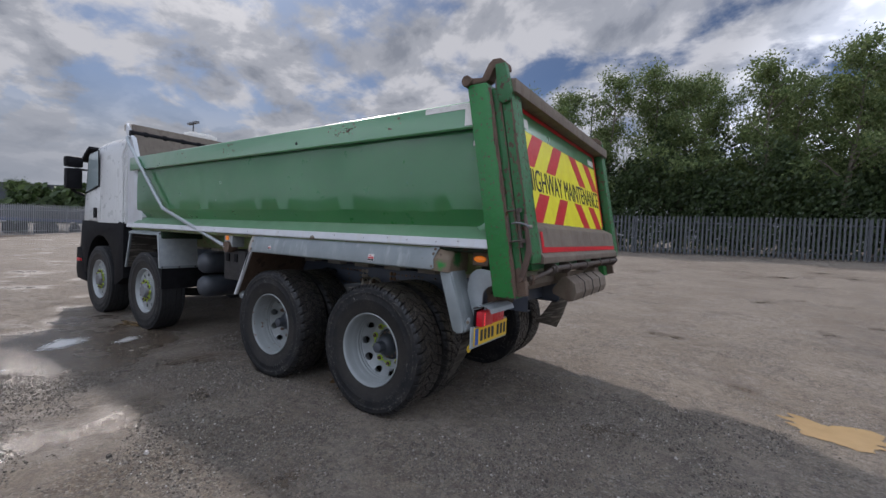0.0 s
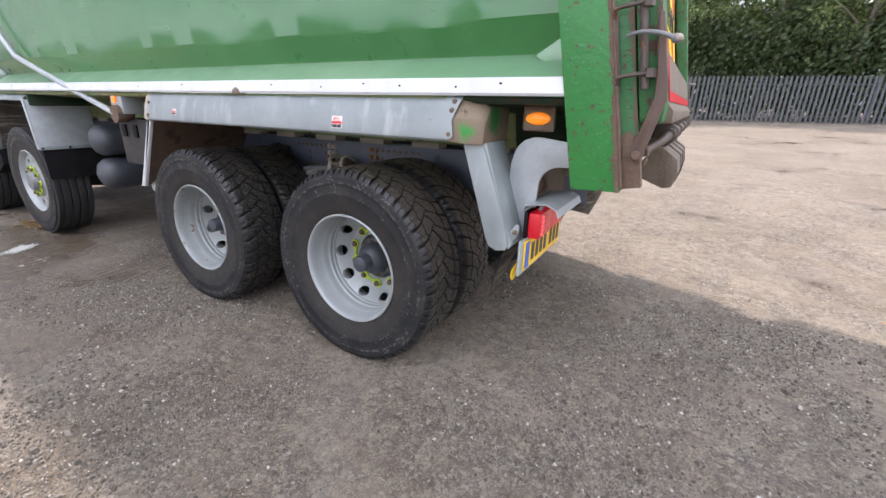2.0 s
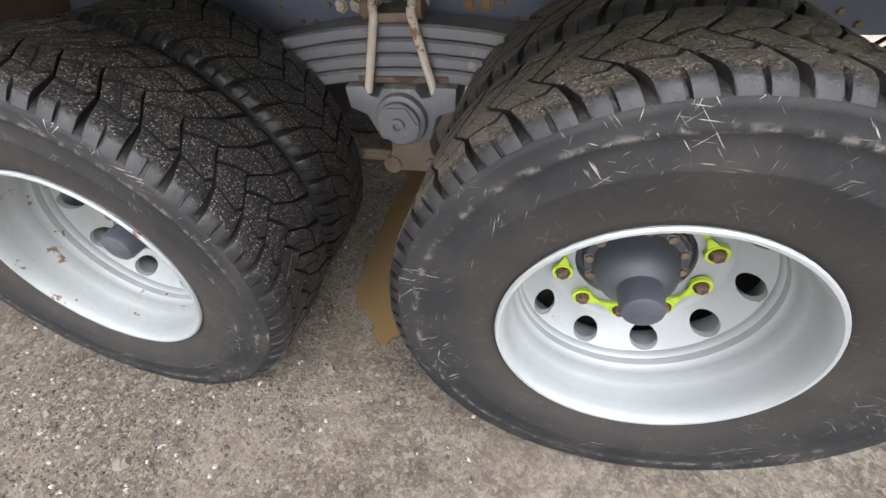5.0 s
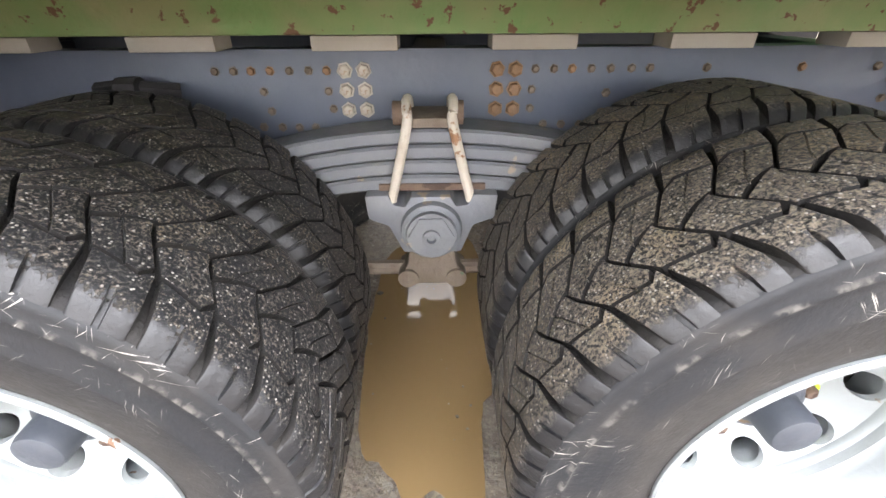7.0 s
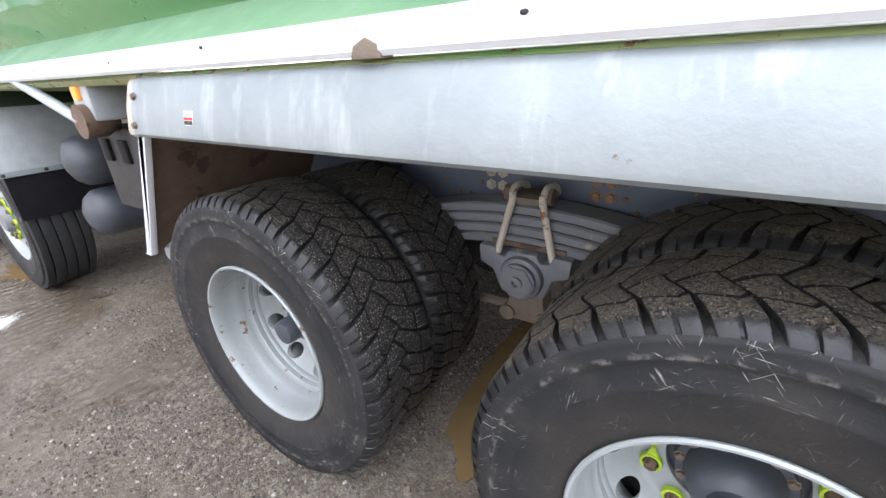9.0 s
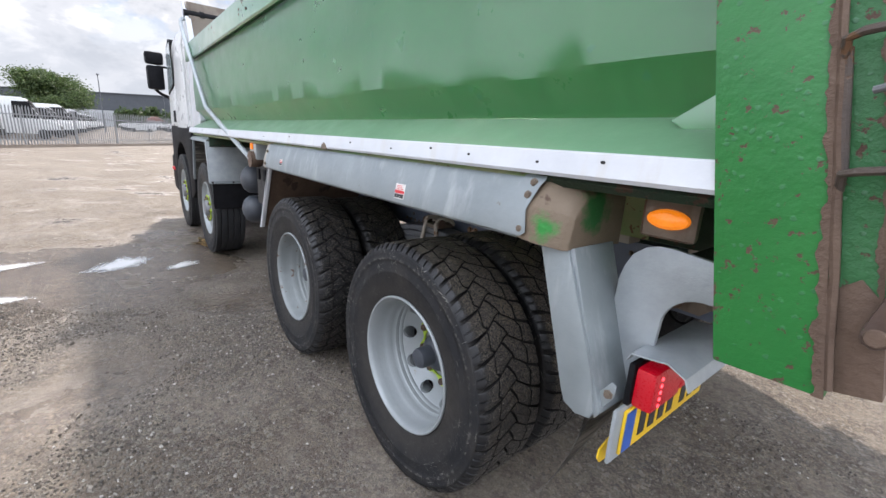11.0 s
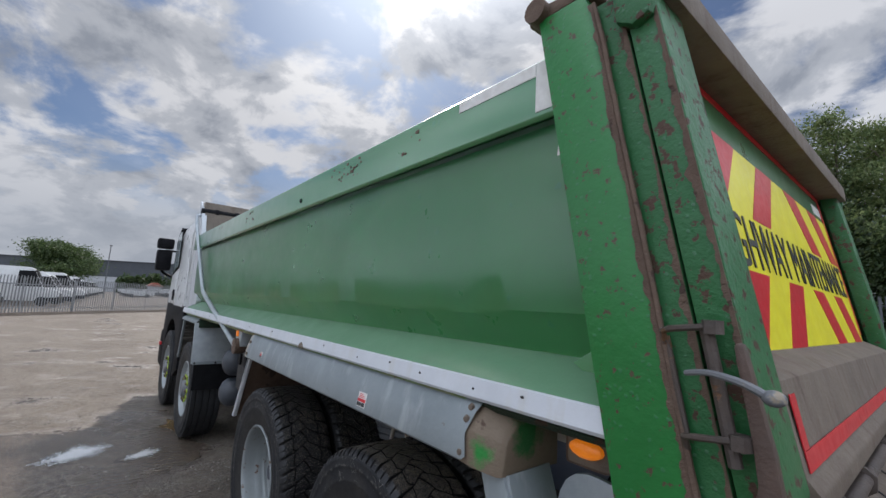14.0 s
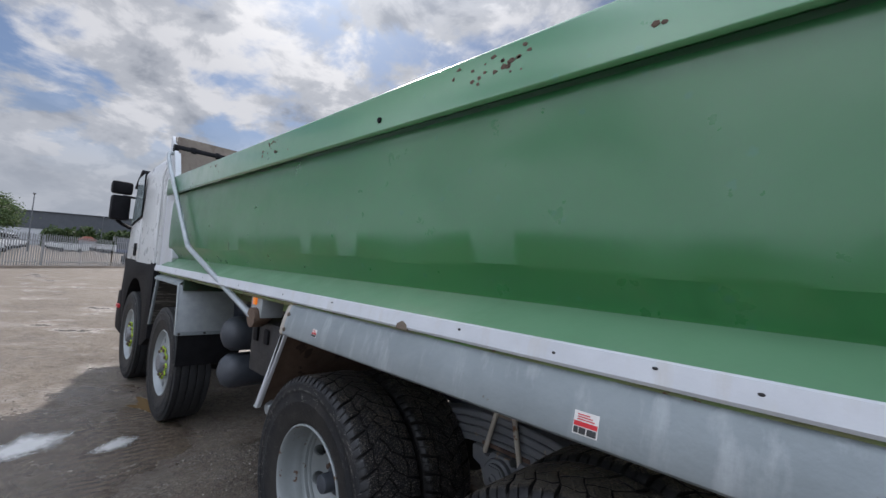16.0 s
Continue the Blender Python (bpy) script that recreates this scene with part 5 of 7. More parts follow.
for x in (0.0, -1.35):
    bm = B()
    tube(bm, [(x, -0.95, 0.52), (x, -0.55, 0.52), (x, -0.22, 0.53), (x, 0.22, 0.53), (x, 0.55, 0.52), (x, 0.95, 0.52)], [0.10, 0.075, 0.09, 0.09, 0.075, 0.10], 18)
    bmesh.ops.create_uvsphere(bm, u_segments=20, v_segments=12, radius=0.24, matrix=Matrix.Translation((x, 0, 0.53)) @ Matrix.Diagonal((1, 0.75, 1, 1)))
    part("drive_axle", bm, DARK_STEEL, truck)
for x in (-4.2, -5.88):
    bm = B()
    tube(bm, [(x, -0.95, 0.5), (x, -0.5, 0.44), (x, 0.5, 0.44), (x, 0.95, 0.5)], 0.06, 12)
    part("steer_axle", bm, DARK_STEEL, truck)
bm = B()
tube(bm, [(-4.0, 0.05, 0.75), (-1.5, 0.0, 0.58)], 0.06, 12)
part("prop_shaft", bm, DARK_STEEL, truck)
# brake hoses and chambers behind the rear axle
for pts, r in (([(0.60, -0.42, 0.99), (0.60, -0.49, 0.93), (0.625, -0.50, 0.84), (0.65, -0.50, 0.81), (0.68, -0.48, 0.84), (0.70, -0.46, 0.90)], 0.007),
               ([(0.30, -0.1, 0.86), (0.42, -0.2, 0.72), (0.56, -0.3, 0.74), (0.66, -0.36, 0.88)], 0.007),
               ([(0.35, 0.2, 0.86), (0.50, 0.1, 0.66), (0.66, -0.1, 0.70), (0.75, -0.2, 0.88)], 0.007)):
    bm = B()
    tube(bm, smooth_path(pts, 5), r, 8)
    part("air_hose", bm, BLACK, truck, "sagging black air hose")
bm = B()
lathe(bm, [(0.0, -0.06), (0.042, -0.06), (0.046, -0.05), (0.050, -0.02), (0.058, -0.015), (0.058, 0.0), (0.050, 0.005), (0.050, 0.05), (0.0, 0.06)], 24, (0.705, -0.45, 0.93))
part("brake_chamber", bm, RUST, truck)

# wheels ----------------------------------------------------------------
def tyre_meshes():
    """Carcass and tread of one tyre, turned about y, centred on the origin."""
    bm = B()
    lathe(bm, [(0.288, -0.115), (0.292, -0.128), (0.31, -0.136), (0.34, -0.146), (0.40, -0.156), (0.405, -0.1575), (0.41, -0.156), (0.44, -0.1565), (0.455, -0.1555), (0.460, -0.159), (0.467, -0.1545), (0.484, -0.1555), (0.4975, -0.1545), (0.4965, -0.136), (0.498, -0.06), (0.498, 0.0), (0.498, 0.06), (0.4965, 0.136), (0.4975, 0.1545), (0.484, 0.1555), (0.46, 0.155), (0.40, 0.156), (0.34, 0.146), (0.30, 0.132), (0.288, 0.115)], 72, closed=True)
    bmesh.ops.recalc_face_normals(bm, faces=bm.faces)
    carcass = bpy.data.meshes.new("tyre")
    bm.to_mesh(carcass); bm.free()
    carcass.materials.append(SIDEWALL)
    carcass.materials.append(GROOVE)
    for f in carcass.polygons:
        if math.hypot(f.center.x, f.center.z) > 0.9:
            f.material_index = 1
    carcass.shade_smooth()
    return carcass, tread_mesh()


PITCHES = 41


def tread_mesh():
    """Block tread as one relief: bars lean from both shoulders, parted by zigzag grooves, with a small slot in each shoulder block."""
    R, DEEP, HALF = 0.526, 0.017, 0.1545

    def lean(y):
        for (y0, f0), (y1, f1) in zip(LEAN_AT, LEAN_AT[1:]):
            if y <= y1:
                return lerp(f0, f1, (y - y0) / (y1 - y0))
        return LEAN_AT[-1][1]

    def crown(y):
        a = abs(y)
        return R - 0.0012 * (a / 0.12) ** 2 - (0.029 * ((a - 0.118) / 0.0365) ** 2.3 if a > 0.118 else 0.0)

    LEAN_AT = ((-HALF, -0.02), (-0.074, 0.30), (-0.004, 0.90), (0.004, 0.94), (0.074, 0.40), (HALF, 0.06))

    def cuts(u):
        """Where the three zigzag grooves run at this share of the pitch."""
        ab = -0.062 - 0.022 * min(u / 0.27, 1) + 0.011 * max(0.0, (u - 0.27) / 0.73)
        w = 1 - u
        cd = 0.062 + 0.022 * min(w / 0.27, 1) - 0.011 * max(0.0, (w - 0.27) / 0.73)
        return (-HALF, ab, 0.014 - 0.044 * u, cd, HALF)

    # stations along the pitch: groove floor, groove wall, block, slot, block, wall
    def across(row, y):
        shoulder = row in (0, 3)
        g = lerp(0.034, 0.085, min(1, max(0, (abs(y) - 0.074) / 0.07))) if shoulder else 0.030
        n_ = 0.040 if shoulder else 0.010
        e = 0.014
        return (0.0, g, g + e, g + e + 0.035, 0.28, 0.5 - n_ - 0.014, 0.5 - n_, 0.5 + n_, 0.5 + n_ + 0.014, 0.74, 1 - g - e - 0.035, 1 - g - e, 1 - g)

    NU = 13
    rows = []           # (row, distance from its start, floor?)
    g, e = 0.0024, 0.0014
    for row in range(4):
        if row in (0, 3):
            ts = [0.0, 0.07, 0.13, 0.19, 0.26, 0.36, 0.5, 0.7]
            st = [(t, 0) for t in ts] + [(1 - (g + 2 * e) / 0.08, 0), (1 - (g + e) / 0.08, 0), (1 - g / 0.08, 1), (1.0, 1)]
            if row == 3:
                st = [(1 - t, f) for t, f in st[::-1]]
        else:
            w = 0.075
            half = [(0.0, 1), (g / w, 1), ((g + e) / w, 0), ((g + 2 * e) / w, 0), (0.34, 0)]
            st = half + [(1 - t, f) for t, f in half[::-1]]
        rows += [(row, t, f) for t, f in (st if row == 0 else st[1:])]
    vs = []
    for k in range(PITCHES):
        rnd_k = random.Random(k)
        lift = [rnd_k.uniform(-0.0016, 0.0008) for _ in range(8)]
        for q in range(NU):
            for row, t, low in rows:
                # solve the station once with a first guess of y
                c = cuts(0.5)
                y = lerp(c[row], c[row + 1], t)
                u = across(row, y)[q]
                c = cuts(u)
                y = lerp(c[row], c[row + 1], t)
                r = crown(y)
                floor = low or q < 2 or q == NU - 1
                soft = q in (2, NU - 2)
                sipe = q in (6, 7)
                if floor:
                    r -= DEEP * (1 if abs(y) < 0.13 else max(0.25, 1 - (abs(y) - 0.13) / 0.030))
                elif sipe and row in (0, 3):
                    r -= 0.010 * min(1, max(0, (abs(y) - 0.118) / 0.008)) * min(1, max(0, (0.1535 - abs(y)) / 0.006))
                elif sipe:
                    r -= 0.0045
                elif soft:
                    r -= 0.0016
                if not floor:
                    r += lift[row * 2 + (q > 6)] * (1 if abs(y) < 0.12 else 0.2)
                a = 2 * math.pi * (k + u + lean(y)) / PITCHES
                vs.append((r * math.cos(a), y, r * math.sin(a)))
    nv = len(rows)
    fs, low_faces = [], []
    total = PITCHES * NU
    for q in range(total):
        p = (q + 1) % total
        for v in range(nv - 1):
            if q % NU in (NU - 2, NU - 1, 0, 1) or rows[v][2] or rows[v + 1][2]:
                low_faces.append(len(fs))
            fs.append((q * nv + v, p * nv + v, p * nv + v + 1, q * nv + v + 1))
    me = bpy.data.meshes.new("tread")
    me.from_pydata(vs, [], fs)
    me.materials.append(TREAD)
    me.materials.append(GROOVE)
    for f in low_faces:
        me.polygons[f].material_index = 1
    bm = B(); bm.from_mesh(me)
    bmesh.ops.recalc_face_normals(bm, faces=bm.faces)
    bm.to_mesh(me); bm.free()
    me.shade_smooth()
    me.set_sharp_from_angle(angle=radians(40))
    return me


def holed_disc(bm, r0, r1, rh, hr, count, y, depth, cone=0.0, squash=1.0):
    """A wheel disc pierced by a ring of round hand holes; cone: how much deeper it lies at its middle."""
    half = math.pi / count
    c1, c2 = math.atan2(half * rh * squash, r1 - rh), math.pi - math.atan2(half * rh * squash, rh - r0)
    turns = sorted([2 * math.pi * q / 24 for q in range(24)] + [c1, c2, 2 * math.pi - c1, 2 * math.pi - c2])
    m = len(turns)
    for k in range(count):
        c = 2 * math.pi * (k + 0.5) / count
        inner, outer, back = [], [], []
        for q in range(m):
            t = turns[q]
            dr, da = hr * squash * math.cos(t), hr * math.sin(t) / rh
            fr = min((r1 - rh) / (abs(dr) + 1e-9) if math.cos(t) > 0 else (rh - r0) / (abs(dr) + 1e-9), half * rh / (hr * abs(math.sin(t)) + 1e-9))
            for lst, f, d in ((inner, 1, 0), (outer, fr, 0), (back, 1, depth)):
                r, a = rh + dr * f, c + da * f
                lst.append(bm.verts.new((r * math.cos(a), y + d + cone * (r1 - r) / (r1 - r0), r * math.sin(a))))
        for q in range(m):
            p = (q + 1) % m
            bm.faces.new((inner[q], inner[p], outer[p], outer[q]))
            bm.faces.new((inner[q], back[q], back[p], inner[p]))


def mesh_of(name, bm, mat, angle=35):
    bmesh.ops.recalc_face_normals(bm, faces=bm.faces)
    me = bpy.data.meshes.new(name)
    bm.to_mesh(me); bm.free()
    me.materials.append(mat)
    me.shade_smooth()
    me.set_sharp_from_angle(angle=radians(angle))
    return me


CARCASS, TREADS = tyre_meshes()
bm = B()
for y0, y1 in ((-0.148, -0.10), (-0.093, -0.035), (-0.028, 0.028), (0.035, 0.093), (0.10, 0.148)):
    e0, e1 = (0.49 if abs(y0) > 0.14 else 0.522), (0.49 if abs(y1) > 0.14 else 0.522)
    lathe(bm, [(0.48, y0), (e0, y0), (0.524, y0 + 0.008), (0.524, y1 - 0.008), (e1, y1), (0.48, y1)], 72, closed=True)
RIBS = mesh_of("tread", bm, RUBBER)
# deep-dished rim: the wheel's outer side at -y; used turned round for inner and front wheels
bm = B()
lathe(bm, [(0.294, -0.122), (0.297, -0.136), (0.2935, -0.141), (0.288, -0.140), (0.283, -0.132), (0.280, -0.118), (0.2785, -0.095), (0.277, -0.066), (0.2735, -0.052), (0.2705, -0.044), (0.2695, -0.020), (0.267, -0.006), (0.2625, 0.0), (0.2615, 0.012), (0.260, 0.05), (0.262, 0.07), (0.275, 0.11), (0.290, 0.13), (0.296, 0.125), (0.285, 0.06), (0.283, -0.06), (0.288, -0.11)], 72, closed=True)
lathe(bm, [(0.2612, 0.018), (0.258, 0.022), (0.2555, 0.032), (0.2555, 0.055), (0.2612, 0.055)], 72, closed=True)
RIM_ME = mesh_of("rim", bm, RIM, 30)
bm = B()
holed_disc(bm, 0.200, 0.2570, 0.2330, 0.0330, 10, 0.036, 0.016, 0.070, 0.66)
lathe(bm, [(0.201, 0.1045), (0.194, 0.110), (0.186, 0.1125), (0.178, 0.1125), (0.132, 0.1125), (0.132, 0.130), (0.201, 0.130)], 60, closed=True)
bmesh.ops.remove_doubles(bm, verts=bm.verts, dist=0.0006)
DISC_ME = mesh_of("disc", bm, RIM)
bm = B()
lathe(bm, [(0.0, 0.20), (0.138, 0.20), (0.138, 0.142), (0.134, 0.136), (0.116, 0.134), (0.114, 0.104), (0.111, 0.098), (0.094, 0.096), (0.091, 0.084), (0.087, 0.058), (0.080, 0.038), (0.064, 0.020), (0.054, 0.014), (0.0485, 0.010), (0.0465, 0.002), (0.0455, -0.040), (0.042, -0.050), (0.036, -0.053), (0.0, -0.055)], 44)
HUB_ME = mesh_of("hub", bm, DARK_HUB, 28)
bm = B()
lathe(bm, [(0.0, 0.0), (0.021, 0.0), (0.021, -0.006), (0.0165, -0.007), (0.0155, -0.026), (0.012, -0.030), (0.0, -0.030)], 6)
NUT_ME = mesh_of("wheel_nut", bm, RUST)
bm = B()
lathe(bm, [(0.0185, 0.0), (0.0255, 0.0), (0.0245, -0.012), (0.0185, -0.012)], 20, closed=True)
prism(bm, [(0.020, -0.013), (0.054, -0.002), (0.054, 0.002), (0.020, 0.013)], "y", -0.010, -0.002)
TAG_ME = mesh_of("nut_tag", bm, NUT_TAG)
# steer wheel: flat disc close to the outer side
bm = B()
lathe(bm, [(0.305, -0.128), (0.306, -0.138), (0.298, -0.141), (0.288, -0.13), (0.280, -0.11), (0.262, -0.095), (0.262, 0.08), (0.30, 0.13), (0.30, 0.11), (0.27, 0.05), (0.27, -0.08), (0.295, -0.12)], 64, closed=True)
STEER_ME = mesh_of("rim", bm, RIM)
bm = B()
holed_disc(bm, 0.150, 0.264, 0.212, 0.028, 10, -0.098, 0.014)
lathe(bm, [(0.155, -0.098), (0.15, -0.115), (0.10, -0.118), (0.10, -0.10), (0.155, -0.09)], 48, closed=True)
bmesh.ops.remove_doubles(bm, verts=bm.verts, dist=0.0006)
STEER_DISC = mesh_of("disc", bm, RIM)
bm = B()
lathe(bm, [(0.0, -0.05), (0.112, -0.05), (0.108, -0.125), (0.096, -0.134), (0.088, -0.158), (0.078, -0.166), (0.0, -0.168)], 32)
STEER_HUB = mesh_of("hub", bm, GREY_STEEL)


RIM_OLD, DISC_OLD = RIM_ME.copy(), DISC_ME.copy()
for me_ in (RIM_OLD, DISC_OLD):
    me_.materials[0] = RIM_RUSTY


def put(name, me, parent, m=None, label=""):
    o = new(name, me)
    o.parent = parent
    if m is not None:
        o.matrix_basis = m
    return tagged(o, label)


TREADS_DRY = TREADS.copy()
TREADS_DRY.materials[0] = TREAD_DRY


def wheel(x, y, side, spin, kind, label, roll=0.0):
    """side -1: outer face towards -y. kind: outer, inner or steer. roll: how far the tyre is turned on its rim."""
    z = 0.522 if kind == "steer" else 0.508
    turn = pose(x, y, z, 0, spin, 0) if side < 0 else pose(x, y, z, 0, spin, 180)
    old = -3 < x < -0.5
    w = put("wheel", STEER_ME if kind == "steer" else RIM_OLD if old else RIM_ME, truck, turn, label)
    put("disc", STEER_DISC if kind == "steer" else DISC_OLD if old else DISC_ME, w)
    worn = Matrix.Diagonal((0.972, 1, 0.972, 1)) if old and kind == "inner" else Matrix()
    put("tyre", CARCASS, w, worn, "black rubber tyre, scuffed sidewall")
    put("tread", RIBS if kind == "steer" else TREADS if old else TREADS_DRY, w, pose(0, 0, 0, 0, roll, 0) @ worn, "blocky tread caked with dry mud" if kind != "steer" else "")
    if kind == "inner":
        return
    put("hub", STEER_HUB if kind == "steer" else HUB_ME, w, None, "grey bolted hub")
    for k in range(10):
        a = 2 * math.pi * k / 10 + radians(1)
        r, yy = (0.130, -0.118) if kind == "steer" else (0.164, 0.110)
        put("wheel_nut", NUT_ME, w, pose(r * math.cos(a), yy, r * math.sin(a), 0, 11 * k, 0))
        if kind == "steer" or x > -0.5:
            put("nut_tag", TAG_ME, w, pose(r * math.cos(a), yy - 0.004, r * math.sin(a), 0, -math.degrees(a) + (-108 if k % 2 else 108), 0))
    if kind == "outer":
        for k in range(12):
            a = 2 * math.pi * (k + 0.5) / 12
            put("hub_bolt", SMALL_BOLT, w, pose(0.1025 * math.cos(a), 0.097, 0.1025 * math.sin(a)) @ Matrix.Scale(1.15, 4))


for i, x in enumerate((-0.018, -1.355)):
    for s in (-1, 1):
        lab = "muddy twin rear wheel with a dished silver rim"
        wheel(x, s * 1.055, s, 19 + 14 * i, "outer", lab, (-17.55, -24.7)[i])
        wheel(x, s * 0.705, -s, 40 + 23 * i, "inner", lab, 3 + 2 * i)
for i, x in enumerate((-4.2, -5.88)):
    for s in (-1, 1):
        wheel(x, s * 1.06, s, 5 + 31 * i, "steer", "steer wheel with a silver rim and lime nut markers")

RAIL = [(-1.13, 1.376), (-1.205, 1.367), (-1.219, 1.358), (-1.228, 1.344), (-1.2465, 1.292), (-1.250, 1.280), (-1.2615, 1.224), (-1.2605, 1.212), (-1.250, 1.203)]
# rear mudguards, near and far side --------------------------------------
for s in (-1, 1):
    Y = lambda a, b: sorted((-s * a, -s * b))
    bm = B()
    sheet(bm, mirrored(RAIL, s), "x", -1.60, 0.60, 0.004 * -s)
    rail = part("side_rail", bm, ALU, truck, "dull aluminium mudguard rail", 30)
    # end caps of folded steel, tapering off behind the rail
    bm = B()
    ends = ((0.598, [(-0.99, 1.374), (-1.205, 1.364), (-1.247, 1.288), (-1.258, 1.205), (-0.99, 1.195)]),
            (0.655, [(-0.99, 1.376), (-1.202, 1.366), (-1.246, 1.290), (-1.256, 1.200), (-0.99, 1.192)]),
            (0.728, [(-0.99, 1.352), (-1.178, 1.342), (-1.226, 1.282), (-1.240, 1.196), (-0.99, 1.188)]),
            (0.742, [(-0.99, 1.340), (-1.170, 1.330), (-1.216, 1.276), (-1.230, 1.198), (-0.99, 1.190)]))
    loops = [[bm.verts.new((x, y * -s, z)) for y, z in row] for x, row in ends]
    for a, b in zip(loops, loops[1:]):
        for k in range(5):
            bm.faces.new((a[k], b[k], b[(k + 1) % 5], a[(k + 1) % 5]))
    bm.faces.new(loops[0]); bm.faces.new(loops[-1][::-1])
    bmesh.ops.bevel(bm, geom=bm.edges[:], offset=0.004, segments=2, affect="EDGES", profile=0.6)
    part("rail_cap", bm, OVERSPRAYED, rail, "brown rusty end cap with green overspray")
    bm = B()
    sheet(bm, mirrored([(y * 0.998, z - 0.002) for y, z in RAIL], s), "x", -1.64, -1.598, 0.004 * -s)
    part("rail_cap", bm, TAN, rail, "pale rusty front cap")
    # ragged end of the rail sheet lapped over the cap, with its bolts
    bm = B()
    lap = [(y * 1.0022, z + 0.001) for y, z in RAIL[:-1]]
    edge = (0.612, 0.640, 0.648, 0.640, 0.622, 0.618, 0.632, 0.616)
    ra = [[bm.verts.new((x, y * f * -s, z)) for (y, z), x in zip(lap, xs)] for f in (1.0, 1.0022) for xs in ([0.575] * 8, edge)]
    for k in range(7):
        for a, b in ((0, 1), (1, 3), (3, 2), (2, 0)):
            bm.faces.new((ra[a][k], ra[a][k + 1], ra[b][k + 1], ra[b][k]))
    for k in (0, 7):
        bm.faces.new((ra[0][k], ra[1][k], ra[3][k], ra[2][k]))
    part("end_plate", bm, ALU, rail)
    for x, y, z in ((0.612, 1.2605, 1.232), (0.612, 1.241, 1.318), (0.618, 1.229, 1.350), (-1.585, 1.259, 1.236), (-1.585, 1.240, 1.312)):
        bolt(x, -s * y, z, SMALL_BOLT, rail, -1 if s > 0 else 1)
    # slanting panel ahead of the wheels
    bm = B()
    sheet(bm, [(-1.95, 0.74), (-1.63, 1.33)], "y", *Y(1.19, 0.46), 0.006)
    part("front_splash_panel", bm, RUST, rail, "rust-stained splash panel")
    bm = B()
    sheet(bm, [(-1.975, 0.735), (-1.93, 0.735), (-1.62, 1.30), (-1.65, 1.31)], "y", *Y(1.215, 1.19), 0.004)
    prism(bm, [(-1.965, 0.74), (-1.925, 0.735), (-1.615, 1.29), (-1.65, 1.305)], "y", *Y(1.215, 1.193), 0.004)
    part("panel_edge", bm, WHITE_STRIP, rail)
    # panel behind the wheels with rounded foot
    bm = B()
    prism(bm, [(0.655, 1.20), (0.738, 1.205), (0.845, 0.92), (0.868, 0.82), (0.86, 0.798), (0.82, 0.79), (0.785, 0.805), (0.77, 0.84)], "y", *Y(1.225, 1.205), 0.004)
    prism(bm, [(0.738, 1.20), (0.750, 1.205), (0.880, 0.82), (0.868, 0.80)], "y", *Y(1.215, 1.04), 0.002)
    part("rear_splash_panel", bm, ALU, rail, "pale grey rear splash panel")
    bm = B()
    prism(bm, [(0.838, 0.832), (0.845, 0.808), (0.862, 0.805), (0.900, 0.868), (0.902, 0.900), (0.890, 0.906)], "y", *Y(1.200, 1.194), 0.002)
    part("fixing_plate", bm, ALU, rail)
    bolt(0.886, -s * 1.200, 0.872, SMALL_BOLT, rail, -1 if s > 0 else 1)
    # lamp bracket plate with a curved cut-out
    bm = B()
    arc = [(1.005 + 0.085 * math.cos(a), 1.035 + 0.085 * math.sin(a)) for a in (radians(q) for q in range(84, 186, 9))]
    prism(bm, [(0.835, 0.80), (0.797, 1.06), (0.80, 1.12), (0.810, 1.16), (0.827, 1.193), (0.854, 1.215), (0.887, 1.226), (0.92, 1.226), (1.10, 1.205), (1.10, 1.122), (1.03, 1.120)] + arc + [(0.915, 0.94), (0.925, 0.93), (0.94, 0.965), (0.95, 0.96), (0.945, 0.90), (0.90, 0.80)], "y", *Y(1.075, 1.06), 0.003)
    lampb = part("lamp_bracket", bm, GALV, truck, "galvanised curved lamp bracket")
    bm = B()
    box(bm, 0.86, 1.06, *Y(1.06, 0.45), 1.15, 1.168, 0.003)
    part("bracket_shelf", bm, DARK_STEEL, lampb)
    # hood over the tail lamp
    bm = B()
    sheet(bm, [(0.893, 0.952), (0.903, 0.972), (0.985, 0.984), (1.024, 0.966), (1.034, 0.940)], "y", *Y(1.155, 0.80), 0.004)
    part("lamp_hood", bm, GALV, lampb, "bent galvanised lamp hood")
    bm = B()
    box(bm, 0.902, 0.917, *Y(1.155, 0.80), 0.838, 0.95, 0.004)
    part("lamp_housing", bm, BLACK, lampb)
    bm = B()
    box(bm, 0.918, 0.968, *Y(1.15, 0.99), 0.840, 0.945, 0.012)
    part("tail_lamp", bm, RED_LENS, lampb, "lit red tail lamp lens")
    bm = B()
    box(bm, 0.918, 0.963, *Y(0.985, 0.80), 0.842, 0.94, 0.012)
    part("indicator_lens", bm, RED_LENS, lampb)
    for k in range(5):
        bm = B()
        lathe(bm, [(0.0, 0.0), (0.0055, 0.0), (0.0045, 0.0025), (0.0, 0.003)], 8, (0.9685, -s * 1.118, 0.856 + 0.018 * k), "x")
        part("lamp_diode", bm, DIODE, lampb)
    # amber side marker on its plate
    bm = B()
    box(bm, 0.846, 0.968, *Y(1.10, 1.09), 1.250, 1.342, 0.012)
    mk = part("marker_plate", bm, MUD_STEEL, truck)
    bm = B()
    lathe(bm, [(0.0, 0.0), (0.046, 0.0), (0.044, -0.012), (0.03, -0.02), (0.0, -0.022)], 24)
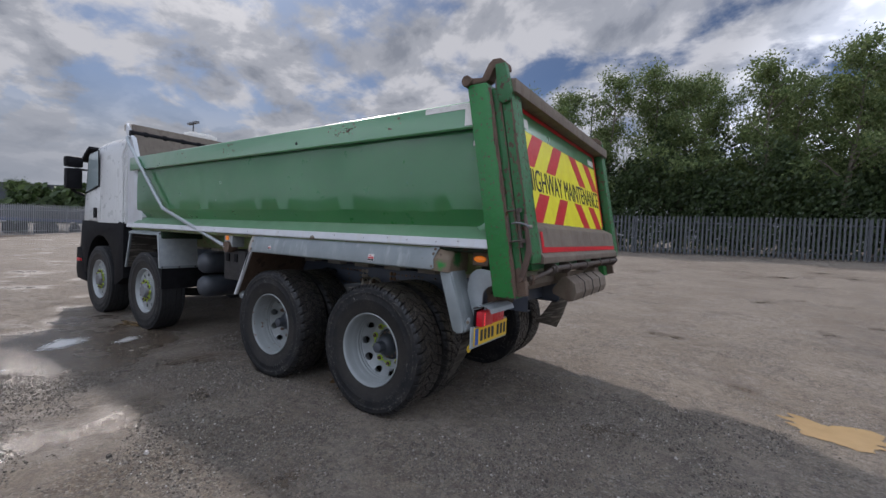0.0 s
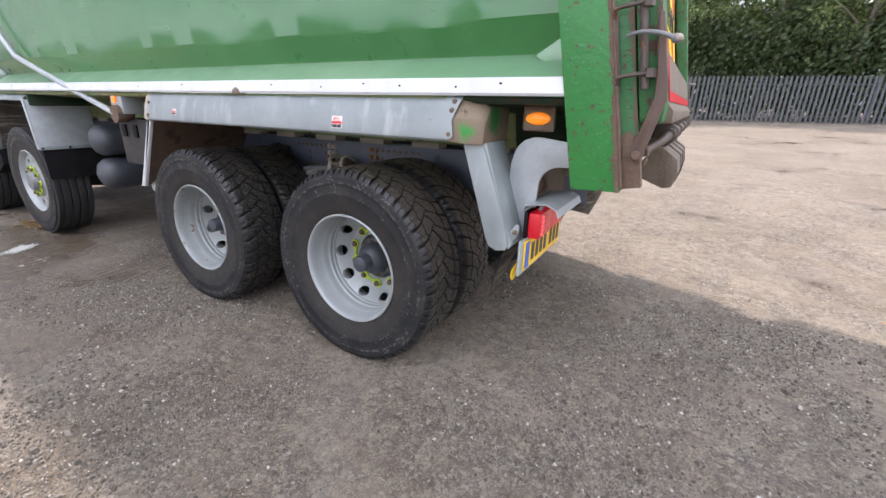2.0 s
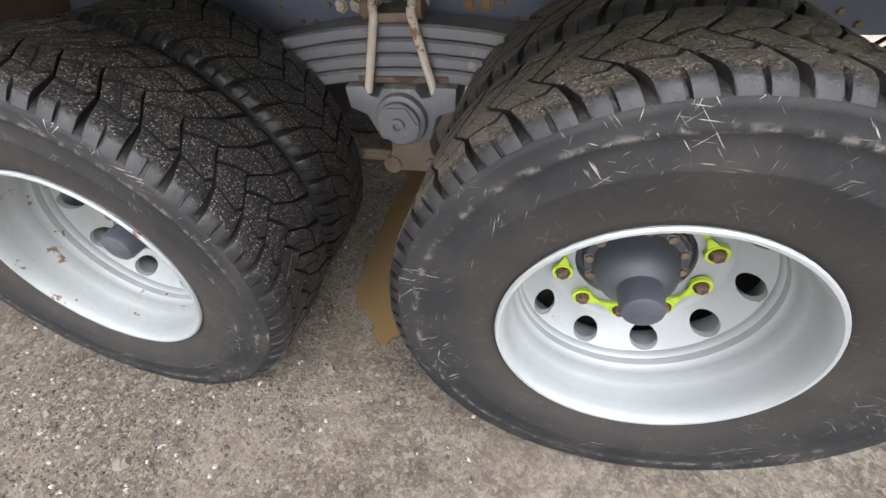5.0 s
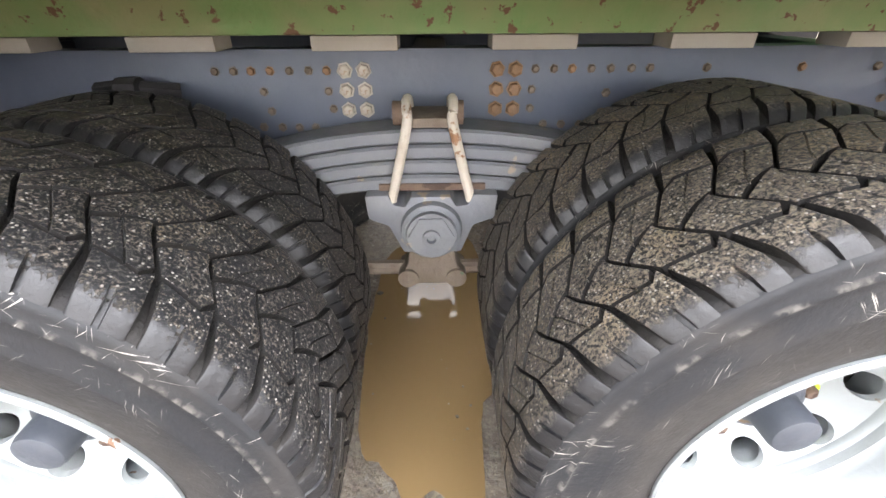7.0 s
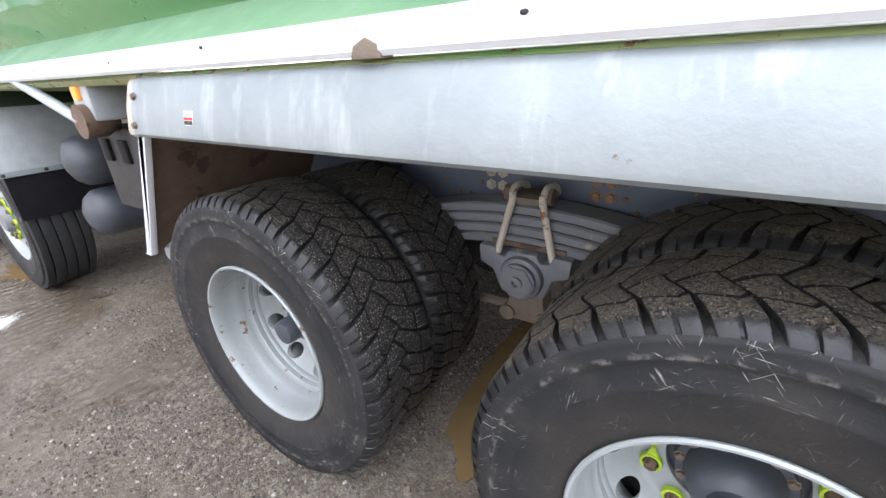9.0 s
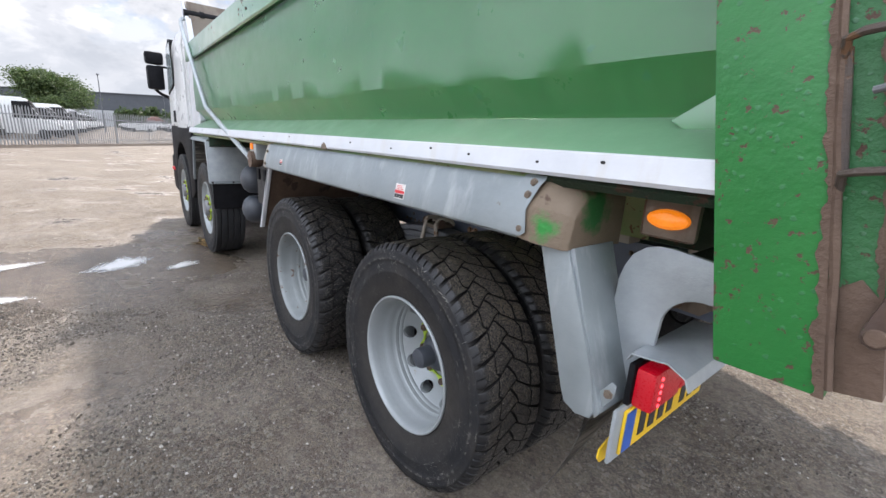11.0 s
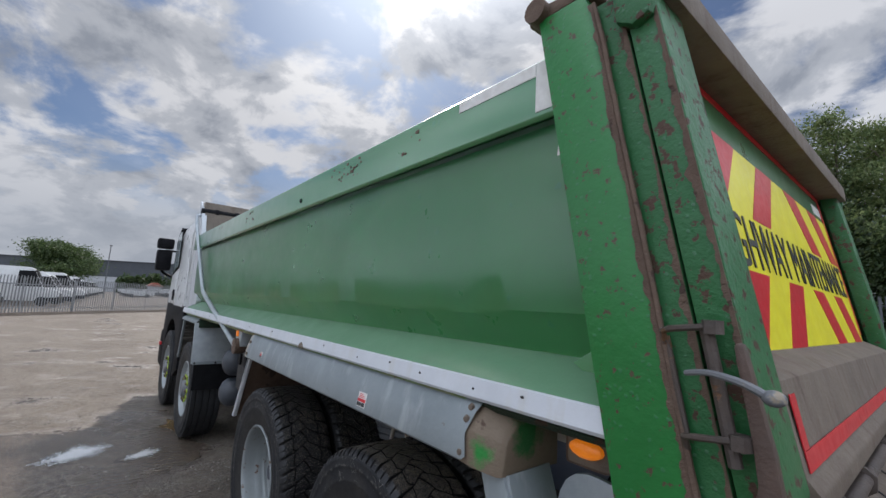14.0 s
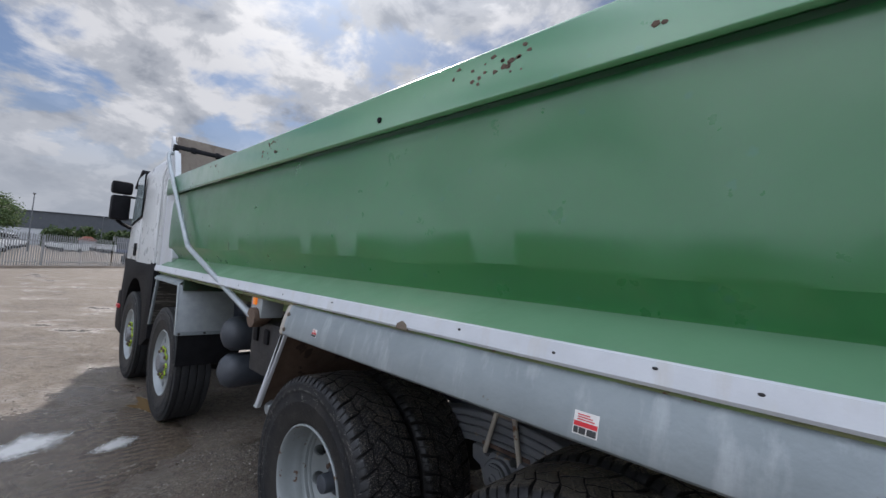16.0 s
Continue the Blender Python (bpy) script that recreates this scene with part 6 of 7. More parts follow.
    for v in bm.verts:
        v.co = Vector((v.co.x * 1.02 + 0.906, -s * (1.10 - v.co.y), v.co.z * 0.50 + 1.296))
    part("marker_lens", bm, AMBER, mk, "lit amber side marker lens")
    # hanging rubber flap
    bm = B()
    rows = []
    A, Bq, C, D = Vector((0.85, 1.17, 0.82)), Vector((0.82, 0.76, 0.85)), Vector((0.593, 0.758, 0.532)), Vector((0.698, 1.178, 0.413))
    for q in range(9):
        t = q / 8
        row = []
        for k in range(8):
            u = k / 7
            p = A.lerp(Bq, u).lerp(D.lerp(C, u), t)
            p.x += 0.03 * math.sin(3.1 * u) + 0.02 * math.sin(2.5 * t)
            row.append(bm.verts.new((p.x, -s * p.y, p.z)))
        rows.append(row)
    for a, b in zip(rows, rows[1:]):
        for k in range(7):
            bm.faces.new((a[k], a[k + 1], b[k + 1], b[k]))
    bmesh.ops.solidify(bm, geom=bm.faces[:], thickness=0.008)
    part("mud_flap", bm, FLAP, truck, "worn black rubber mud flap")
# number plate: yellow, with its characters as plain bars
plate = part("number_plate", (lambda bm: (box(bm, 0.915, 0.922, -1.165, -0.665, 0.705, 0.828, 0.002), bm)[1])(B()), PLATE_YELLOW, truck, "yellow rear number plate")
bm = B()
box(bm, 0.905, 0.914, -1.20, -0.655, 0.69, 0.838, 0.002)
part("plate_backing", bm, GALV, plate)
bm = B()
box(bm, 0.9225, 0.924, -1.16, -1.115, 0.71, 0.823)
part("plate_band", bm, BLUE, plate)
for k in range(7):
    y = -1.085 + 0.055 * k + (0.03 if k > 3 else 0)
    bm = B()
    box(bm, 0.9225, 0.924, y, y + 0.034, 0.728, 0.805)
    part("plate_bar", bm, INK, plate)
bm = B()
prism(bm, [(-1.145, 0.655), (-1.17, 0.655), (-1.185, 0.675), (-1.18, 0.70), (-1.10, 0.73), (-1.06, 0.73)], "x", 0.875, 0.88, 0.002)
part("yellow_tag", bm, PLATE_YELLOW, truck)
# stickers on the near rail
def on_rail(z, off):
    return -(1.250 + (1.280 - z) * 0.2054) - off


for x, z, w in ((0.03, 1.254, 0.031), (-1.29, 1.262, 0.020)):
    def label_part(name, x0, x1, z0, z1, off, mat, parent, text=""):
        bm = B()
        prism(bm, [(on_rail(z0, off), z0), (on_rail(z1, off), z1), (on_rail(z1, off + 0.001), z1), (on_rail(z0, off + 0.001), z0)], "x", x0, x1)
        return part(name, bm, mat, parent, text)
    st = label_part("sticker", x - w, x + w, z - w * 0.85, z + w * 0.85, 0.0006, STICKER, truck, "small white and red sticker")
    label_part("red_band", x - w * 0.95, x + w * 0.95, z - w * 0.22, z + w * 0.12, 0.0018, RED_TAPE, st)
    for a, b in ((-0.92, -0.55), (-0.48, 0.05), (0.16, 0.90)):
        label_part("dark_panel", x + w * a, x + w * b, z - w * 0.76, z - w * 0.30, 0.0018, INK, st)
    for k in range(3):
        label_part("print_line", x - w * 0.7, x + w * (0.7 - 0.2 * k), z + w * (0.24 + 0.18 * k), z + w * (0.31 + 0.18 * k), 0.0018, RED_TAPE, st)
# rubber stop showing above the rail
bm = B()
prism(bm, [(-0.735, 1.368), (-0.728, 1.39), (-0.70, 1.402), (-0.672, 1.39), (-0.665, 1.368)], "y", -1.236, -1.20, 0.004)
part("stop_block", bm, MUD_STEEL, truck)

# steer axle mudguards, tanks and boxes ----------------------------------
for s in (-1, 1):
    Y = lambda a, b: sorted((-s * a, -s * b))
    bm = B()
    sheet(bm, mirrored([(-1.13, 1.352), (-1.205, 1.335), (-1.245, 1.31), (-1.245, 1.29)], s), "x", -4.62, -3.70, 0.004 * -s)
    guard = part("front_mudguard", bm, ALU, truck, "dull aluminium mudguard over the second axle")
    bm = B()
    sheet(bm, [(-4.80, 0.80), (-4.63, 1.33)], "y", *Y(1.20, 0.50), 0.006)
    part("splash_panel", bm, FLAP, guard)
    bm = B()
    prism(bm, [(-4.815, 0.80), (-4.78, 0.80), (-4.605, 1.32), (-4.64, 1.33)], "y", *Y(1.225, 1.20), 0.003)
    part("panel_edge", bm, ALU, guard)
    bm = B()
    prism(bm, [(-3.70, 1.30), (-3.685, 1.30), (-3.63, 0.875), (-3.645, 0.875)], "y", *Y(1.24, 0.78), 0.003)
    prism(bm, [(-3.72, 1.31), (-3.685, 1.31), (-3.63, 0.875), (-3.665, 0.875)], "y", *Y(1.25, 1.235), 0.003)
    part("rear_panel", bm, GALV, guard, "grey rear splash panel")
    bm = B()
    box(bm, -3.642, -3.626, *Y(1.24, 0.78), 0.868, 0.898, 0.002)
    part("clamp_strip", bm, ALU, guard)
    for yy in (1.22, 1.02, 0.82):
        bm = B()
        lathe(bm, [(0.0, 0.0), (0.012, 0.0), (0.010, 0.008), (0.0, 0.009)], 8, (-3.6262, -s * yy, 0.883), "x")
        part("strip_bolt", bm, DARK_STEEL, guard)
    bm = B()
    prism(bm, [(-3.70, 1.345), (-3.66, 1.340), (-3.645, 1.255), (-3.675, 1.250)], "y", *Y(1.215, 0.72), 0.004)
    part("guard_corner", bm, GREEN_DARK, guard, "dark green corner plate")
    bm = B()
    box(bm, -3.655, -3.645, *Y(1.22, 0.70), 0.60, 0.88, 0.003)
    part("mud_flap", bm, BLACK, guard)
for z in (0.985, 0.70):
    bm = B()
    lathe(bm, [(0.0, -1.10), (0.05, -1.095), (0.10, -1.07), (0.128, -1.03), (0.132, -0.98), (0.132, -0.45), (0.10, -0.40), (0.0, -0.39)], 32, (-2.95, 0, z))
    part("air_tank", bm, DARK_HUB, truck, "dark painted air tank")
bm = B()
box(bm, -2.34, -1.93, -1.12, -0.5, 0.86, 1.19, 0.012)
bx = part("battery_box", bm, DARK_STEEL, truck, "dark grey battery box")
for x in (-2.28, -2.12):
    bm = B()
    box(bm, x, x + 0.06, -1.135, -1.12, 1.06, 1.15, 0.006)
    part("box_catch", bm, BLACK, bx)
bm = B()
box(bm, -2.22, -2.06, -1.19, -1.05, 1.225, 1.36, 0.012)
mk = part("marker_box", bm, GALV, truck)
bm = B()
box(bm, -2.17, -2.12, -1.203, -1.19, 1.30, 1.345, 0.008)
part("marker_lens", bm, AMBER, mk)
bm = B()
lathe(bm, [(0.0, -1.16), (0.03, -1.155), (0.045, -1.13), (0.045, -1.0), (0.0, -0.99)], 20, (-1.93, 0, 0.72))
part("dust_cap", bm, GALV, truck)

# cab --------------------------------------------------------------------
def cab_shell():
    """Rings from rear to front, each a rounded section."""
    bm = B()
    def section(x, zt, w, zb):
        top = [(w - 0.02, zt - 0.30), (w - 0.05, zt - 0.14), (w - 0.13, zt - 0.045), (w - 0.30, zt)]
        pts = [(w, zb), (w, (zb + zt) / 2 - 0.1)] + top
        return [bm.verts.new((x + 0.10 * (z - 1.4) * (1 if x < -6.0 else 0), -y, z)) for y, z in pts] + [bm.verts.new((x + 0.10 * (z - 1.4) * (1 if x < -6.0 else 0), y, z)) for y, z in pts[::-1]]
    rings = [section(*a) for a in ((-4.93, 2.66, 1.13, 1.42), (-4.95, 2.70, 1.18, 1.42), (-5.2, 2.74, 1.20, 1.42), (-5.7, 2.75, 1.20, 1.42), (-6.3, 2.73, 1.19, 1.42), (-6.62, 2.68, 1.17, 1.05), (-6.78, 2.60, 1.10, 0.95), (-6.85, 2.52, 0.98, 0.95))]
    for a, b in zip(rings, rings[1:]):
        for k in range(len(a)):
            q = (k + 1) % len(a)
            bm.faces.new((a[k], b[k], b[q], a[q]))
    bm.faces.new(rings[0]); bm.faces.new(rings[-1][::-1])
    return bm


cab = part("cab", cab_shell(), CAB_WHITE, truck, "white day cab", 40)
for s in (-1, 1):
    Y = lambda a, b: sorted((-s * a, -s * b))
    bm = B()
    prism(bm, [(-5.90, 1.985), (-6.49, 1.885), (-6.44, 2.10), (-6.35, 2.48), (-6.28, 2.53), (-5.92, 2.555)], "y", *Y(1.198, 1.212), 0.004)
    win = part("door_window", bm, BLACK, cab, "black framed side window")
    bm = B()
    prism(bm, [(-5.912, 2.0), (-6.455, 1.91), (-6.405, 2.10), (-6.325, 2.46), (-6.27, 2.505), (-5.932, 2.54)], "y", *Y(1.2125, 1.2155))
    part("pane", bm, CAB_GLASS, win)
    bm = B()
    prism(bm, [(-5.86, 1.44), (-6.58, 1.44), (-6.50, 1.87), (-5.86, 1.965)], "y", *Y(1.196, 1.206), 0.004)
    door = part("cab_door", bm, CAB_WHITE, cab)
    bm = B()
    box(bm, -6.10, -5.98, *Y(1.206, 1.216), 1.49, 1.65, 0.014)
    part("door_handle", bm, BLACK, door)
    bm = B()
    tube(bm, [(-5.0, -s * 1.19, 1.43), (-5.0, -s * 1.2, 2.4), (-5.02, -s * 1.15, 2.6)], 0.012, 8)
    part("rear_seam", bm, CAB_WHITE, cab)
    # wheel arch and steps
    bm = B()
    arch = [(-5.88 + 0.60 * math.cos(a), 0.60 + 0.62 * math.sin(a)) for a in (radians(q) for q in range(-10, 191, 12))]
    prism(bm, [(-4.96, 1.44), (-4.96, 0.62), (-5.22, 0.50)] + arch + [(-6.70, 0.62), (-6.80, 0.95), (-6.70, 1.44)], "y", *Y(1.195, 0.95), 0.004)
    part("wheel_arch", bm, BLACK, cab, "black plastic wheel arch")
    bm = B()
    prism(bm, [(-6.45, 0.42), (-6.92, 0.45), (-6.98, 0.60), (-6.95, 0.98), (-6.72, 1.0), (-6.62, 0.72)], "y", *Y(1.20, 0.0), 0.02)
    part("bumper", bm, BLACK, cab)
    bm = B()
    box(bm, -6.86, -6.70, *Y(1.225, 1.15), 0.75, 0.80, 0.01)
    part("corner_lamp", bm, RED_TAPE, cab)
    # mirrors on tubular arms
    bm = B()
    box(bm, -6.67, -6.51, *Y(1.45, 1.24), 1.95, 2.28, 0.035)
    mirror = part("mirror", bm, BLACK, cab, "large black mirror housing")
    bm = B()
    box(bm, -6.66, -6.51, *Y(1.46, 1.23), 2.30, 2.47, 0.04)
    part("wide_mirror", bm, BLACK, mirror)
    bm = B()
    tube(bm, [(-6.45, -s * 1.20, 2.26), (-6.60, -s * 1.32, 2.28)], 0.016, 8)
    part("mirror_arm", bm, BLACK, mirror)
    bm = B()
    tube(bm, [(-6.55, -s * 1.18, 1.84), (-6.62, -s * 1.3, 1.90), (-6.60, -s * 1.36, 1.95)], 0.022, 8)
    part("mirror_arm", bm, BLACK, mirror)
bm = B()
prism(bm, [(-6.55, 2.64), (-6.86, 2.50), (-6.98, 2.44), (-6.97, 2.47), (-6.80, 2.58), (-6.58, 2.68)], "y", -1.15, 1.15, 0.006)
part("sun_visor", bm, BLACK, cab)
bm = B()
box(bm, -6.865, -6.845, -0.95, 0.95, 1.75, 2.45, 0.01)
part("windscreen", bm, GLASS, cab)


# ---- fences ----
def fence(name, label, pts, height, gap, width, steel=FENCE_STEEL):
    f = thing(name, label, "fence", at=(0, 0, 0))
    bm = B()
    w = width / 2
    prism(bm, [(-w, 0.0), (-w * 0.6, -0.02), (-w * 0.2, -0.005), (w * 0.2, -0.005), (w * 0.6, -0.02), (w, 0.0), (w * 0.6, -0.012), (-w * 0.6, -0.012)], "z", 0.06, height - 0.12)
    for x0, x1, xm in ((-w, -w * 0.35, -w * 0.7), (-w * 0.3, w * 0.3, 0), (w * 0.35, w, w * 0.7)):
        prism(bm, [(x0, height - 0.12), (x1, height - 0.12), (xm, height)], "y", -0.014, -0.008)
    pale = mesh_of("pale", bm, steel)
    for (x0, y0), (x1, y1) in zip(pts, pts[1:]):
        d = math.hypot(x1 - x0, y1 - y0)
        ang = math.degrees(math.atan2(y1 - y0, x1 - x0))
        n = int(d / gap)
        for k in range(n):
            t = (k + 0.5) / n
            x, y = lerp(x0, x1, t), lerp(y0, y1, t)
            o = put("pale", pale, f, pose(x, y, yard_z(x, y), random.uniform(-0.2, 0.2), random.uniform(-0.25, 0.25), ang))
        for zr in (0.35, height - 0.45):
            bm = B()
            for a, b in (((x0, y0), (x1, y1)),):
                za, zb = yard_z(*a) + zr, yard_z(*b) + zr
                tube(bm, [(a[0], a[1], za), (b[0], b[1], zb)], 0.03, 4)
            part("rail", bm, steel, f)
        m = max(1, int(d / 2.75))
        for k in range(m + 1):
            x, y = lerp(x0, x1, k / m), lerp(y0, y1, k / m)
            bm = B()
            box(bm, x - 0.035, x + 0.035, y + 0.03, y + 0.09, yard_z(x, y) - 0.05, yard_z(x, y) + height - 0.1)
            part("post", bm, steel, f)
    return f


FA, FB = (-16.0, 21.0), (36.0, 33.8)
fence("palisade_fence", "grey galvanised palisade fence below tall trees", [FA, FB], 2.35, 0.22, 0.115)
fence("palisade_fence", "weathered steel palisade fence before parked vehicles", [(-14.0, -16.3), (-37.5, 2.4)], 2.0, 0.165, 0.075, SUNLIT_STEEL)
fence("palisade_fence", "weathered steel palisade fence before a flatbed lorry", [(-37.5, 2.4), (-44.0, 9.6), (-16.0, 21.0)], 2.3, 0.17, 0.080, SUNLIT_STEEL)
bm = B()
for (ax, ay), (bx_, by) in (((-14.0, -16.3), (-37.5, 2.4)), ((-37.5, 2.4), (-44.0, 9.6))):
    d = Vector((bx_ - ax, by - ay, 0)).normalized()
    nrm = Vector((-d.y, d.x, 0)) * 0.22
    rows = [[bm.verts.new(Vector((px, py, 0)) + nrm * k + Vector((0, 0, z))) for k, z in ((-1.6, -0.05), (-0.9, 0.13), (0.9, 0.15), (1.6, -0.05))] for px, py in ((ax, ay), (bx_, by))]
    for k in range(3):
        bm.faces.new((rows[0][k], rows[0][k + 1], rows[1][k + 1], rows[1][k]))
    bm.faces.new(rows[0]); bm.faces.new(rows[1][::-1])
tagged(finish("kerb", bm, MUD_STEEL), "low earth-stained kerb below the fence", "kerb", kind="structure")


# ---- trees ----
def tree_meshes(seed, height, spread, clumps, per, first=0.25, leaf=0.15):
    """Trunk with limbs as one mesh, and a crown of many small leaves as another."""
    rnd = random.Random(seed)
    bm = B()
    trunk = [Vector((0, 0, -0.3))]
    for k in range(1, 9):
        trunk.append(Vector((trunk[-1].x + rnd.uniform(-0.18, 0.18), trunk[-1].y + rnd.uniform(-0.18, 0.18), height * 0.92 * k / 8)))
    tube(bm, trunk, [0.16 * height / 10 * (1 - 0.11 * k) for k in range(9)], 8)
    tips = []
    for k in range(22):
        t = first + (1 - first) * (k + rnd.random()) / 22
        i = min(int(t * 8), 7)
        p = trunk[i].lerp(trunk[i + 1], t * 8 - i)
        a, lift = rnd.uniform(0, 6.28), rnd.uniform(0.5, 1.3)
        ln = spread * (1.15 - 0.75 * t) * rnd.uniform(0.6, 1.1)
        q = p + Vector((math.cos(a), math.sin(a), lift)).normalized() * ln * 0.55
        r = q + Vector((math.cos(a + rnd.uniform(-0.6, 0.6)), math.sin(a + rnd.uniform(-0.6, 0.6)), lift * 0.7)).normalized() * ln * 0.55
        tube(bm, [p, q, r], [0.045 * height / 10, 0.028 * height / 10, 0.008], 5)
        tips += [q.lerp(r, rnd.random()) for _ in range(2)] + [p.lerp(q, rnd.uniform(0.5, 1)), r]
        for _ in range(3):
            b0 = p.lerp(r, rnd.uniform(0.35, 0.9))
            e = b0 + Vector((rnd.gauss(0, 1), rnd.gauss(0, 1), rnd.gauss(0.5, 0.7))).normalized() * ln * rnd.uniform(0.2, 0.45)
            tube(bm, [b0, e], [0.018, 0.006], 4)
            tips.append(e)
    wood = mesh_of("trunk", bm, BARK)
    vs, fs = [], []
    for _ in range(clumps):
        c = rnd.choice(tips) + Vector((rnd.gauss(0, 0.22), rnd.gauss(0, 0.22), rnd.gauss(0, 0.18)))
        size = rnd.uniform(0.16, 0.42) * spread / 2.6
        for _ in range(per):
            o = c + Vector((rnd.gauss(0, size), rnd.gauss(0, size), rnd.gauss(0, size * 0.7)))
            u = Vector((rnd.gauss(0, 1), rnd.gauss(0, 1), rnd.gauss(0, 0.6))).normalized()
            v = u.orthogonal().normalized()
            v = (Matrix.Rotation(rnd.uniform(0, 6.28), 3, u) @ v)
            w = u.cross(v)
            s = leaf * rnd.uniform(0.6, 1.3)
            i = len(vs)
            vs += [o - v * s * 0.9, o + w * s * 0.42, o + v * s * 0.9, o - w * s * 0.42]
            fs.append((i, i + 1, i + 2, i + 3))
    crown = bpy.data.meshes.new("crown")
    crown.from_pydata([tuple(v) for v in vs], [], fs)
    return wood, crown


def with_leaf(me, mat):
    c = me.copy()
    c.materials.append(mat)
    return c


KINDS = [tree_meshes(11, 12.5, 3.0, 190, 80, 0.20, 0.105), tree_meshes(12, 11.5, 2.7, 170, 80, 0.22, 0.10), tree_meshes(13, 13.0, 3.3, 170, 84, 0.24, 0.11)]
CROWNS = [with_leaf(c, LEAF) for _, c in KINDS]


def tree(x, y, z, k, scale, turn, label, group="", dark=False):
    t = thing("tree", label, "tree", group, at=(x, y, z))
    m = Matrix.Rotation(radians(turn), 4, "Z") @ Matrix.Scale(scale, 4)
    put("trunk", KINDS[k][0], t, m)
    put("crown", CROWNS[k], t, m)


def along_fence(s, back):
    x, y = lerp(FA[0], FB[0], s), lerp(FA[1], FB[1], s)
    nx, ny = -(FB[1] - FA[1]), FB[0] - FA[0]
    d = math.hypot(nx, ny)
    return x + nx / d * back, y + ny / d * back


rnd = random.Random(21)
for i, (s, back, k, sc) in enumerate(((0.03, 4, 1, 0.9), (0.10, 5, 0, 0.95), (0.17, 4, 2, 0.9), (0.235, 4.5, 0, 0.98), (0.285, 4.0, 2, 0.96), (0.32, 3.5, 1, 1.04), (0.355, 6, 2, 0.95), (0.40, 3.2, 1, 1.08), (0.445, 5.5, 0, 0.92), (0.48, 3.0, 2, 0.98), (0.53, 4.5, 1, 1.12), (0.57, 3.2, 0, 1.05), (0.62, 5.5, 2, 1.0), (0.67, 3.5, 1, 1.1), (0.73, 4.5, 0, 1.05), (0.80, 4, 2, 1.0), (0.88, 4, 1, 1.05), (0.96, 4, 0, 1.0), (0.46, 8.5, 2, 0.95), (0.505, 7.5, 1, 1.0), (0.55, 8.0, 0, 0.95), (0.595, 8.0, 2, 0.95), (0.65, 8.0, 0, 0.95))):
    x, y = along_fence(s, back)
    tree(x, y, yard_z(x, y), k, sc, rnd.uniform(0, 360), "tall slender broadleaf tree behind the palisade fence", "trees behind the fence")


def thicket(name, label, pts, height, depth, per_metre, leaf, mat, seed):
    """Tangled undergrowth as one mass of leaves with a broken top."""
    r = random.Random(seed)
    vs, fs = [], []
    for (x0, y0), (x1, y1) in zip(pts, pts[1:]):
        d = math.hypot(x1 - x0, y1 - y0)
        nx, ny = -(y1 - y0) / d, (x1 - x0) / d
        for _ in range(int(d * per_metre)):
            t, b = r.random(), r.random() * depth
            x, y = lerp(x0, x1, t) + nx * b, lerp(y0, y1, t) + ny * b
            top = height * (0.72 + 0.55 * noise.noise((x * 0.33, y * 0.33, seed)) + 0.25 * noise.noise((x * 1.1, y * 1.1, seed)))
            z = yard_z(x, y) + max(0.3, top) * r.random() ** 0.7
            o = Vector((x, y, z))
            u = Vector((r.gauss(0, 1), r.gauss(0, 1), r.gauss(0, 0.7))).normalized()
            v = u.orthogonal().normalized()
            w = u.cross(v)
            s = leaf * r.uniform(0.6, 1.4)
            i = len(vs)
            vs += [tuple(o - v * s), tuple(o + w * s * 0.55), tuple(o + v * s), tuple(o - w * s * 0.55)]
            fs.append((i, i + 1, i + 2, i + 3))
    me = bpy.data.meshes.new(name)
    me.from_pydata(vs, [], fs)
    me.materials.append(mat)
    tagged(new(name, me), label, "bushes", kind="stuff")


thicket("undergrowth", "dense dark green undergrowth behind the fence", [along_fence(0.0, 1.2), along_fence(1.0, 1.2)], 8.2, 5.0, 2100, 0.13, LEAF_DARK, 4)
thicket("far_wood", "distant line of dark green trees", [(-92.0, 12.0), (-86.0, 28.0), (-62.0, 52.0), (-30.0, 60.0)], 7.0, 5.0, 230, 0.6, LEAF_DARK, 9)

thicket("far_scrub", "low belt of dark green scrub beyond the car park", [(-152.0, 1.5), (-150.0, 26.0)], 6.2, 6.0, 420, 0.5, LEAF_DARK, 19)
# added hedge, out of view: closes the near side and blocks low sky
thicket("unseen_hedge", "unseen dark green hedge added to close the yard behind the camera", [(80.0, -36.0), (-60.0, -36.0)], 3.2, 3.0, 120, 0.6, LEAF_DARK, 14)

# the round tree beyond the parked vans
WOOD_L, CROWN_L = tree_meshes(31, 8.0, 4.4, 420, 90, 0.16, 0.15)
CROWN_L.materials.append(LEAF_MID)
for x, y, sc in ((-108.0, -8.6, (1.75, 1.75, 1.14)), (-104.0, 17.0, (0.9, 0.9, 0.9))):
    t = thing("tree", "broad dark green tree beyond the parked vehicles", "tree", at=(x, y, 0))
    put("trunk", WOOD_L, t, Matrix.Diagonal((*sc, 1)))
    put("crown", CROWN_L, t, Matrix.Diagonal((*sc, 1)))

# ---- far buildings, lamp masts and parked vehicles ----
CLAD = material("grey_cladding", (0.30, 0.31, 0.32), (0.36, 0.37, 0.38), 0.6, 0, 0.5, 0.1, 2)
ROOF_DARK = material("dark_roof", (0.045, 0.05, 0.058), (0.06, 0.066, 0.075), 0.85, 0, 0.5, 0.1, 2)


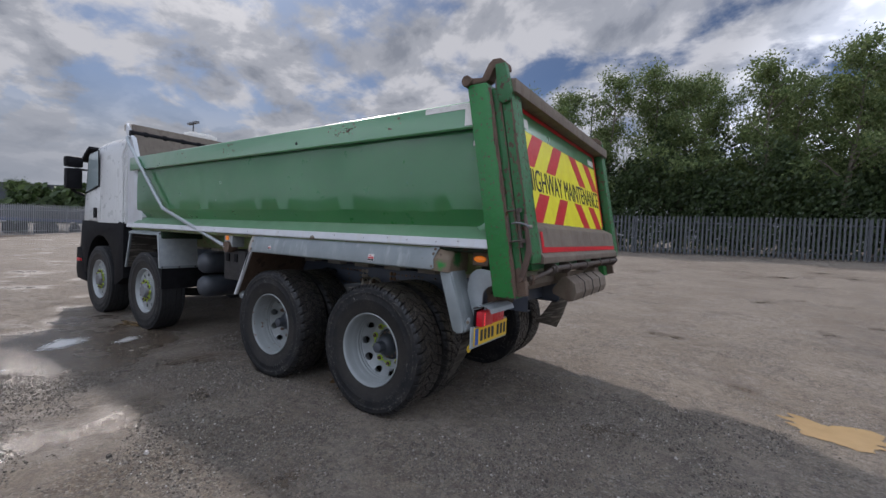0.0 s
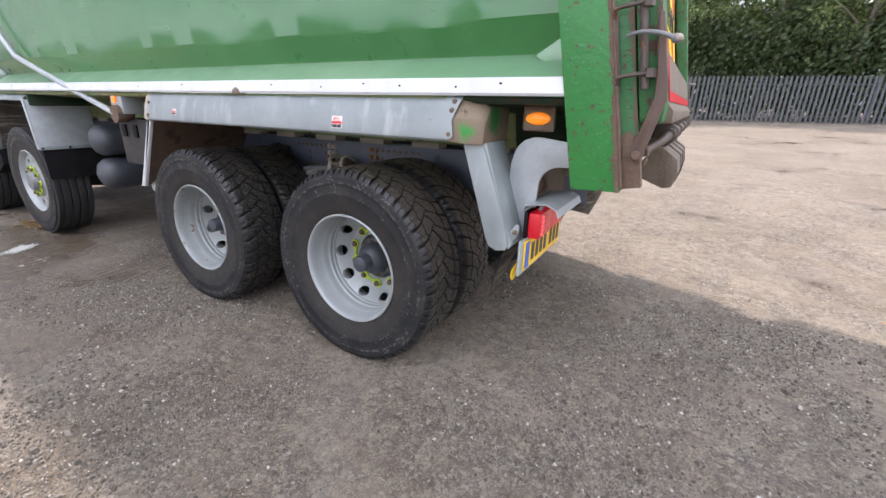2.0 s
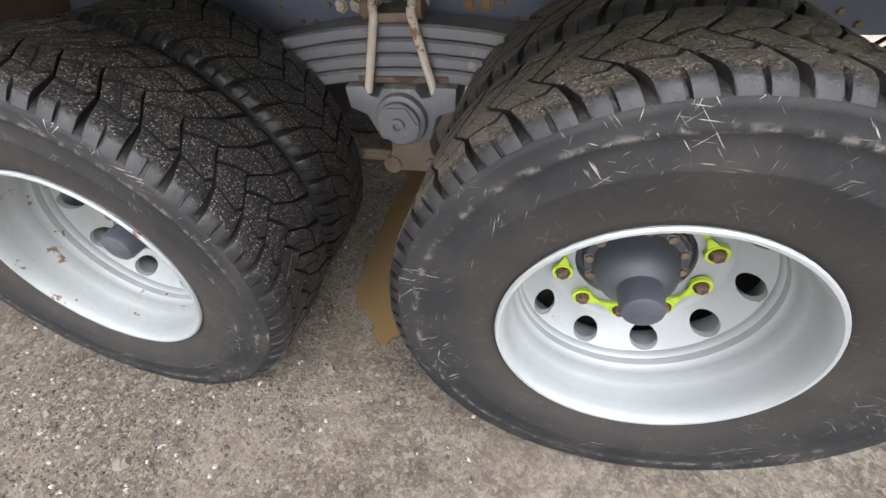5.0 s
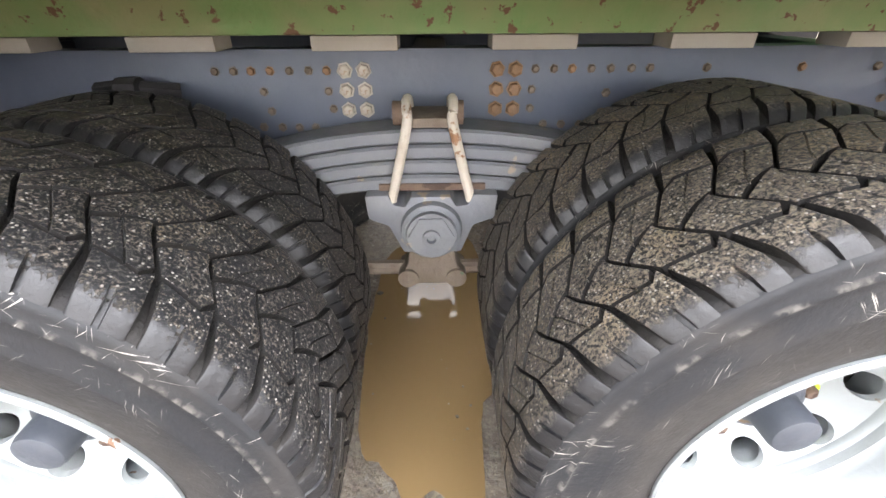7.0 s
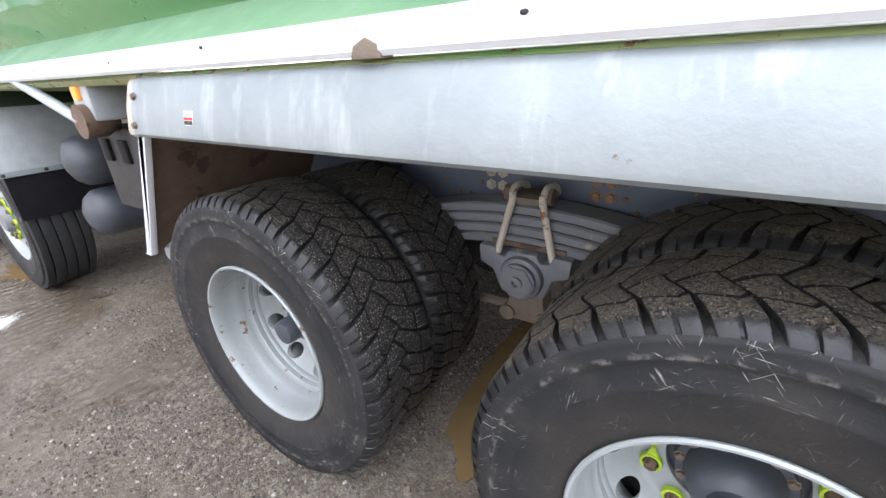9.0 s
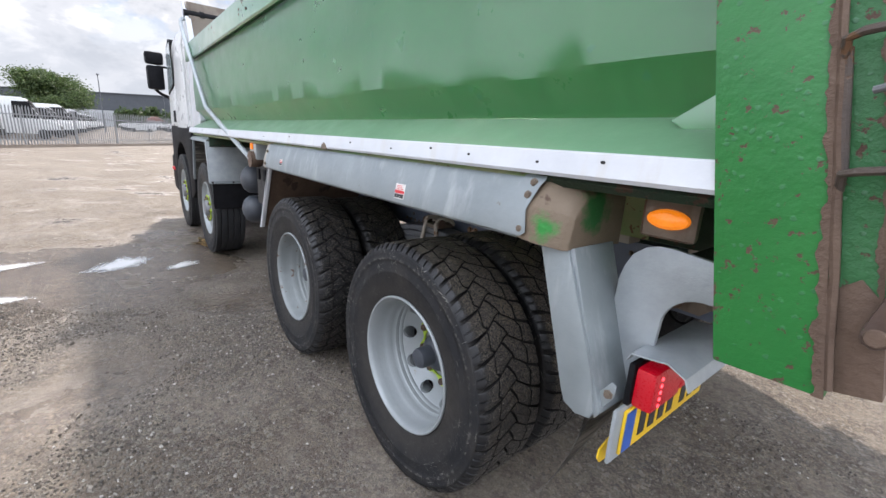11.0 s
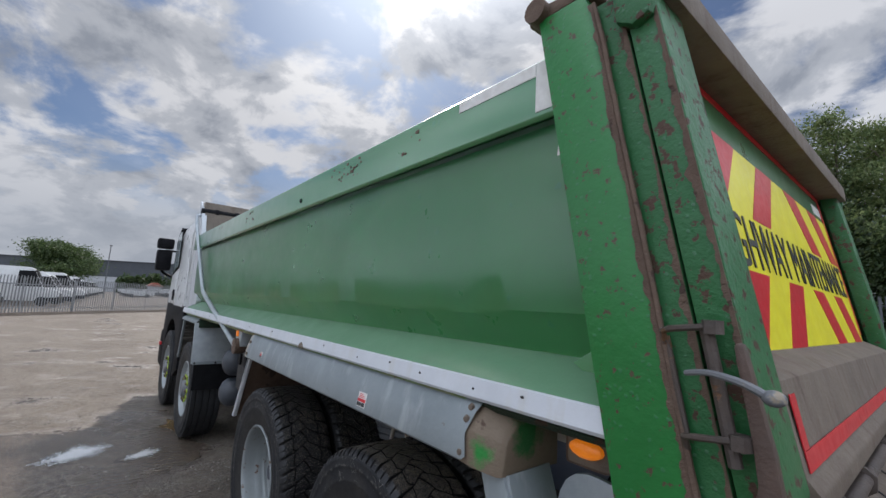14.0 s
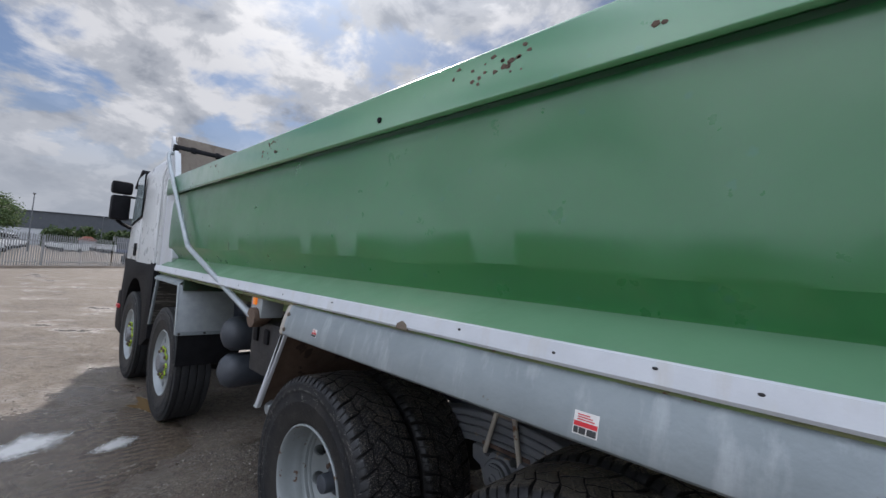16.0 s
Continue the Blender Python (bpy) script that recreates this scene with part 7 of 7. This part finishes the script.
def warehouse(x, y, length, depth, h, turn, label):
    w = thing("warehouse", label, "building", at=(x, y, yard_z(x, y)))
    w.rotation_euler = (0, 0, radians(turn))
    bm = B()
    box(bm, -length / 2, length / 2, 0, depth, 0, h * 0.45)
    part("wall", bm, CLAD, w)
    bm = B()
    box(bm, -length / 2 - 0.1, length / 2 + 0.1, -0.1, depth + 0.1, h * 0.45, h * 0.92)
    part("upper_cladding", bm, ROOF_DARK, w)
    bm = B()
    prism(bm, [(-0.4, h * 0.92), (-0.4, h * 0.94), (depth * 0.5, h), (depth + 0.4, h * 0.94), (depth + 0.4, h * 0.92)], "x", -length / 2 - 0.4, length / 2 + 0.4)
    part("roof", bm, ROOF_DARK, w)


warehouse(-198.0, -26.0, 190, 30, 11.2, -38 + 90, "long grey warehouse with a dark roof")
warehouse(20.0, 62.0, 60, 20, 9.5, 14, "grey industrial building half hidden by trees")


def mast(x, y, h, heads):
    z = yard_z(x, y)
    m = thing("lamp_mast", "thin grey lamp mast", "lamp post", at=(x, y, z))
    bm = B()
    tube(bm, [(0, 0, -0.2), (0, 0, h)], [0.09, 0.05], 8)
    part("pole", bm, FENCE_STEEL, m)
    for k in range(heads):
        o = (k - (heads - 1) / 2) * 0.9
        bm = B()
        box(bm, o - 0.35, o + 0.35, -0.15, 0.15, h - 0.05, h + 0.12, 0.02)
        part("lamp_head", bm, GREY_STEEL, m)


mast(-36.9, 14.5, 9.8, 2)
mast(-7.64, 33.2, 12.65, 1)
mast(-76.0, -1.5, 7.6, 1)
mast(-140.0, 12.5, 8.5, 1)


def van_meshes(long, high):
    bm = B()
    prism(bm, [(0, 0.35), (0, 1.0), (0.15, 1.15), (0.95, 1.35), (1.55, high - 0.15), (1.8, high), (long - 0.1, high), (long, high - 0.15), (long, 0.35)], "y", -0.98, 0.98, 0.06)
    body_me = mesh_of("body", bm, CAB_WHITE)
    bm = B()
    prism(bm, [(1.0, 1.38), (1.5, high - 0.25), (2.3, high - 0.28), (2.4, 1.38)], "y", -0.99, 0.99, 0.01)
    side = mesh_of("side_window", bm, BLACK)
    bm = B()
    prism(bm, [(0.93, 1.36), (1.5, high - 0.18), (1.46, high - 0.18), (0.90, 1.38)], "y", -0.85, 0.85, 0.005)
    screen = mesh_of("windscreen", bm, BLACK)
    bm = B()
    lathe(bm, [(0.0, -0.11), (0.2, -0.11), (0.33, -0.10), (0.34, 0.0), (0.33, 0.10), (0.0, 0.11)], 20)
    whl = mesh_of("wheel", bm, RUBBER)
    bm = B()
    prism(bm, [(-0.06, 0.30), (-0.06, 0.62), (0.04, 0.68), (0.85, 0.62), (0.85, 0.55), (0.5, 0.34)], "y", -0.99, 0.99, 0.03)
    bumper = mesh_of("bumper", bm, BLACK)
    bm = B()
    box(bm, -0.02, 0.06, -0.62, 0.62, 0.70, 0.92, 0.01)
    grille = mesh_of("grille", bm, BLACK)
    return body_me, side, screen, bumper, grille, whl


VAN = van_meshes(5.4, 2.45)
BOXVAN = van_meshes(6.2, 2.75)
CAR = van_meshes(4.3, 1.55)


def parked(kind, x, y, turn, meshes, long, label, group):
    v = thing(kind, label, kind, group, at=(x, y, yard_z(x, y)))
    v.rotation_euler = (0, 0, radians(turn))
    for n_, me in zip(("body", "side_window", "windscreen", "bumper", "grille"), meshes):
        put(n_, me, v)
    for wx in (0.95, long - 1.1):
        for wy in (-0.88, 0.88):
            put("wheel", meshes[5], v, pose(wx, wy, 0.34))


rnd = random.Random(77)
for k in range(17):
    big = k in (1, 4, 9)
    parked("van", -37.2 - 4.1 * k + rnd.uniform(-0.3, 0.3), -5.6 + 0.15 * k + (1.5 if k else -1.2) + rnd.uniform(-0.4, 0.4), -90 + rnd.uniform(-2, 2), BOXVAN if big else VAN, 6.2 if big else 5.4, "white panel van parked beyond the fence", "parked vans")
for k in range(22):
    parked("car", -92.0 - 3.4 * (k % 11) + rnd.uniform(-0.4, 0.4), (1.6 if k < 11 else 8.2) + rnd.uniform(-0.4, 0.4), 90 + rnd.uniform(-4, 4), CAR, 4.3, "pale parked car far beyond the fence", "parked cars")

SKIP_YELLOW = material("yellow_skip_paint", (0.55, 0.40, 0.03), (0.42, 0.30, 0.03), 0.6, 0, 2, 0.1, 10)
skip = thing("skip", "yellow steel skip far across the yard", "skip", at=(-132.0, 14.6, 0))
bm = B()
prism(bm, [(-0.9, 0.1), (0.9, 0.1), (1.5, 1.5), (1.5, 1.6), (-1.5, 1.6), (-1.5, 1.5)], "y", -0.85, 0.85, 0.03)
part("shell", bm, SKIP_YELLOW, skip)
bm = B()
for x in (-1.15, 0.0, 1.15):
    box(bm, x - 0.06, x + 0.06, -0.90, 0.90, 0.9, 1.62, 0.01)
part("rib", bm, SKIP_YELLOW, skip)
hut = thing("hut", "small hut with a brick-red roof beyond the car park", "hut", at=(-142.0, 10.0, 0))
CLAY = material("brick_red_roof", (0.20, 0.065, 0.045), (0.26, 0.09, 0.06), 0.8, 0, 2, 0.1, 10)
bm = B(); box(bm, -1.6, 1.6, -1.6, 1.6, 0, 2.4, 0.02); part("wall", bm, CLAD, hut)
bm = B(); prism(bm, [(-2.0, 2.4), (2.0, 2.4), (0.6, 3.5), (-0.6, 3.5)], "x", -1.9, 1.9, 0.02); part("roof", bm, CLAY, hut)

# blue flatbed lorry behind the far fence corner
LORRY_BLUE = material("dark_blue_paint", (0.04, 0.06, 0.13), (0.06, 0.08, 0.16), 0.5, 0, 2, 0.05, 20)
lorry = thing("flatbed_lorry", "dark blue flatbed lorry with a grey load, parked beyond the fence", "lorry", at=(-47.0, 8.0, 0))
lorry.rotation_euler = (0, 0, radians(134))
bm = B(); box(bm, -5, 6.5, -1.25, 1.25, 1.1, 1.35, 0.03); part("bed", bm, LORRY_BLUE, lorry)
bm = B(); box(bm, -5, 6.5, -1.2, 1.2, 1.36, 2.3, 0.05); part("load", bm, FENCE_STEEL, lorry)
bm = B(); box(bm, 6.7, 8.6, -1.25, 1.25, 0.6, 2.9, 0.12); part("cab", bm, LORRY_BLUE, lorry)
bm = B(); box(bm, 6.9, 8.3, -1.27, 1.27, 1.75, 2.5, 0.03); part("cab_window", bm, BLACK, lorry)
for wx in (-3.8, -2.5, 0.2, 7.6):
    for wy in (-1.1, 1.1):
        put("wheel", VAN[5], lorry, pose(wx, wy, 0.5) @ Matrix.Diagonal((1.5, 1.5, 1.5, 1)))
